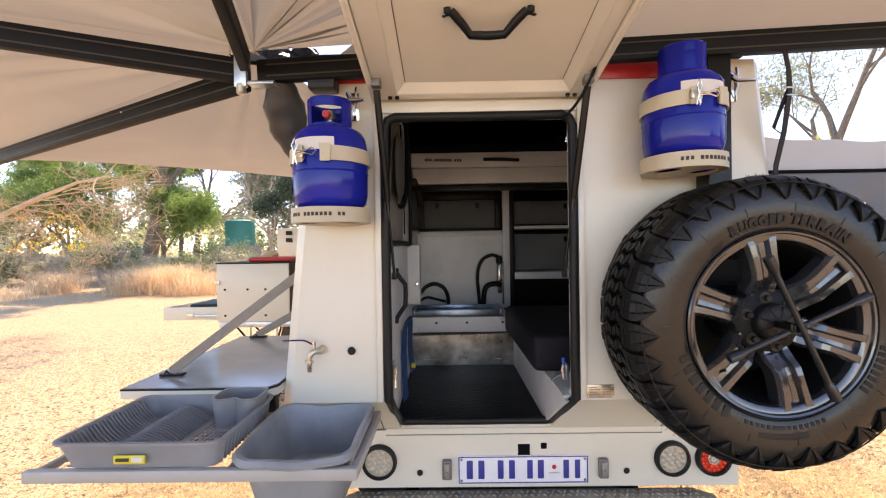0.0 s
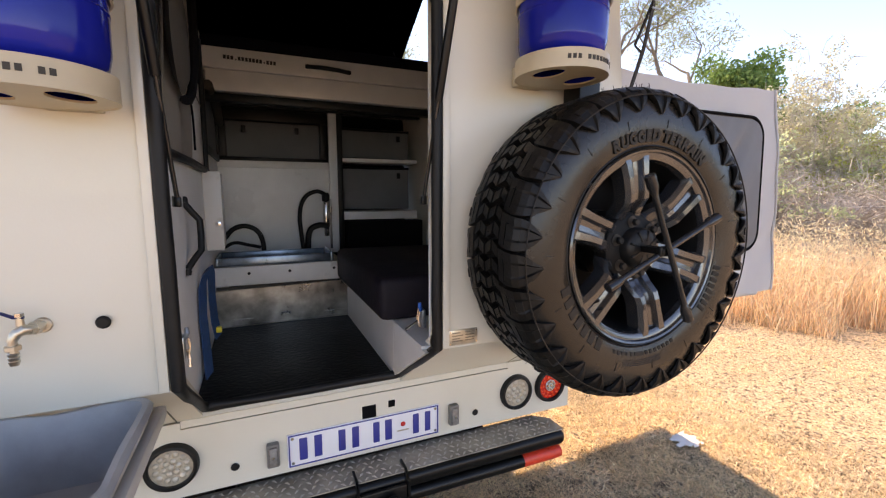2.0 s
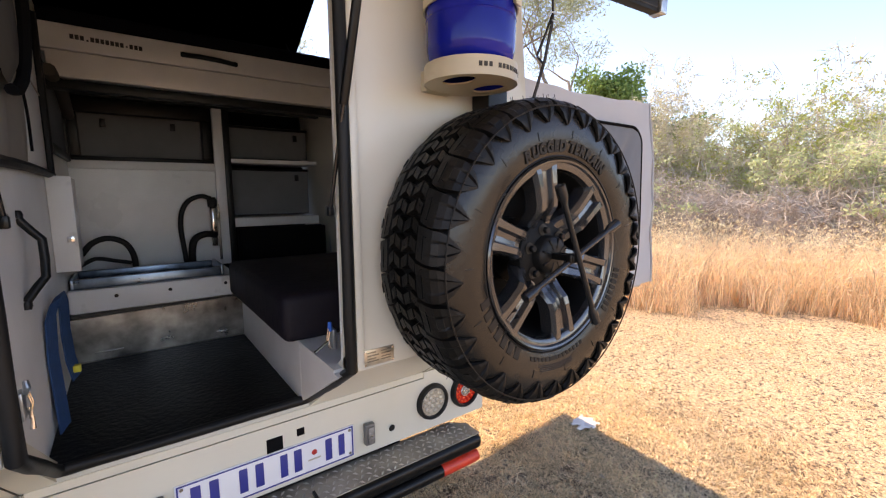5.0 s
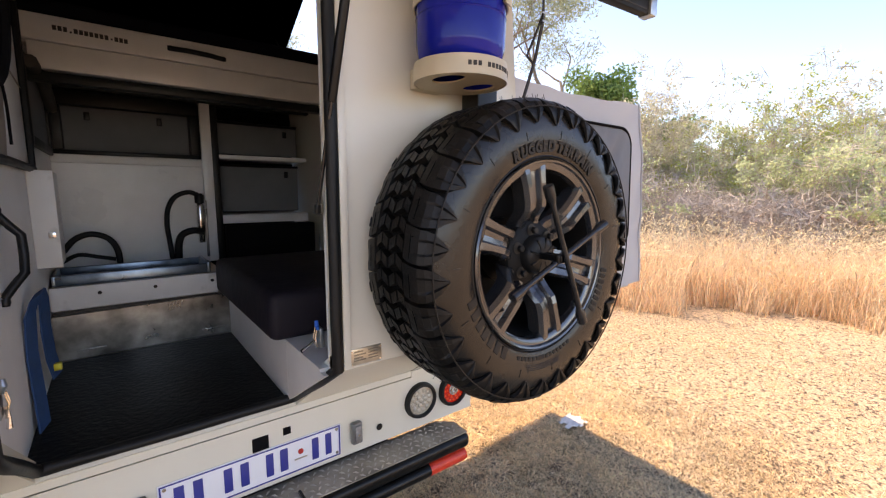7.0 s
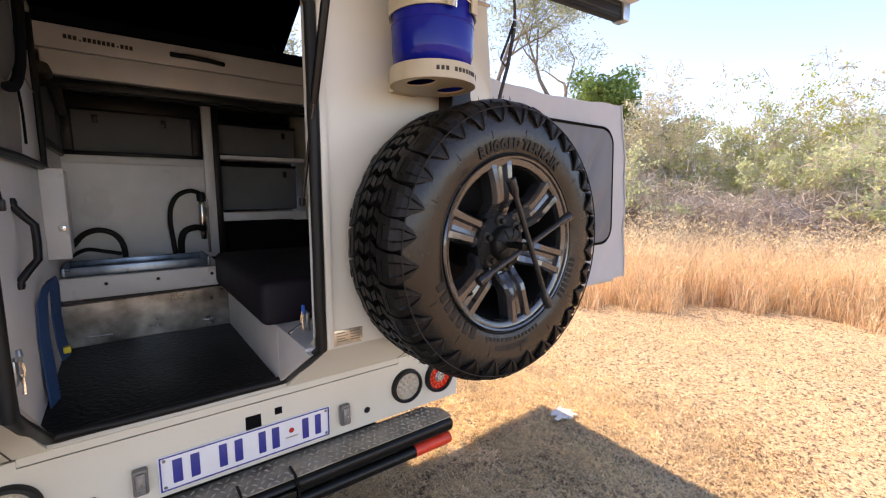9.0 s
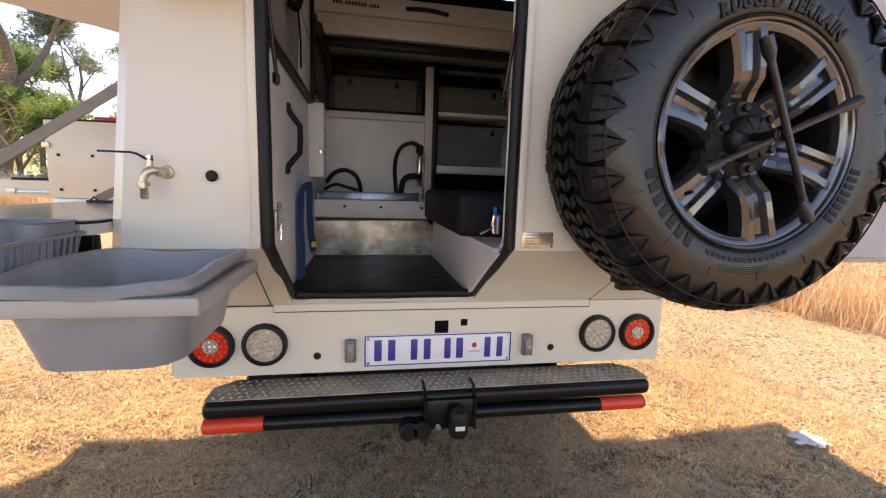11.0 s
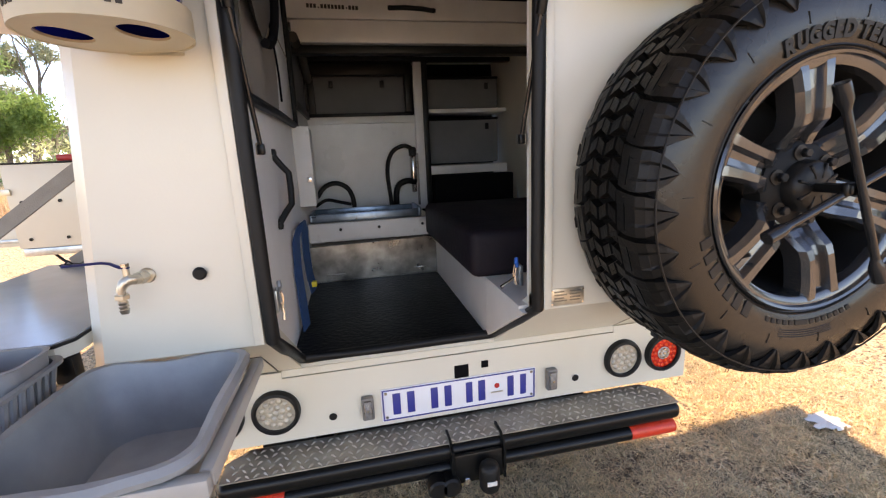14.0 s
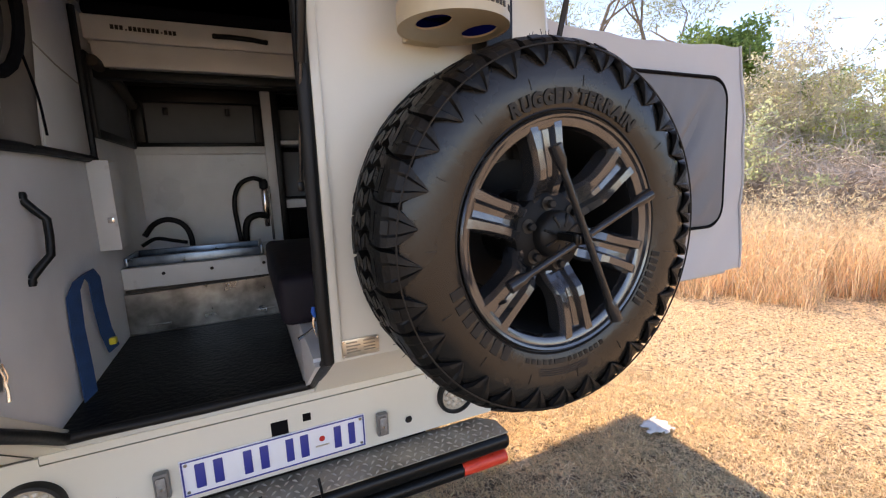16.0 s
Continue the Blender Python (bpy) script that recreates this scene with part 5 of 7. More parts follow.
# ---- water tap on the rear wall ----
tap = thing("water_tap", "brass ball tap with a blue lever", "tap")
TX, TY, TZ = -0.697, WALL_Y - 0.034, 1.314
part("flange", disc(bmesh.new(), (TX, WALL_Y - 0.006, TZ), 0.015, 0.006, "y", 20, 0.002), BRASS, tap)
part("inlet", tube(bmesh.new(), [(TX, WALL_Y, TZ), (TX - 0.004, WALL_Y - 0.020, TZ), (TX - 0.010, TY, TZ)], [0.0085, 0.0105, 0.0090], 14), BRASS, tap)
part("inlet_nut", tube(bmesh.new(), [(TX - 0.0035, WALL_Y - 0.014, TZ), (TX - 0.0065, WALL_Y - 0.026, TZ)], 0.0125, 6), BRASS, tap)
part("valve_body", tube(bmesh.new(), [(TX - 0.006, TY + 0.004, TZ + 0.001), (TX - 0.016, TY - 0.004, TZ + 0.003), (TX - 0.024, TY - 0.008, TZ - 0.003), (TX - 0.029, TY - 0.010, TZ - 0.013), (TX - 0.030, TY - 0.010, TZ - 0.024)], [0.0075, 0.0108, 0.0092, 0.0078, 0.0070], 16), BRASS, tap)
part("hex_nut", disc(bmesh.new(), (TX - 0.030, TY - 0.010, TZ - 0.032), 0.0130, 0.009, "z", 6, 0.001), BRASS, tap)
z = TZ - 0.062
part("spout", lathe(bmesh.new(), [(0, z + 0.030), (0.0070, z + 0.030), (0.0070, z + 0.026), (0.0088, z + 0.024), (0.0070, z + 0.019), (0.0088, z + 0.017), (0.0070, z + 0.012), (0.0088, z + 0.010), (0.0066, z + 0.002), (0.0045, z + 0.002), (0, z + 0.012)], 18, (TX - 0.030, TY - 0.010, 0)), BRASS, tap)
part("stem", disc(bmesh.new(), (TX - 0.018, TY - 0.004, TZ + 0.010), 0.0060, 0.020, "z", 12), BRASS, tap)
part("stem_nut", disc(bmesh.new(), (TX - 0.018, TY - 0.004, TZ + 0.028), 0.0075, 0.006, "z", 6), CHROME, tap)
part("lever", tube(bmesh.new(), [(TX - 0.012, TY - 0.004, TZ + 0.025), (TX - 0.026, TY - 0.005, TZ + 0.027), (TX - 0.040, TY - 0.007, TZ + 0.036), (TX - 0.052, TY - 0.008, TZ + 0.039), (TX - 0.112, TY - 0.012, TZ + 0.039)], [0.0050, 0.0058, 0.0052, 0.0048, 0.0042], 10, flat=0.5), mat("navy_lever", (0.012, 0.018, 0.10), 0.4), tap)

# ---- fold-out wash stand: frame, basin, dish rack ----
stand = thing("wash_stand", "pale grey swing-out frame that carries the basin and rack", "frame")
part("front_rail", boxed(-1.315, -0.512, -0.712, -0.690, 1.088, 1.118, 0.005), RAIL_GREY, stand)
part("back_rail", boxed(-1.30, -0.512, -0.352, -0.335, 1.088, 1.112, 0.004), RAIL_GREY, stand)
part("end_rail", boxed(-0.531, -0.511, -0.689, -0.353, 1.088, 1.118, 0.005), RAIL_GREY, stand)
part("mid_rail", boxed(-0.842, -0.828, -0.689, -0.353, 1.088, 1.106, 0.003), RAIL_GREY, stand)
part("end_rail", boxed(-1.315, -1.298, -0.689, -0.353, 1.088, 1.106, 0.003), RAIL_GREY, stand)


def rounded_rect(x0, x1, y0, y1, r, n=6):
    pts = []
    for cx, cy, a0 in ((x1 - r, y1 - r, 0), (x0 + r, y1 - r, 90), (x0 + r, y0 + r, 180), (x1 - r, y0 + r, 270)):
        for k in range(n + 1):
            a = radians(a0 + 90 * k / n)
            pts.append((cx + r * math.cos(a), cy + r * math.sin(a)))
    return pts


def loft(bm, rings, cap_last=True, cap_first=False):
    R = [[bm.verts.new(p) for p in ring] for ring in rings]
    n = len(R[0])
    for A, B in zip(R, R[1:]):
        for k in range(n):
            bm.faces.new((A[k], A[(k + 1) % n], B[(k + 1) % n], B[k]))
    if cap_last:
        bm.faces.new(R[-1])
    if cap_first:
        bm.faces.new(R[0][::-1])
    return bm


def level(rr, z, wob=0.0):
    return [(x, y, z + wob * noise.noise(Vector((x * 9, y * 9, 3)))) for x, y in rr]


def dense_rect(x0, x1, y0, y1, r, m=8):
    """A rounded rectangle with points along its straight sides too."""
    c = rounded_rect(x0, x1, y0, y1, r)
    out = []
    for a, b in zip(c, c[1:] + c[:1]):
        k = m if math.hypot(b[0] - a[0], b[1] - a[1]) > 0.05 else 1
        out += [(lerp(a[0], b[0], i / k), lerp(a[1], b[1], i / k)) for i in range(k)]
    return out


def sag(rr, z, amount, flare=0.0):
    """A level ring whose long sides bow out and dip."""
    cx, cy = (bx0 + bx1) / 2, (by0 + by1) / 2
    out = []
    for x, y in rr:
        a = math.atan2((y - cy) / (by1 - by0), (x - cx) / (bx1 - bx0))
        k = 1 + flare * (0.5 + 0.5 * math.cos(4 * a))
        out.append((cx + (x - cx) * k, cy + (y - cy) * k, z + amount * (0.6 * math.cos(2 * a) + 0.5 * noise.noise(Vector((x * 12, y * 12, 3))))))
    return out


bx0, bx1, by0, by1 = -0.828, -0.526, -0.712, -0.338
basin = thing("wash_basin", "grey plastic wash basin with a rolled rim", "basin")
D = dense_rect
rings = [sag(D(bx0 + 0.052, bx1 - 0.052, by0 + 0.052, by1 - 0.052, 0.05), 0.985, 0),
         sag(D(bx0 + 0.040, bx1 - 0.040, by0 + 0.040, by1 - 0.040, 0.06), 0.990, 0),
         sag(D(bx0 + 0.018, bx1 - 0.018, by0 + 0.018, by1 - 0.018, 0.055), 1.10, 0),
         sag(D(bx0 + 0.012, bx1 - 0.012, by0 + 0.012, by1 - 0.012, 0.055), 1.126, 0.008),
         sag(D(bx0, bx1, by0, by1, 0.055), 1.124, 0.012, 0.02), sag(D(bx0 - 0.002, bx1 + 0.002, by0 - 0.002, by1 + 0.002, 0.056), 1.133, 0.012, 0.02),
         sag(D(bx0 + 0.004, bx1 - 0.004, by0 + 0.004, by1 - 0.004, 0.053), 1.142, 0.012, 0.01),
         sag(D(bx0 + 0.014, bx1 - 0.014, by0 + 0.014, by1 - 0.014, 0.050), 1.141, 0.010),
         sag(D(bx0 + 0.022, bx1 - 0.022, by0 + 0.022, by1 - 0.022, 0.052), 1.122, 0.004),
         sag(D(bx0 + 0.046, bx1 - 0.046, by0 + 0.046, by1 - 0.046, 0.056), 0.998, 0),
         sag(D(bx0 + 0.058, bx1 - 0.058, by0 + 0.058, by1 - 0.058, 0.045), 0.992, 0)]
tub = part("tub", loft(bmesh.new(), rings[:4], False, True), BASIN, basin)
part("inner_tub", loft(bmesh.new(), rings[7:], True, False), BASIN, basin)
part("rim", loft(bmesh.new(), rings[3:8], False, False), BASIN, basin, "wavy rolled rim")

rack = thing("dish_rack", "grey plastic dish drying rack with a cutlery pot", "dish rack")
rx0, rx1, ry0, ry1, rz0, rz1 = -1.250, -0.842, -0.708, -0.375, 1.119, 1.182
inset = 0.03
rings = [level(rounded_rect(rx0 + inset, rx1 - 0.012, ry0 + 0.012, ry1 - 0.012, 0.03), rz0),
         level(rounded_rect(rx0, rx1, ry0, ry1, 0.035), rz1), level(rounded_rect(rx0 - 0.006, rx1 + 0.006, ry0 - 0.006, ry1 + 0.006, 0.037), rz1 - 0.004),
         level(rounded_rect(rx0 - 0.006, rx1 + 0.006, ry0 - 0.006, ry1 + 0.006, 0.037), rz1 + 0.002),
         level(rounded_rect(rx0 + 0.005, rx1 - 0.005, ry0 + 0.005, ry1 - 0.005, 0.033), rz1 + 0.002),
         level(rounded_rect(rx0 + inset + 0.004, rx1 - 0.017, ry0 + 0.017, ry1 - 0.017, 0.03), rz0 + 0.004)]
bm = bmesh.new()
R = [[bm.verts.new(p) for p in r] for r in rings]
n = len(R[0])
corners = 7
for row, (A, B) in enumerate(zip(R, R[1:])):
    for k in range(n):
        if k == n - 1 and row in (0, 4):
            continue
        bm.faces.new((A[k], A[(k + 1) % n], B[(k + 1) % n], B[k]))
part("rack_wall", bm, RACK, rack)
# slotted end wall beside the basin
for i in range(15):
    y = lerp(ry0 + 0.036, ry1 - 0.036, i / 14)
    part("slot_bar", tube(bmesh.new(), [(rx1 - 0.014, y, rz0 + 0.001), (rx1 - 0.003, y, rz1 - 0.002)], 0.0044, 6), RACK, rack)
# floor grid that the ground shows through
bm = bmesh.new()
for i in range(11):
    x = lerp(-1.00, -0.864, i / 10)
    box(bm, x - 0.003, x + 0.003, ry0 + 0.02, ry1 - 0.02, rz0, rz0 + 0.005)
for j in range(14):
    y = lerp(ry0 + 0.02, ry1 - 0.02, j / 13)
    box(bm, -1.00, -0.864, y - 0.0025, y + 0.0025, rz0 + 0.0002, rz0 + 0.0048)
part("floor_grid", bm, RACK, rack)
part("floor_sheet", boxed(rx0 + inset, -1.003, ry0 + 0.016, ry1 - 0.016, rz0, rz0 + 0.004), RACK, rack)
for i in range(23):
    y = lerp(ry0 + 0.035, ry1 - 0.04, i / 22)
    part("plate_rib", tube(bmesh.new(), [(-1.140, y, rz0 + 0.004), (-1.134, y, rz0 + 0.024), (-1.116, y, rz0 + 0.038), (-1.090, y, rz0 + 0.041), (-1.062, y, rz0 + 0.031), (-1.036, y, rz0 + 0.015), (-1.024, y, rz0 + 0.004)], 0.0030, 6), RACK, rack)
    part("wall_rib", tube(bmesh.new(), [(rx0 + 0.076, y, rz0 + 0.003), (rx0 + 0.056, y, rz0 + 0.010), (rx0 + 0.032, y, rz0 + 0.032), (rx0 + 0.012, y, rz1 - 0.002)], 0.0030, 6), RACK, rack)
bm = bmesh.new()


def pot_ring(inset):
    """Outline of the cutlery pot: waisted in the middle of its front."""
    out = []
    for x, y in rounded_rect(-0.985 + inset, -0.850 - inset, ry1 - 0.120 + inset, ry1 - 0.010 - inset, 0.028, 6):
        out.append((x, y))
    dense = []
    for (xa, ya), (xb, yb) in zip(out, out[1:] + out[:1]):
        for k in range(4):
            x, y = lerp(xa, xb, k / 4), lerp(ya, yb, k / 4)
            if y < ry1 - 0.07:
                y += 0.020 * math.exp(-((x + 0.918) / 0.016) ** 2)
            dense.append((x, y))
    return dense


loft(bm, [level(pot_ring(0.006), rz0 + 0.006), level(pot_ring(0.0), rz1 + 0.024), level(pot_ring(-0.003), rz1 + 0.027), level(pot_ring(0.004), rz1 + 0.027), level(pot_ring(0.009), rz0 + 0.012)], True, True)
part("cutlery_pot", bm, RACK, rack)
lab = part("rack_label", boxed(-1.090, -1.015, ry0 - 0.006, ry0 - 0.001, 1.136, 1.156, 0.001), YELLOW, rack, "yellow maker's label")
part("label_mark", boxed(-1.084, -1.052, ry0 - 0.0075, ry0 - 0.0055, 1.142, 1.150, 0.0005), INK, lab)
part("label_mark", boxed(-1.046, -1.020, ry0 - 0.0075, ry0 - 0.0055, 1.140, 1.152, 0.0005), LABEL, lab)

# ---- drop-down side table with straps ----
table = thing("fold_down_table", "grey-topped side panel folded down as a table", "table")
tp = [(-1.335, -0.372), (-0.862, -0.372), (-0.842, -0.340), (-0.842, 0.43), (-1.335, 0.43)]
bm = bmesh.new()
prism(bm, [(x, y, 1.172) for x, y in tp], (0, 0, 0.024))
part("panel", bm, PAINT, table)
bm = bmesh.new()
prism(bm, [(lerp(-1.09, x, 1.004), lerp(0.03, y, 1.004), 1.1965) for x, y in tp], (0, 0, 0.005))
part("edge_trim", bm, RUBBER, table)
bm = bmesh.new()
prism(bm, [(lerp(-1.09, x, 0.982), lerp(0.03, y, 0.99), 1.2016) for x, y in tp], (0, 0, 0.003))
part("laminate_top", bm, TABLETOP, table)
part("leg_stub", boxed(-1.235, -1.195, -0.34, -0.30, 1.145, 1.171, 0.004), BLACK, table)
part("support_arm", boxed(-0.88, -0.845, -0.36, -0.33, 1.118, 1.170, 0.003), BLACK, table)
for y, end, hi in ((-0.19, (-1.265, -0.235, 1.215), (-0.832, -0.17, 1.545)), (0.40, (-1.24, 0.39, 1.215), (-0.832, 0.40, 1.44))):
    part("strap", strip(bmesh.new(), [end, Vector(end).lerp(Vector(hi), 0.5), hi], (-0.011, 0.012, 0.0135), 0.003), STRAP_TAUPE, table, "taupe webbing strap")
    cl = part("strap_clip", boxed(end[0] - 0.03, end[0] + 0.05, end[1] - 0.014, end[1] + 0.014, 1.2052, 1.2135, 0.002), BLACK, table)
    part("clip_ring", tube(bmesh.new(), [(end[0] - 0.012, end[1] - 0.016, 1.212), (end[0], end[1] - 0.018, 1.226), (end[0] + 0.012, end[1] - 0.016, 1.212)], 0.003, 6), BLACK, cl)

# ---- slide-out kitchen box and drawer ----
kit = thing("kitchen_box", "white slide-out kitchen box on a galvanised runner", "box")
part("face", boxed(-1.712, -1.268, 0.900, 0.918, 1.196, 1.552, 0.003), PAINT, kit)
part("sides", boxed(-1.712, -1.695, 0.919, 1.60, 1.196, 1.552, 0.003), PAINT, kit)
part("sides", boxed(-1.285, -1.268, 0.919, 1.60, 1.196, 1.552, 0.003), BLACK_SATIN, kit)
part("back", boxed(-1.694, -1.286, 1.585, 1.60, 1.196, 1.552, 0.003), PAINT, kit)
part("top_edge", boxed(-1.715, -1.265, 0.897, 1.603, 1.5525, 1.560, 0.002), RUBBER, kit)
part("runner", boxed(-1.705, -0.82, 0.905, 0.94, 1.160, 1.194, 0.003), ZINC, kit)
part("runner", boxed(-1.705, -0.82, 1.55, 1.585, 1.160, 1.194, 0.003), ZINC, kit)
for x in (-1.66, -1.52, -1.41):
    for z in (1.235, 1.395):
        part("bolt", disc(bmesh.new(), (x, 0.894, z), 0.007, 0.006, "y", 10), BLACK, kit)
part("corner_catch", boxed(-1.722, -1.690, 0.890, 0.899, 1.425, 1.452, 0.002), BRASS, kit)
for x in (-1.62, -1.50, -1.30):
    part("strut", tube(bmesh.new(), [(x, 0.95, 1.160), (x + 0.06, 0.95, 1.09)], 0.006, 6), BLACK, kit)
tagged(part("red_tray", boxed(-1.56, -1.28, 1.00, 1.35, 1.561, 1.590, 0.01), RED_PAINT), "shallow red tray on the kitchen box", "tray")
tagged(part("stone_bowl", lathe(bmesh.new(), [(0, 1.590), (0.05, 1.590), (0.055, 1.605), (0.035, 1.628), (0, 1.632)], 20, (-1.46, 1.10, 0)), CREAM), "small brown lid on the red tray", "lid")
dr = thing("drawer_slide", "white pull-out drawer with a steel cooker top", "drawer")
part("drawer_front", boxed(-2.125, -1.72, 1.02, 1.045, 1.190, 1.272, 0.004), PAINT, dr)
part("drawer_side", boxed(-2.125, -2.10, 1.046, 1.56, 1.190, 1.272, 0.004), PAINT, dr)
part("drawer_floor", boxed(-2.099, -1.716, 1.046, 1.56, 1.195, 1.205), PAINT, dr)
part("cooker_top", boxed(-1.99, -1.73, 1.08, 1.5, 1.255, 1.285, 0.008), BLACK_SATIN, dr)
part("drawer_rail", boxed(-1.96, -1.72, 1.012, 1.019, 1.208, 1.226, 0.002), ZINC, dr)
part("drawer_catch", boxed(-1.965, -1.925, 1.008, 1.0115, 1.205, 1.235, 0.002), BRASS, dr)

fr = thing("fridge_lid", "open white fridge lid with black latches", "lid")
part("lid_panel", boxed(-1.735, -0.86, 1.90, 1.95, 1.50, 1.818, 0.012), PAINT, fr)
for z in (1.715, 1.775):
    part("latch", boxed(-1.655, -1.60, 1.888, 1.899, z - 0.018, z + 0.018, 0.004), BLACK_SATIN, fr)
part("fridge_body", boxed(-1.70, -0.86, 1.955, 2.02, 1.33, 1.499, 0.01), PAINT, fr)
tagged(part("hanging_pouch", boxed(-0.925, -0.832, 0.10, 0.30, 1.60, 1.74, 0.02), FLAP), "dark canvas pouch hanging at the trailer side", "pouch")

# ---- awning ----
awn = thing("awning", "taupe canvas awning on black folding arms", "awning")


J = Vector((-0.908, -0.395, 2.190))
APEX = J + Vector((0.02, 0.02, 0.075))
TIP_A, TIP_B, TIP_C = Vector((-2.74, -0.69, 2.40)), Vector((-3.06, 0.80, 2.175)), Vector((-0.66, -1.25, 2.275))
LIFT = Vector((0, 0, 0.03))


def canvas_panel(bm, apex, p, q, seed, fold=0.010, n=28):
    """A taut cloth panel between two arms, with a little slack and folds that run out from the apex."""
    apex, p, q = Vector(apex), Vector(p), Vector(q)
    g = []
    for i in range(n + 1):
        u = i / n
        row = []
        for j in range(n + 1):
            v = j / n
            c = apex + (p.lerp(q, v) - apex) * u
            edge = 4 * v * (1 - v)
            c.z += edge * (0.035 * u + fold * math.sin(v * 23 + 2.5 * math.sin(v * 9 + seed)) * (0.35 + 0.65 * (1 - u)) * min(1.0, u * 5)) + 0.012 * edge * noise.noise(Vector((c.x * 1.6 + seed, c.y * 1.6, 1)))
            row.append(bm.verts.new(c))
        g.append(row)
    for i in range(n):
        for j in range(n):
            bm.faces.new((g[i][j], g[i + 1][j], g[i + 1][j + 1], g[i][j + 1]))
    return bm


def rear_z(x, y):
    """Height of the cloth over the rear arm; its edge comes down onto the arm."""
    e = min(1.0, max(0.0, (-0.37 - y) / 0.45))
    return lerp(2.262 + 0.032 * x, 2.345, e) + 0.008 * math.sin(x * 5.1 + y * 2.2) + 0.01 * noise.noise(Vector((x * 1.7, y * 1.7, 0)))


def canvas(bm):
    bmesh.ops.remove_doubles(bm, verts=bm.verts, dist=1e-5)
    return part("canopy", bm, CANVAS, awn)


canvas(canvas_panel(bmesh.new(), APEX, TIP_A + LIFT, TIP_C + LIFT, 1.0, 0.022))
canvas(canvas_panel(bmesh.new(), APEX, TIP_B + LIFT, TIP_A + LIFT, 2.0))
bm = canvas_panel(bmesh.new(), APEX, (-1.64, 2.93, 2.375), TIP_B + LIFT, 3.0, 0.008)
canvas_panel(bm, APEX, (-0.80, 2.96, 2.385), (-1.64, 2.93, 2.375), 4.0, 0.006, 16)
canvas_panel(bm, APEX, (-0.72, 0.5, 2.30), (-0.80, 2.96, 2.385), 5.0, 0.0, 12)
canvas(bm)
bm = canvas_panel(bmesh.new(), APEX, TIP_C + LIFT, (0.22, -1.15, 2.345), 6.0, 0.020)
canvas_panel(bm, APEX, (0.22, -1.15, 2.345), (0.22, -0.40, 2.300), 7.0, 0.016, 20)
canvas(bm)
bm = bmesh.new()
nx, ny = 40, 16
V = [[bm.verts.new((x, y, rear_z(x, y))) for y in [lerp(-1.0, -0.37, j / ny) for j in range(ny + 1)]] for x in [lerp(0.225, 1.40, i / nx) for i in range(nx + 1)]]
for i in range(nx):
    for j in range(ny):
        bm.faces.new((V[i][j], V[i + 1][j], V[i + 1][j + 1], V[i][j + 1]))
canvas(bm)


def arm(a, b, w=0.036, h=0.072, name="arm"):
    a, b = Vector(a), Vector(b)
    d = (b - a).normalized()
    s = d.cross(Vector((0, 0, 1))).normalized()
    u = s.cross(d)
    m = Matrix.Identity(4)
    m.col[0], m.col[1], m.col[2], m.col[3] = (*d, 0), (*s, 0), (*u, 0), (*a, 1)
    L = (b - a).length
    ob = part(name, boxed(0, L, -w / 2, w / 2, -h / 2, h / 2, 0.004, m=m), FRAME_ALU, awn)
    for k in range(2):
        part("groove", boxed(0.03, L - 0.01, -w / 2 - 0.0015, w / 2 + 0.0015, -h * 0.30 + k * h * 0.5, -h * 0.24 + k * h * 0.5, m=m), INK, ob)
    return ob


arm(J, TIP_A)
arm(J + Vector((-0.01, 0.03, -0.01)), TIP_B)
arm(J + Vector((0.01, -0.02, 0.02)), TIP_C, 0.03, 0.06)
arm(J + Vector((0.04, 0.005, 0.0)), (1.32, -0.42, 2.268), 0.034, 0.068)
part("joint_plate", boxed(J.x - 0.022, J.x + 0.016, J.y - 0.030, J.y - 0.014, J.z - 0.055, J.z + 0.045, 0.003), ZINC, awn)
part("joint_plate", boxed(J.x + 0.018, J.x + 0.10, J.y - 0.030, J.y + 0.02, J.z - 0.048, J.z - 0.037, 0.003), ZINC, awn)
part("joint_bolt", disc(bmesh.new(), (J.x - 0.004, J.y - 0.02, J.z - 0.075), 0.014, 0.03, "z", 12, 0.003), BRASS, awn)
part("joint_bolt", disc(bmesh.new(), (J.x - 0.02, J.y - 0.02, J.z + 0.04), 0.017, 0.04, "z", 12, 0.003), CHROME, awn)
part("wall_mount", boxed(-0.715, -0.63, -0.40, WALL_Y - 0.002, 2.135, 2.222, 0.006), BLACK, awn)
part("end_cap", boxed(1.321, 1.365, -0.445, -0.395, 2.234, 2.302, 0.004), ZINC, awn)
part("arm_clip", boxed(-1.58, -1.545, -0.03, 0.0, 2.19, 2.198, 0.002), LABEL, awn)
bm = bmesh.new()
bag = [Vector((-0.80, -0.37, 2.175)), Vector((-0.835, -0.32, 2.11)), Vector((-0.80, -0.27, 2.0)), Vector((-0.745, -0.255, 1.90))]
for k in range(15):
    f = k / 14
    a, b, c, d = (1 - f) ** 3, 3 * f * (1 - f) ** 2, 3 * f * f * (1 - f), f ** 3
    bag.append(bag[0] * a + bag[1] * b + bag[2] * c + bag[3] * d)
pts = bag[4:]
tube(bm, pts, [0.030 + 0.036 * math.sin(math.pi * min(1, k / 14 * 1.15)) ** 0.7 * (1 + 0.12 * math.sin(k * 1.9)) if k < 13 else 0.012 for k in range(15)], 18, flat=0.6)
part("bag_end", bm, BAG, awn, "black awning bag end hanging down")
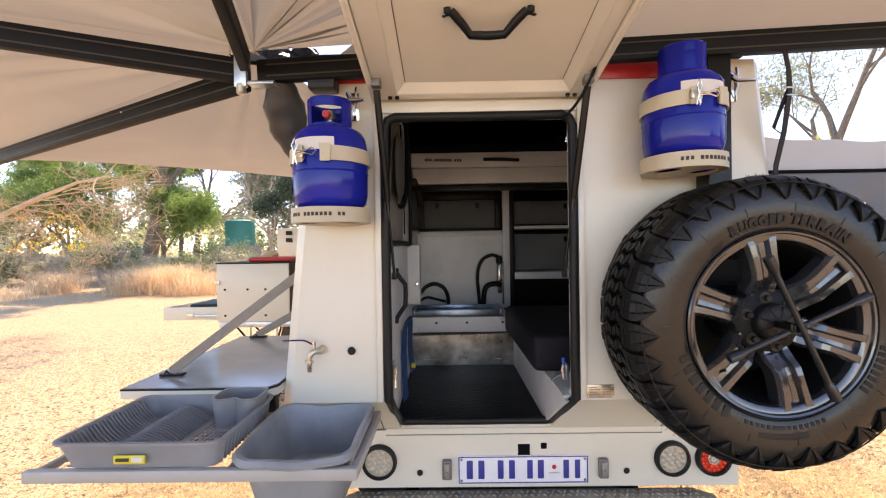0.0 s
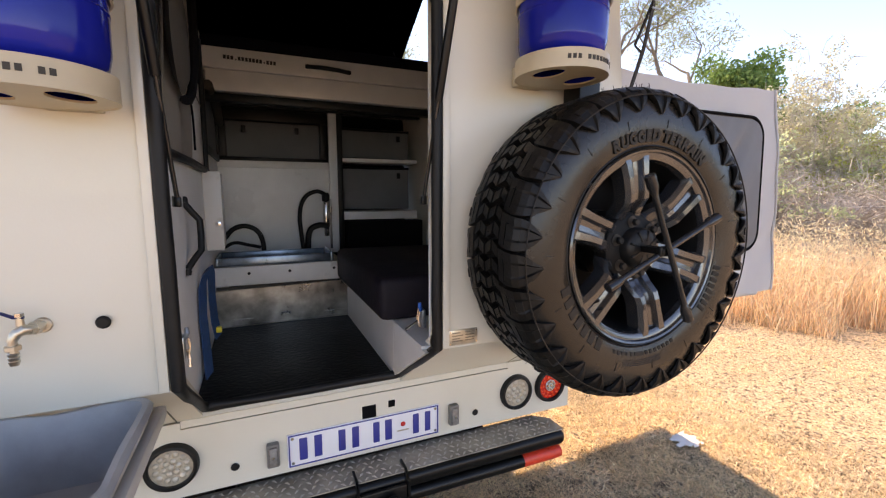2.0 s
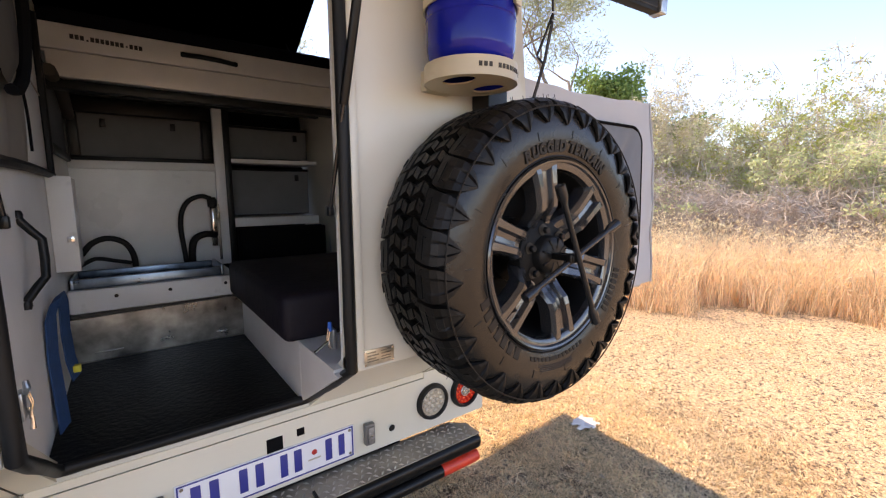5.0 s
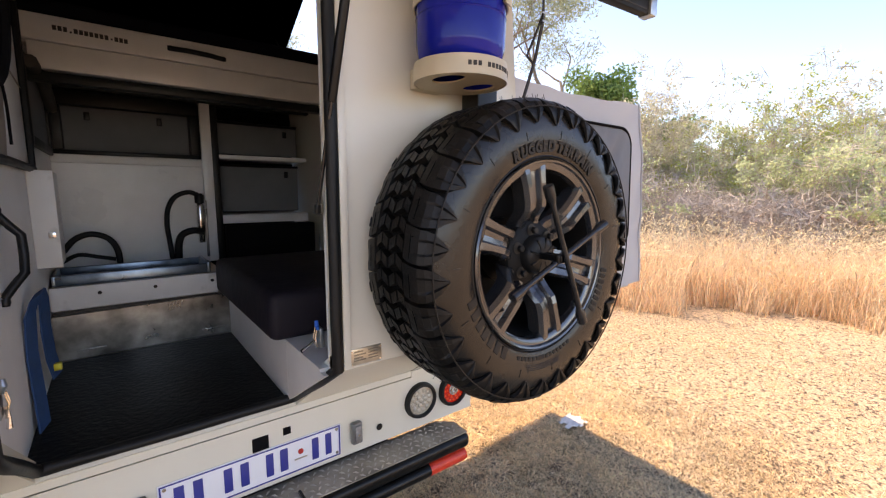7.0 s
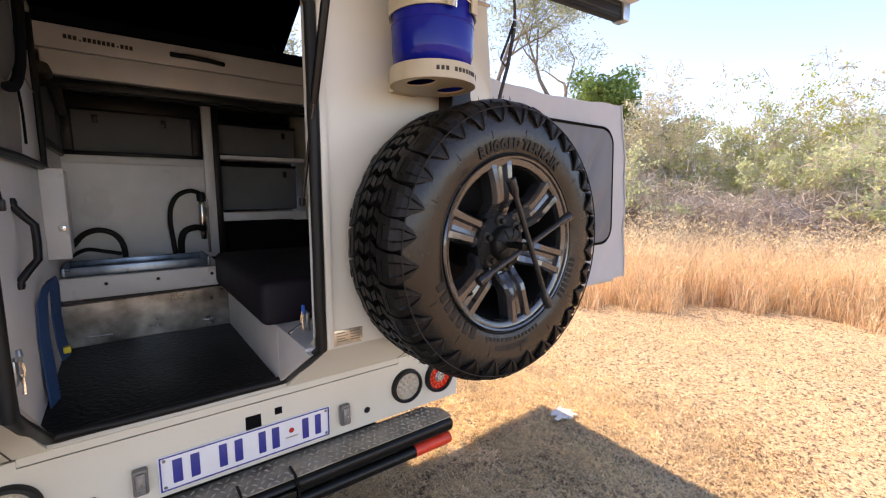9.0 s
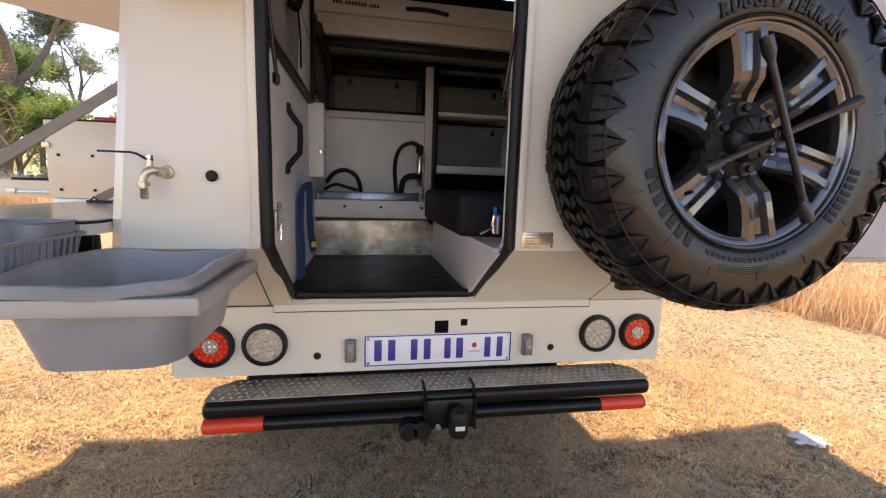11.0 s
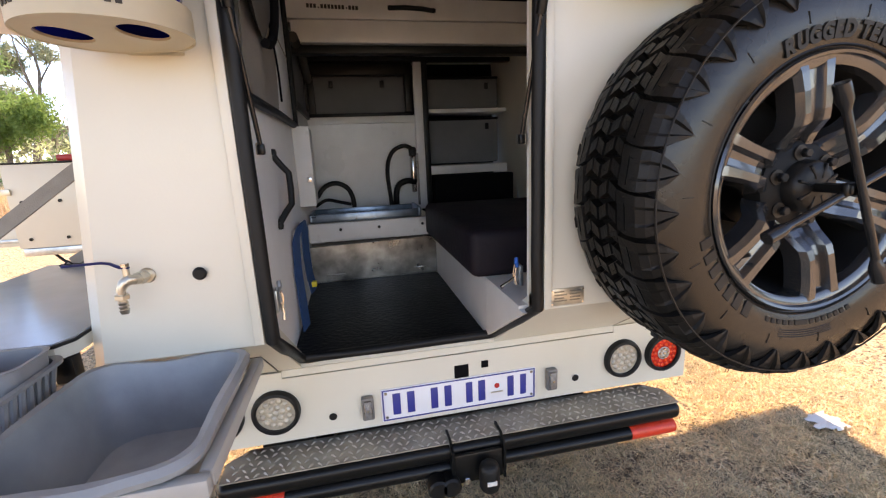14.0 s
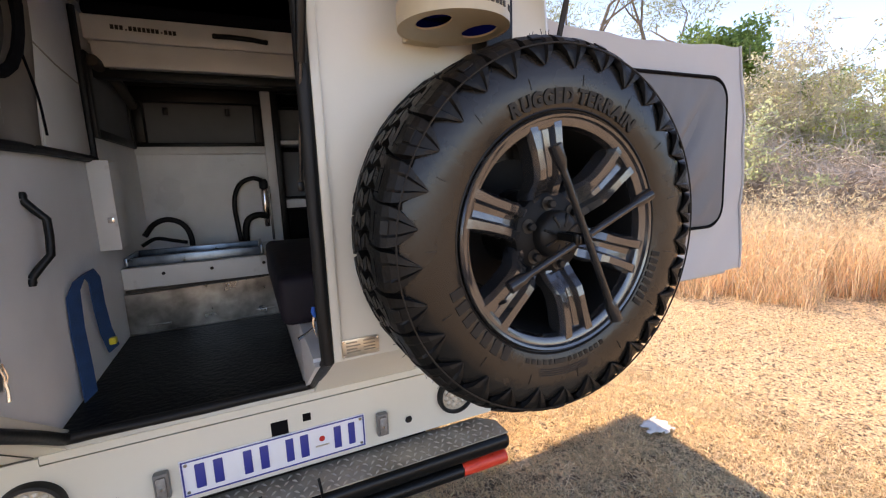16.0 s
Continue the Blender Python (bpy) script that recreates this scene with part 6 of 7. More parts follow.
# black vinyl cover bunched between the arms
bm = bmesh.new()
A, B, C, D4 = Vector((-1.04, -0.30, 2.245)), Vector((-0.93, -0.25, 2.40)), Vector((-0.72, -0.30, 2.30)), Vector((-0.68, -0.34, 2.245))
g = []
for i in range(19):
    u = i / 18
    row = []
    for j in range(13):
        v = j / 12
        p = A.lerp(D4, u).lerp(B.lerp(C, u), v)
        row.append(bm.verts.new((p.x, p.y + 0.030 * math.sin(u * 17 + v * 5) * (0.4 + v) + 0.02 * noise.noise(Vector((u * 5, v * 5, 2))), p.z + 0.02 * math.sin(u * 9) * v)))
    g.append(row)
for i in range(18):
    for j in range(12):
        bm.faces.new((g[i][j], g[i + 1][j], g[i + 1][j + 1], g[i][j + 1]))
bmesh.ops.solidify(bm, geom=bm.faces[:], thickness=0.003)
part("vinyl_cover", bm, BAG, awn, "bunched black vinyl cover behind the joint")
hs = thing("hanging_strap", "black webbing strap with a buckle hanging from the awning arm", "strap")
sp = [(0.735, -0.41, 2.25), (0.732, -0.435, 2.15), (0.73, -0.44, 2.085), (0.745, -0.40, 1.98), (0.76, -0.345, 1.88), (0.763, -0.335, 1.74), (0.76, -0.33, 1.60)]
part("band", strip(bmesh.new(), sp, (0.013, 0.008, 0), 0.003), STRAP_BLACK, hs)
part("band", strip(bmesh.new(), [(0.732, -0.438, 2.10), (0.715, -0.42, 2.03), (0.72, -0.39, 1.99), (0.735, -0.40, 1.97)], (0.010, 0.008, 0), 0.003), STRAP_BLACK, hs)
for z in (2.07, 2.092):
    part("buckle_bar", boxed(0.716, 0.746, -0.450, -0.446, z, z + 0.004, 0.001), ZINC, hs)

# ---- fold-out tent on the far side of the camper ----
tent = thing("side_tent", "white fold-out tent with a grey window flap", "tent")


def tent_x(z):
    return lerp(2.016, 1.876, (z - 1.09) / 0.935)


def tent_y(x, z):
    return -0.12 + 0.008 * math.sin(x * 6 + z * 3) + 0.014 * noise.noise(Vector((x * 3 - z * 2, 0, z * 2))) + 0.009 * noise.noise(Vector((x * 9 - z * 7, 3, z * 3)))


bm = bmesh.new()
nx, nz = 48, 30
G = [[bm.verts.new((lerp(0.78, tent_x(lerp(1.09, 2.03, j / nz)), i / nx), tent_y(lerp(0.78, 1.9, i / nx), lerp(1.09, 2.03, j / nz)), lerp(1.09, 2.03, j / nz) - 0.020 * math.sin(math.pi * i / nx) * (j / nz) + 0.003 * math.sin(i * 0.5) * (j / nz))) for j in range(nz + 1)] for i in range(nx + 1)]
for i in range(nx):
    for j in range(nz):
        bm.faces.new((G[i][j], G[i + 1][j], G[i + 1][j + 1], G[i][j + 1]))
back = [bm.verts.new((v.co.x, 1.44, v.co.z)) for v in G[-1]]
for j in range(nz):
    bm.faces.new((G[-1][j], back[j], back[j + 1], G[-1][j + 1]))
tl = bm.verts.new((0.78, 1.44, 2.03))
bl = bm.verts.new((0.78, 1.44, 1.09))
bm.faces.new([G[i][-1] for i in range(nx + 1)] + [back[-1], tl])
bm.faces.new([G[i][0] for i in range(nx + 1)] + [back[0], bl])
bm.faces.new([back[j] for j in range(nz + 1)] + [tl, bl])
part("tent_body", bm, TENT, tent)
part("corner_piping", tube(bmesh.new(), [(tent_x(z), tent_y(1.9, z) - 0.002, z) for z in [1.09 + 0.094 * k for k in range(11)]], 0.006, 8), TENT, tent)
bm = bmesh.new()
rr = [(x, z) for x, z in rounded_rect(0.80, 1.775, 1.305, 1.895, 0.09, 8)]
ring = [bm.verts.new((x + (0.05 * (1.9 - z) if x > 1.3 else 0), -0.138, z)) for x, z in rr]
nu, nv = 48, 26


def flap_point(i, j):
    """A point of the flap, kept inside its rounded outline."""
    x, z = lerp(0.83, 1.762, i / nu), lerp(1.318, 1.882, j / nv)
    cx, cz = 1.685, (1.805 if z > 1.6 else 1.395)
    dx, dz = x - cx, z - cz
    if dx > 0 and dz * (z - 1.6) > 0 and math.hypot(dx, dz) > 0.077:
        k = 0.077 / math.hypot(dx, dz)
        x, z = cx + dx * k, cz + dz * k
    edge = min(1.0, 4 * i / nu, 4 * (nu - i) / nu, 4 * j / nv, 4 * (nv - j) / nv)
    y = -0.150 + edge * (0.030 * noise.noise(Vector((i * 0.19 - j * 0.16, j * 0.06, 4))) + 0.016 * noise.noise(Vector((i * 0.44 - j * 0.31, j * 0.09, 9))))
    return (x + (0.05 * (1.9 - z) if x > 1.3 else 0.05 * (1.9 - z) * max(0.0, (x - 1.1) / 0.2)), y, z)


sheet = [[bm.verts.new(flap_point(i, j)) for j in range(nv + 1)] for i in range(nu + 1)]
for i in range(nu):
    for j in range(nv):
        bm.faces.new((sheet[i][j], sheet[i + 1][j], sheet[i + 1][j + 1], sheet[i][j + 1]))
bm.faces.new(ring)
flap = part("window_flap", bm, TENT_GREY, tent, "dark grey window flap with black piping")
part("piping", tube(bmesh.new(), [(x + (0.05 * (1.9 - z) if x > 1.3 else 0), -0.143, z) for x, z in rr], 0.0065, 8, closed=True), LINER, flap)
part("tent_floor", boxed(0.80, 1.97, -0.08, 1.34, 1.060, 1.088, 0.012, 3), TENT, tent)

# ---- folding camp chair ----
chair = thing("camp_chair", "black folding camp chair with a pale blue seat", "chair", at=(-2.25, 2.55, 0))
for y in (0.0, 0.50):
    part("base_frame", tube(bmesh.new(), [(-0.22, y + 0.02, 0.30), (-0.20, y, 0.10), (-0.19, y, 0.012), (0.20, y, 0.012), (0.21, y, 0.10)], 0.011, 8), BLACK, chair)
for y0, y1 in ((0.0, 0.50), (0.50, 0.0)):
    for x in (-0.20, 0.20):
        part("cross_leg", tube(bmesh.new(), [(x, y0, 0.02), (x, y1, 0.44)], 0.011, 8), BLACK, chair)
for y in (0.0, 0.50):
    part("upright", tube(bmesh.new(), [(0.20, y, 0.40), (0.22, y, 0.66), (0.30, y, 0.90)], 0.011, 8), BLACK, chair)
    part("arm_rest", boxed(-0.22, 0.24, y - 0.025, y + 0.025, 0.63, 0.655, 0.008), RAIL_GREY, chair)
    part("front_post", tube(bmesh.new(), [(-0.20, y, 0.42), (-0.20, y, 0.63)], 0.011, 8), BLACK, chair)
part("seat", boxed(-0.21, 0.21, 0.01, 0.49, 0.435, 0.45, 0.006), FABRIC_BLUE, chair)
bm = bmesh.new()
prism(bm, [(0.235, 0.02, 0.62), (0.235, 0.48, 0.62), (0.305, 0.48, 0.90), (0.305, 0.02, 0.90)], (0.012, 0, 0))
part("backrest", bm, FABRIC_BLACK, chair)
part("side_pocket", boxed(-0.20, 0.02, -0.035, -0.015, 0.40, 0.60, 0.006), FABRIC_BLACK, chair)
ct = thing("camp_table", "white folding camp table with bottles on it", "table", at=(-2.36, 3.62, 0))
part("table_top", boxed(-0.34, 0.34, -0.60, 0.60, 0.895, 0.930, 0.004), PAINT, ct)
part("top_rim", boxed(-0.33, 0.33, -0.59, 0.59, 0.880, 0.8945, 0.003), RAIL_GREY, ct)
for x in (-0.28, 0.28):
    for y in (-0.3, 0.5):
        part("leg", tube(bmesh.new(), [(x, y, 0.0), (x * 0.96, y * 0.98, 0.880)], 0.012, 10), RAIL_GREY, ct)
bottle_glass = mat("clear_bottle", (0.75, 0.82, 0.86), 0.08, vary=0.03)
for x, y, h, r in ((-2.42, 3.35, 0.22, 0.04), (-2.32, 3.42, 0.27, 0.045), (-2.54, 3.30, 0.17, 0.03)):
    wbt = thing("drinks_bottle", "clear drinks bottle on the camp table", "bottle", at=(x, y, 0.931))
    part("bottle", lathe(bmesh.new(), [(0, 0), (r, 0), (r, h * 0.62), (r * 0.4, h * 0.85), (r * 0.4, h * 0.94), (0, h * 0.94)], 16), bottle_glass, wbt)
    part("cap", disc(bmesh.new(), (0, 0, h * 0.94), r * 0.45, h * 0.06, "z", 12), BLUE_GRIP, wbt)
copy_thing(chair, pose(-2.45, 5.2, 0, 0, 0, 200))

# ---- plants ----
rng = np.random.default_rng(7)


def blades(name, xy, h0, h1, width, lean, material, label, category, seed=1, scale=1.0):
    """Thin two-segment blades of grass at the points, joined into one mesh."""
    r = np.random.default_rng(seed)
    n = len(xy)
    z0 = np.array([ground_height(a, b) if -12 < a < 18 and -8 < b < 22 else 0.0 for a, b in xy])
    a = r.uniform(0, 2 * np.pi, n)
    h = r.uniform(h0, h1, n) * scale
    if h1 > 0.3:
        h = h * np.array([0.85 + 0.5 * noise.noise(Vector((p[0] * 0.9, p[1] * 0.9, 7))) for p in xy])
    w = width * r.uniform(0.6, 1.4, n)
    b = r.uniform(0, 2 * np.pi, n)
    ln = lean * h * r.uniform(0.2, 1.3, n)
    side = np.stack([np.cos(a), np.sin(a), np.zeros(n)], 1)
    d = np.stack([np.cos(b), np.sin(b), np.zeros(n)], 1)
    base = np.column_stack([xy, z0 - 0.004])
    up = np.array([0, 0, 1.0])
    midp = base + d * (ln * 0.35)[:, None] + up * (h * 0.6)[:, None]
    curl = np.stack([-np.sin(b), np.cos(b), np.zeros(n)], 1) * (ln * r.uniform(-0.7, 0.7, n))[:, None] * (1.0 if h1 < 0.3 else 0.2)
    tip = base + d * ln[:, None] + curl + up * (h * np.sqrt(np.maximum(0.1, 1 - (lean * 0.6) ** 2)))[:, None]
    ww = w[:, None]
    v = np.stack([base - side * ww, base + side * ww, midp + side * ww * 0.8, midp - side * ww * 0.8, tip], 1).reshape(-1, 3)
    if h1 < 0.3:
        v = np.stack([base - side * ww * 0.5, midp + side * ww, tip, midp - side * ww], 1).reshape(-1, 3)
        i = np.arange(n)[:, None] * 4
        f = np.concatenate([i + [0, 1, 3], i + [3, 1, 2]], 0)
    else:
        i = np.arange(n)[:, None] * 5
        f = np.concatenate([i + [0, 1, 2], i + [0, 2, 3], i + [3, 2, 4]], 0)
    me = raw(name, v, f, material)
    return tagged(new(name, me), label, category, kind="stuff")


def scatter(n, x0, x1, y0, y1, seed):
    r = np.random.default_rng(seed)
    soft = 0.09 * (y1 - y0)  # the edge of the strewn area fades out
    return np.column_stack([r.uniform(x0, x1, n), r.uniform(y0, y1, n)]) + r.normal(0, soft, (n, 2))


# short dead grass: denser near the walk, thin where the soil shows
near = np.concatenate([scatter(215000, -2.4, 2.6, -0.7, 1.5, 2), scatter(70000, -4.0, 5.0, -1.2, 4.0, 12), scatter(60000, -8.0, 8.0, -2.5, 9.0, 3), scatter(40000, -16, 4, 4.0, 17, 4)])
keep = np.array([noise.noise(Vector((x * 1.1, y * 1.1, 0))) * 0.7 + noise.noise(Vector((x * 4.3, y * 4.3, 2))) * 0.7 + noise.noise(Vector((x * 13, y * 13, 4))) * 0.6 > -0.34 for x, y in near])
blades("dry_grass", near[keep], 0.012, 0.044, 0.0023, 1.9, STRAW, "short sun-bleached dry grass", "grass", 5)

# brown dead blades; their dark colour also stands in for shade between the straw
DEAD_AND_GAPS = leaf_mat("dead_grass_and_gap_shade", (0.17, 0.12, 0.08), (0.10, 0.075, 0.05), 0.5, 0.1, 2.0)
dark = np.concatenate([scatter(70000, -2.4, 2.8, -0.8, 1.6, 41), scatter(60000, -6.0, 7.0, -1.5, 7.0, 42)])
thin = np.array([noise.noise(Vector((x * 0.8 + 7, y * 0.8, 5))) * 0.8 + noise.noise(Vector((x * 5.3, y * 5.3, 6))) * 0.8 > -0.05 for x, y in dark])
blades("dead_grass", dark[thin], 0.010, 0.034, 0.0026, 2.0, DEAD_AND_GAPS, "dead brown blades and litter, also standing in for shaded gaps in the short grass", "grass", 43)

# tufts with longer blades, fanned out
r = np.random.default_rng(31)
tc = np.concatenate([scatter(3600, -2.6, 2.8, -0.7, 1.8, 32), scatter(4600, -6.0, 7.0, -1.5, 6.5, 33)])
tuft = np.repeat(tc, 12, 0) + r.normal(0, 0.016, (len(tc) * 12, 2))
blades("grass_tufts", tuft, 0.02, 0.062, 0.0022, 1.5, STRAW, "tufts of short dry grass", "grass", 34)

# tall dry grass beyond the clearing
E0, E1 = np.array([1.9, 5.7]), np.array([9.6, -4.1])
along = (E1 - E0) / np.linalg.norm(E1 - E0)
away = np.array([-along[1], along[0]])
if away[0] < 0:
    away = -away
r = np.random.default_rng(11)
NT = 46000
s = r.uniform(0, np.linalg.norm(E1 - E0), NT)
dep = np.abs(r.normal(0.5, 0.9, NT)) * 1.5 + 0.22 * np.sin(s * 2.1) + 0.16 * np.sin(s * 5.3) + 0.1 * np.sin(s * 11.7)
xy = E0 + along * s[:, None] + away * dep[:, None]
clump = np.floor(xy * 3.2)
xy = xy + 0.12 * np.sin(clump[:, ::-1] * 12.9898) + r.normal(0, 0.05, xy.shape)
blades("tall_grass", xy, 0.40, 1.15, 0.0044, 0.55, TALL_STRAW, "tall dry orange grass at the clearing's edge", "grass", 6, np.clip(0.35 + 0.55 * (dep + r.normal(0, 0.3, NT)), 0.2, 1.0))
heads = xy[::3]
hz = np.array([0.75 + 0.42 * noise.noise(Vector((p[0] * 0.9, p[1] * 0.9, 7))) for p in heads]) + r.uniform(-0.55, 0.30, len(heads))
HEADS = np.column_stack([heads + r.normal(0, 0.06, heads.shape), hz])
xy2 = np.concatenate([np.column_stack([rng.normal(cx, sx, n), rng.normal(cy, sy, n)]) for cx, cy, sx, sy, n in ((-12.6, 15.0, 0.5, 0.4, 1500), (-9.8, 14.2, 0.6, 0.4, 2400), (-7.4, 14.0, 0.45, 0.4, 2600), (-8.6, 15.2, 0.4, 0.3, 1200), (-12.4, 14.6, 0.3, 0.3, 700), (-5.2, 15.5, 0.7, 0.5, 1800), (-3.0, 16.0, 0.9, 0.5, 1800), (-10.2, 16.5, 0.7, 0.4, 1400), (-16.5, 13.0, 0.8, 0.5, 900), (0.5, 16.5, 1.2, 0.5, 1800), (3.5, 13.5, 1.0, 0.5, 2000))])
xy3 = np.concatenate([np.column_stack([rng.normal(cx, sx, n), rng.normal(cy, sy, n)]) for cx, cy, sx, sy, n in ((-11.7, 14.6, 0.40, 0.35, 3600), (-12.6, 15.2, 0.3, 0.3, 1500), (-10.6, 14.9, 0.35, 0.3, 1800), (-16.0, 15.2, 0.35, 0.35, 2200))])
blades("tall_tussocks", xy3, 0.6, 1.55, 0.0042, 0.75, TALL_STRAW, "fluffy orange tussocks of dry grass", "grass", 9)
blades("grass_tussocks", xy2, 0.25, 1.25, 0.0042, 1.1, TALL_STRAW, "clumps of tall dry grass", "grass", 8)


def limb_set(bm, base, direction, length, radius, depth, rnd, tips, spread=0.6, kids=(2, 3), sides=6, droop=0.0):
    """Grows a tapered limb with side limbs; gathers the tips."""
    p = Vector(base)
    d = Vector(direction).normalized()
    pts, rs = [p.copy()], [radius]
    steps = 4 if depth > 1 else 3
    for i in range(steps):
        d = (d + Vector((rnd.uniform(-1, 1), rnd.uniform(-1, 1), rnd.uniform(-0.6, 0.8) - droop)) * 0.16).normalized()
        p = p + d * length / steps
        pts.append(p.copy())
        rs.append(lerp(radius, radius * 0.55, (i + 1) / steps))
    tube(bm, pts, rs, sides if depth > 1 else 3, cap=False)
    if depth <= 1:
        tips.append(pts[-1])
        tips.append(pts[2])
    if depth == 0:
        return
    for k in range(rnd.randint(*kids)):
        a = rnd.uniform(0, 2 * math.pi)
        u, v = ring_frame(p, d)
        nd = (d + (u * math.cos(a) + v * math.sin(a)) * spread * rnd.uniform(0.6, 1.3)).normalized()
        at = pts[-1] if k == 0 else pts[rnd.randint(2, len(pts) - 1)]
        limb_set(bm, at, nd, length * rnd.uniform(0.55, 0.8), rs[-1] * 0.8, depth - 1, rnd, tips, spread, kids, sides, droop)


def leaf_cloud(centres, per, radius, size, material, seed, flatten=0.7, long=1.0, wide=0.45, name="crown"):
    """Many small leaves round the given centres."""
    r = np.random.default_rng(seed)
    c = np.repeat(np.array([tuple(v) for v in centres]), per, 0)
    n = len(c)
    off = r.normal(0, 1, (n, 3))
    off /= np.linalg.norm(off, axis=1)[:, None]
    off *= (radius * r.uniform(0.15, 1.0, n) ** 0.6)[:, None]
    off[:, 2] *= flatten
    p = c + off
    a = r.normal(0, 1, (n, 3))
    a /= np.linalg.norm(a, axis=1)[:, None]
    b = np.cross(a, r.normal(0, 1, (n, 3)))
    b /= np.linalg.norm(b, axis=1)[:, None]
    s = (size * r.uniform(0.6, 1.4, n))[:, None]
    v = np.stack([p - a * s * long, p + b * s * wide, p + a * s * long, p - b * s * wide], 1).reshape(-1, 3)
    i = np.arange(n)[:, None] * 4
    return raw(name, v, i + [0, 1, 2, 3], material)


SEED = leaf_mat("pale_seed_heads", (0.80, 0.64, 0.45), (0.74, 0.56, 0.38), 0.5, 0.5, 0.8)
tagged(new("seed_heads", leaf_cloud(HEADS, 4, 0.08, 0.013, SEED, 61, 1.6, 2.4, 0.30, "seed_heads")), "pale feathery seed heads over the tall grass", "grass", kind="stuff")


def tree(name, at, height, seed, leaf, label, per=60, radius=0.6, size=0.09, depth=3, spread=0.65, trunk=0.16, droop=0.0, split=0.35, kids=(2, 3), long=1.0, bark=BARK, flatten=0.7):
    rnd = random.Random(seed)
    t = thing(name, label, "bush" if "bush" in name or "brush" in name else "tree", at=at)
    bm = bmesh.new()
    tips = []
    p = Vector((0, 0, -0.05))
    limb_set(bm, p, (rnd.uniform(-0.1, 0.1), rnd.uniform(-0.1, 0.1), 1), height * split, trunk, depth, rnd, tips, spread, kids, 7, droop)
    top = max(v.z for v in tips)
    k = height / top
    for v in bm.verts:
        v.co *= k if v.co.z > 0 else 1
    part("trunk", bm, bark, t)
    if leaf:
        ob = new("crown", leaf_cloud([v * k for v in tips], per, radius, size, leaf, seed, flatten, long))
        ob.parent = t
    return t


def bush(name, at, height, wide, seed, leaf, label, stems=9, per=26, size=0.05, radius=0.45, twigs=5):
    rnd = random.Random(seed)
    t = thing(name, label, "bush", at=at)
    bm = bmesh.new()
    tips = []
    for k in range(stems):
        a = rnd.uniform(0, 2 * math.pi)
        o = Vector((math.cos(a), math.sin(a), 0)) * wide * 0.4 * rnd.random()
        limb_set(bm, o - Vector((0, 0, 0.05)), (math.cos(a) * rnd.uniform(0.1, 0.7), math.sin(a) * rnd.uniform(0.1, 0.7), 1), height * rnd.uniform(0.26, 0.42), 0.045, 3, rnd, tips, 0.8, (2, 3), 5)
    part("stem", bm, TWIG, t)
    if leaf:
        ob = new("foliage", leaf_cloud(tips, per, radius, size, leaf, seed))
        ob.parent = t
    ob = new("twig_spray", leaf_cloud(tips, twigs, radius * 1.5, 0.20, TWIG, seed + 5, 0.9, 1.0, 0.034, "twigs"))
    ob.parent = t
    return t


# thicket behind the tall grass
rnd = random.Random(3)
span = E1 - E0
for k in range(17):
    f = -0.25 + 1.35 * k / 16
    for row in (0, 1):
        p = E0 + span * (f + rnd.uniform(-0.02, 0.02)) + away * (4.6 + row * 3.4 + rnd.uniform(-0.5, 0.6))
        h = rnd.uniform(2.3, 3.5) if row == 0 else rnd.uniform(3.7, 5.4)
        leaf = (LEAF_SAGE, LEAF_SAGE, LEAF_DRY, LEAF_SAGE, LEAF_LIME, LEAF_SAGE)[rnd.randint(0, 5)]
        bare = row == 0 and k % 5 != 2
        if bare:
            h = rnd.uniform(1.7, 2.6)
            bush("thorn_bush", (float(p[0]), float(p[1]), 0), h, 2.4, 100 + k * 2 + row, None, "bare grey-brown tangle of thorn twigs", 16, 0, 0, 0.26, 6)
            continue
        bush("thorn_bush", (float(p[0]), float(p[1]), 0), h, 2.2, 100 + k * 2 + row, leaf, "dense half-bare thorn bush with sage leaves" if leaf == LEAF_SAGE else ("half-bare brown thorn bush" if leaf == LEAF_DRY else "thorn bush with fresh green leaves"), 15, 17, 0.040 if leaf != LEAF_GREEN else 0.050, 0.17, 3)

# trees over the thicket and behind the camper
for x, y, h, sd in ((27.5, 20.0, 17.5, 21), (24.0, 23.5, 18.5, 22), (9.0, 36.0, 15.0, 23)):
    tree("gum_tree", (x, y, 0), h, sd, LEAF_EUC, "tall eucalyptus with pale limbs and airy foliage", 52, 1.5, 0.085, 4, 0.6, 0.34, 0.02, 0.30, (2, 3), 2.2)
tree("broadleaf_tree", (27.0, 17.0, 0), 10.2, 24, LEAF_GREEN, "round bright green broadleaf tree", 330, 1.25, 0.14, 3, 1.2, 0.28, 0, 0.42, (3, 4))
tree("broadleaf_tree", (28.5, 2.2, 0), 6.6, 25, LEAF_GREEN, "round bright green broadleaf tree", 110, 0.95, 0.13, 4, 0.75, 0.26, 0, 0.28, (2, 3))
for x, y, h, sd, lf in ((-22.0, 23, 7.4, 31, LEAF_GREEN), (-15.3, 22.5, 7.0, 32, LEAF_GREEN), (-26.0, 24, 7.5, 33, LEAF_DARK), (-9.9, 23.5, 6.0, 34, LEAF_CONIFER), (-30.5, 27, 8.0, 35, LEAF_DARK), (-6.5, 25, 5.4, 36, LEAF_DARK), (-18.6, 25.5, 7.6, 37, LEAF_DARK), (-2.5, 26, 5.6, 38, LEAF_GREEN)):
    tree("shrub_tree", (x, y, 0), h, sd, lf, "airy green shrubby tree", 72, 0.66, 0.070, 4, 0.6, 0.11, 0, 0.26, (2, 4), 1.5, flatten=1.0)
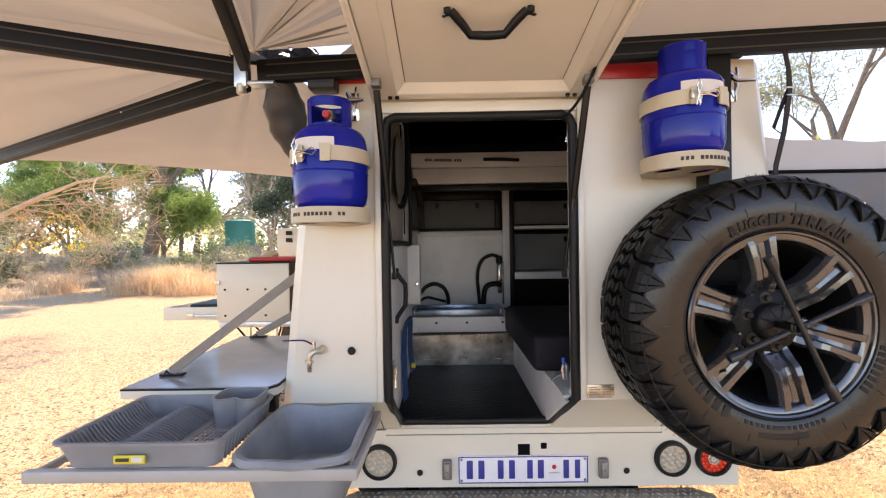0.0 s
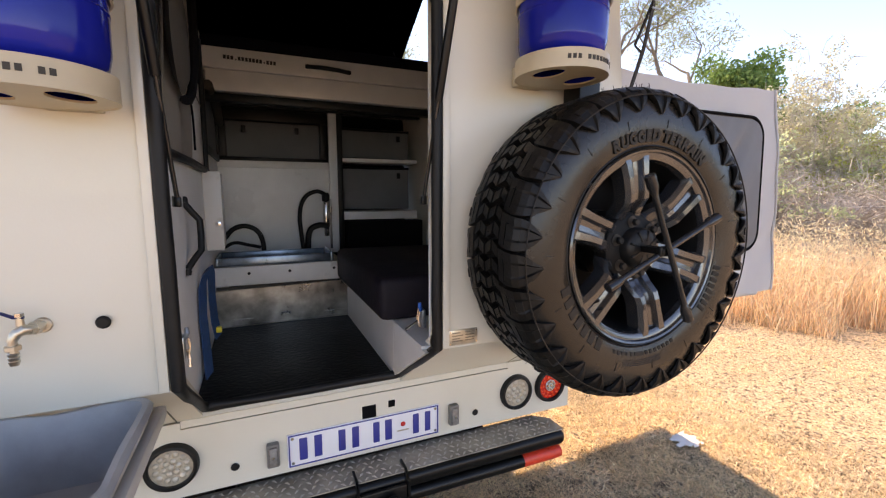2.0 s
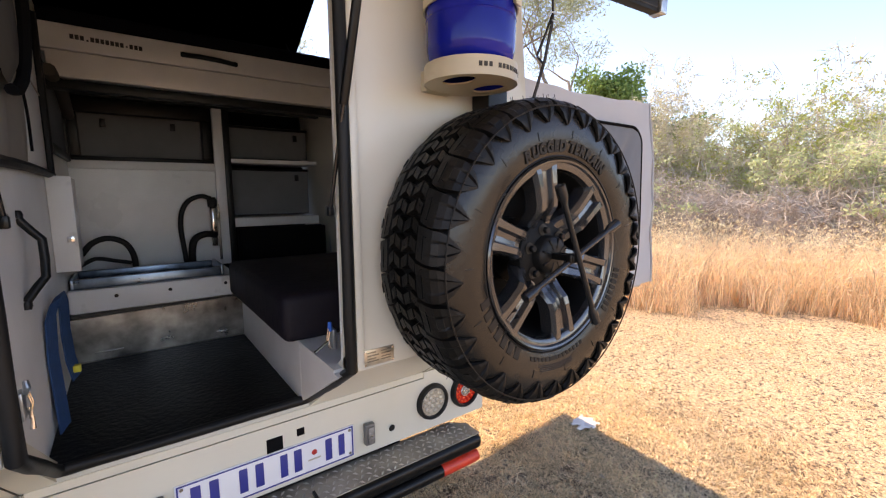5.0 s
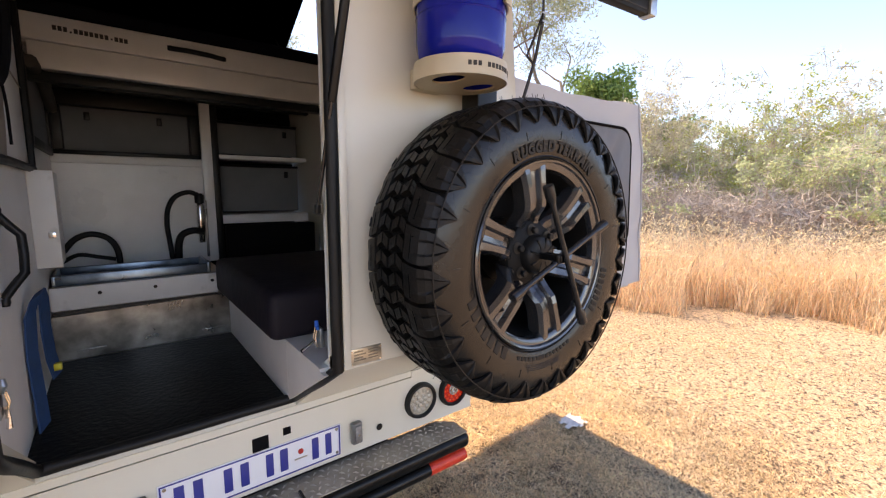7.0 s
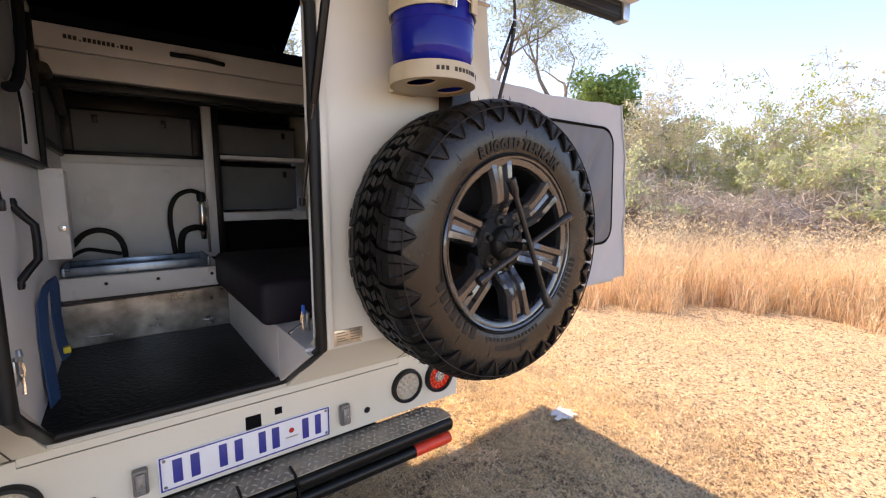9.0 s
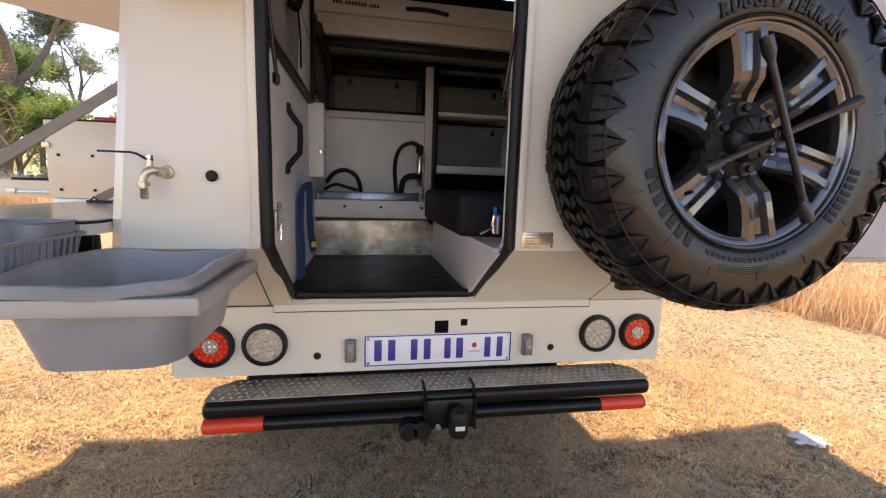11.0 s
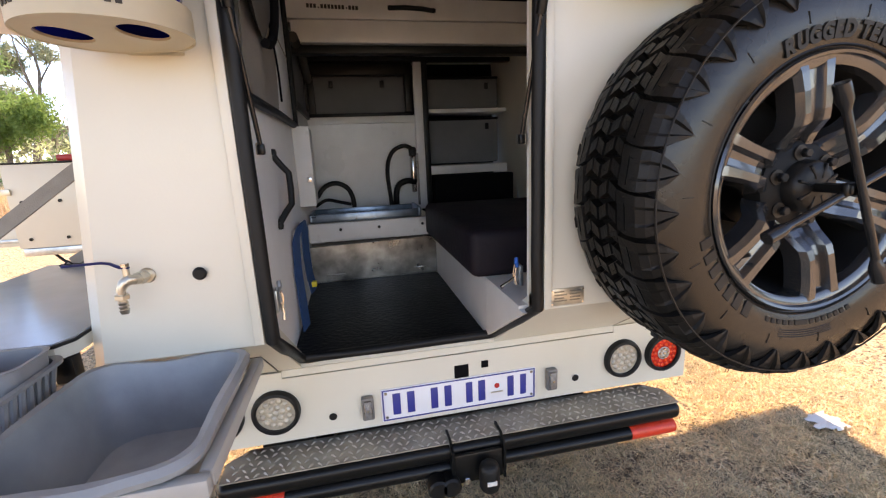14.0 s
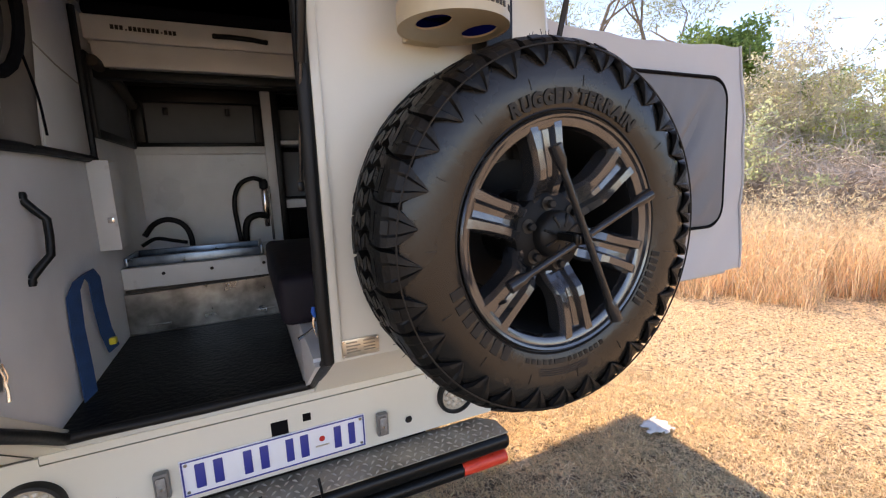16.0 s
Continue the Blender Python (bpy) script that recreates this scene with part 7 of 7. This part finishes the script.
for x, y, h, sd in ((-14.5, 27, 8.4, 41), (-12.4, 28, 9.0, 42), (-17.5, 30, 9.5, 43), (-24.5, 29, 10.5, 44), (-9.0, 30, 8.5, 45), (-5.5, 30, 8.0, 47)):
    tree("bare_tree", (x, y, 0), h, sd, None, "leafless grey tree with fine twigs", 0, 0, 0, 5, 0.55, 0.13, 0, 0.28, (2, 4), bark=TWIG)
# near leafless tree whose low limb reaches in under the awning
PALE_TWIG = mat("pale_twig", (0.55, 0.40, 0.26), 0.9, vary=0.2)
YELLOW_LEAF = leaf_mat("yellow_leaves", (0.62, 0.46, 0.06), (0.50, 0.42, 0.10))
nt = thing("bare_tree", "pale leafless tree with long drooping twigs and a few yellow leaves", "tree", at=(-12.2, 7.6, 0))
rnd = random.Random(46)
bm = bmesh.new()
tips = []
tube(bm, [(0, 0, -0.1), (0.05, 0, 0.9), (0.25, 0, 1.6), (0.7, 0.0, 1.95)], [0.13, 0.11, 0.10, 0.085], 9)
tube(bm, [(0.7, 0.0, 1.95), (1.4, 0, 2.15), (2.2, -0.1, 2.45), (3.1, -0.1, 2.85), (3.9, -0.1, 3.15), (4.5, 0, 3.3)], [0.08, 0.07, 0.062, 0.05, 0.034, 0.018], 8)
for k in range(18):
    f = k / 17
    at = Vector((1.3 + 3.2 * f, -0.08, 2.12 + 1.18 * f))
    limb_set(bm, at, (rnd.uniform(0.3, 1.2), rnd.uniform(-0.7, 0.7), rnd.uniform(-0.5, 0.45)), rnd.uniform(0.6, 1.2), 0.016, 3, rnd, tips, 0.4, (2, 3), 4, 0.25)
tube(bm, [(0.25, 0, 1.6), (0.1, 0.2, 2.6), (-0.3, 0.3, 3.8), (-0.4, 0.3, 4.9)], [0.09, 0.07, 0.05, 0.02], 8)
for k in range(9):
    f = k / 8
    limb_set(bm, (0.1 - 0.5 * f, 0.25, 2.6 + 2.2 * f), (rnd.uniform(-0.5, 1.2), rnd.uniform(-0.7, 0.7), rnd.uniform(-0.2, 0.6)), rnd.uniform(0.6, 1.2), 0.014, 3, rnd, tips, 0.5, (2, 3), 4, 0.2)
part("trunk", bm, PALE_TWIG, nt)
ob = new("twig_spray", leaf_cloud(tips, 1, 0.25, 0.34, PALE_TWIG, 47, 0.3, 1.0, 0.016, "twigs"))
ob.parent = nt
yl = [(rnd.uniform(2.2, 4.0), rnd.uniform(-0.2, 0.3), rnd.uniform(1.7, 2.5)) for k in range(46)]
ob = new("yellow_foliage", leaf_cloud(yl, 9, 0.13, 0.03, YELLOW_LEAF, 48))
ob.parent = nt
# heap of cut brush
heap = thing("brush_heap", "grey-brown heap of cut branches", "brush", at=(-17.5, 19.0, 0))
hc = [(rnd.gauss(0, 1.8), rnd.gauss(0, 0.5), abs(rnd.gauss(0.2, 0.55))) for k in range(160)]
ob = new("branch_tangle", leaf_cloud(hc, 14, 0.5, 0.40, TWIG, 49, 0.6, 1.0, 0.010, "branches"))
ob.parent = heap
for x, y, h, sd in ((-18.4, 24.0, 14, 56), (-36, 42, 16, 51), (-28, 45, 17, 52), (-20, 46, 16, 53), (-44, 40, 17, 54), (-12, 48, 16, 55)):
    tree("gum_tree", (x, y, 0), h, sd, LEAF_EUC, "tall eucalyptus with pale limbs and airy foliage", 80, 1.3, 0.15, 4, 0.55, 0.30, 0.02, 0.30, (2, 3), 2.2)
rnd = random.Random(9)
for k in range(20):
    x = -27 + k * 1.35 + rnd.uniform(-0.4, 0.4)
    bush("brush_clump", (x, 20.0 + rnd.uniform(-1.2, 2.4), 0), rnd.uniform(1.3, 2.6), 2.0, 300 + k, (LEAF_DRY, LEAF_DRY, LEAF_SAGE, LEAF_DARK)[k % 4], "tangled dry brush with sparse leaves", 9, 12, 0.06, 0.30)
# scrub belt under the far trees
belt = [(x + rnd.uniform(-1, 1), 31 + 3 * math.sin(x * 0.4) + rnd.uniform(-1.5, 1.5), rnd.uniform(0.4, 3.4)) for x in np.linspace(-52, 6, 170)]
tagged(new("scrub_belt", leaf_cloud(belt, 130, 1.3, 0.11, LEAF_SAGE, 78, 0.8)), "low olive scrub under the far trees", "scrub", kind="stuff")
belt2 = [(x + rnd.uniform(-1, 1), 28 + rnd.uniform(-1.0, 1.0), rnd.uniform(0.2, 1.6)) for x in np.linspace(-48, 4, 90)]
tagged(new("dry_scrub", leaf_cloud(belt2, 40, 1.0, 0.34, TWIG, 79, 0.8, 1.0, 0.03)), "tangled grey-brown dry scrub", "scrub", kind="stuff")
# far wood closing the view
far_c = [(x, 62 + 6 * math.sin(x * 0.3), rnd.uniform(2, 8)) for x in np.linspace(-95, 60, 150)] + [(66 + 4 * math.sin(y), y, rnd.uniform(2, 6)) for y in np.linspace(-60, 62, 110)]
tagged(new("far_woods", leaf_cloud(far_c, 170, 2.8, 0.46, LEAF_EUC, 77)), "distant grey-green woods", "trees", kind="stuff")

# teal water tank on its block
tank = thing("water_tank", "teal plastic water tank beyond the brush", "tank", at=(-13.25, 25, 0))
part("tank_body", lathe(bmesh.new(), [(0, 1.9), (0.84, 1.9), (0.86, 1.95)] + [(0.86 + (0.02 if i % 2 else 0), 2.0 + i * 0.11) for i in range(13)] + [(0.82, 3.42), (0.5, 3.52), (0.0, 3.56)], 40), TEAL, tank)
part("tank_lid", disc(bmesh.new(), (0, 0, 3.55), 0.22, 0.05, "z", 24), TEAL, tank)
part("tank_block", boxed(-0.9, 0.9, -0.9, 0.9, 0, 1.9, 0.02), mat("grey_block", (0.3, 0.28, 0.25), 0.9), tank)

# fallen leaves and a scrap of pale litter
r = np.random.default_rng(15)
n = 900
c = np.column_stack([r.uniform(-4, 5, n), r.uniform(-0.6, 5, n)])
z = np.array([ground_height(a, b) for a, b in c]) + r.uniform(0.01, 0.03, n)
p = np.column_stack([c, z])
a = r.uniform(0, 6.28, n)
s = r.uniform(0.008, 0.024, n)[:, None]
u = np.column_stack([np.cos(a), np.sin(a), r.uniform(-0.3, 0.3, n)])
w = np.column_stack([-np.sin(a), np.cos(a), r.uniform(-0.3, 0.3, n)]) * 0.45
v = np.stack([p - u * s, p + w * s, p + u * s, p - w * s], 1).reshape(-1, 3)
tagged(new("fallen_leaves", raw("fallen_leaves", v, np.arange(n)[:, None] * 4 + [0, 1, 2, 3], LITTER)), "scattered dry leaves on the grass", "leaves", kind="stuff")
bm = bmesh.new()
nx = 9
g = [[bm.verts.new((2.06 + i * 0.022 - 0.09 + 0.02 * math.sin(j * 1.7), 0.30 + j * 0.018 - 0.07, 0.03 + ground_height(2.06, 0.3) + 0.018 * abs(noise.noise(Vector((i * 0.9, j * 0.9, 1)))))) for j in range(nx)] for i in range(nx)]
for i in range(nx - 1):
    for j in range(nx - 1):
        if (i - 4) ** 2 + (j - 4) ** 2 < 17 + 4 * math.sin(i * 2.3 + j):
            bm.faces.new((g[i][j], g[i + 1][j], g[i + 1][j + 1], g[i][j + 1]))
bmesh.ops.delete(bm, geom=[v for v in bm.verts if not v.link_faces], context="VERTS")
bmesh.ops.solidify(bm, geom=bm.faces[:], thickness=0.003)
tagged(part("paper_scrap", bm, LABEL), "crumpled scrap of white paper on the grass", "litter")
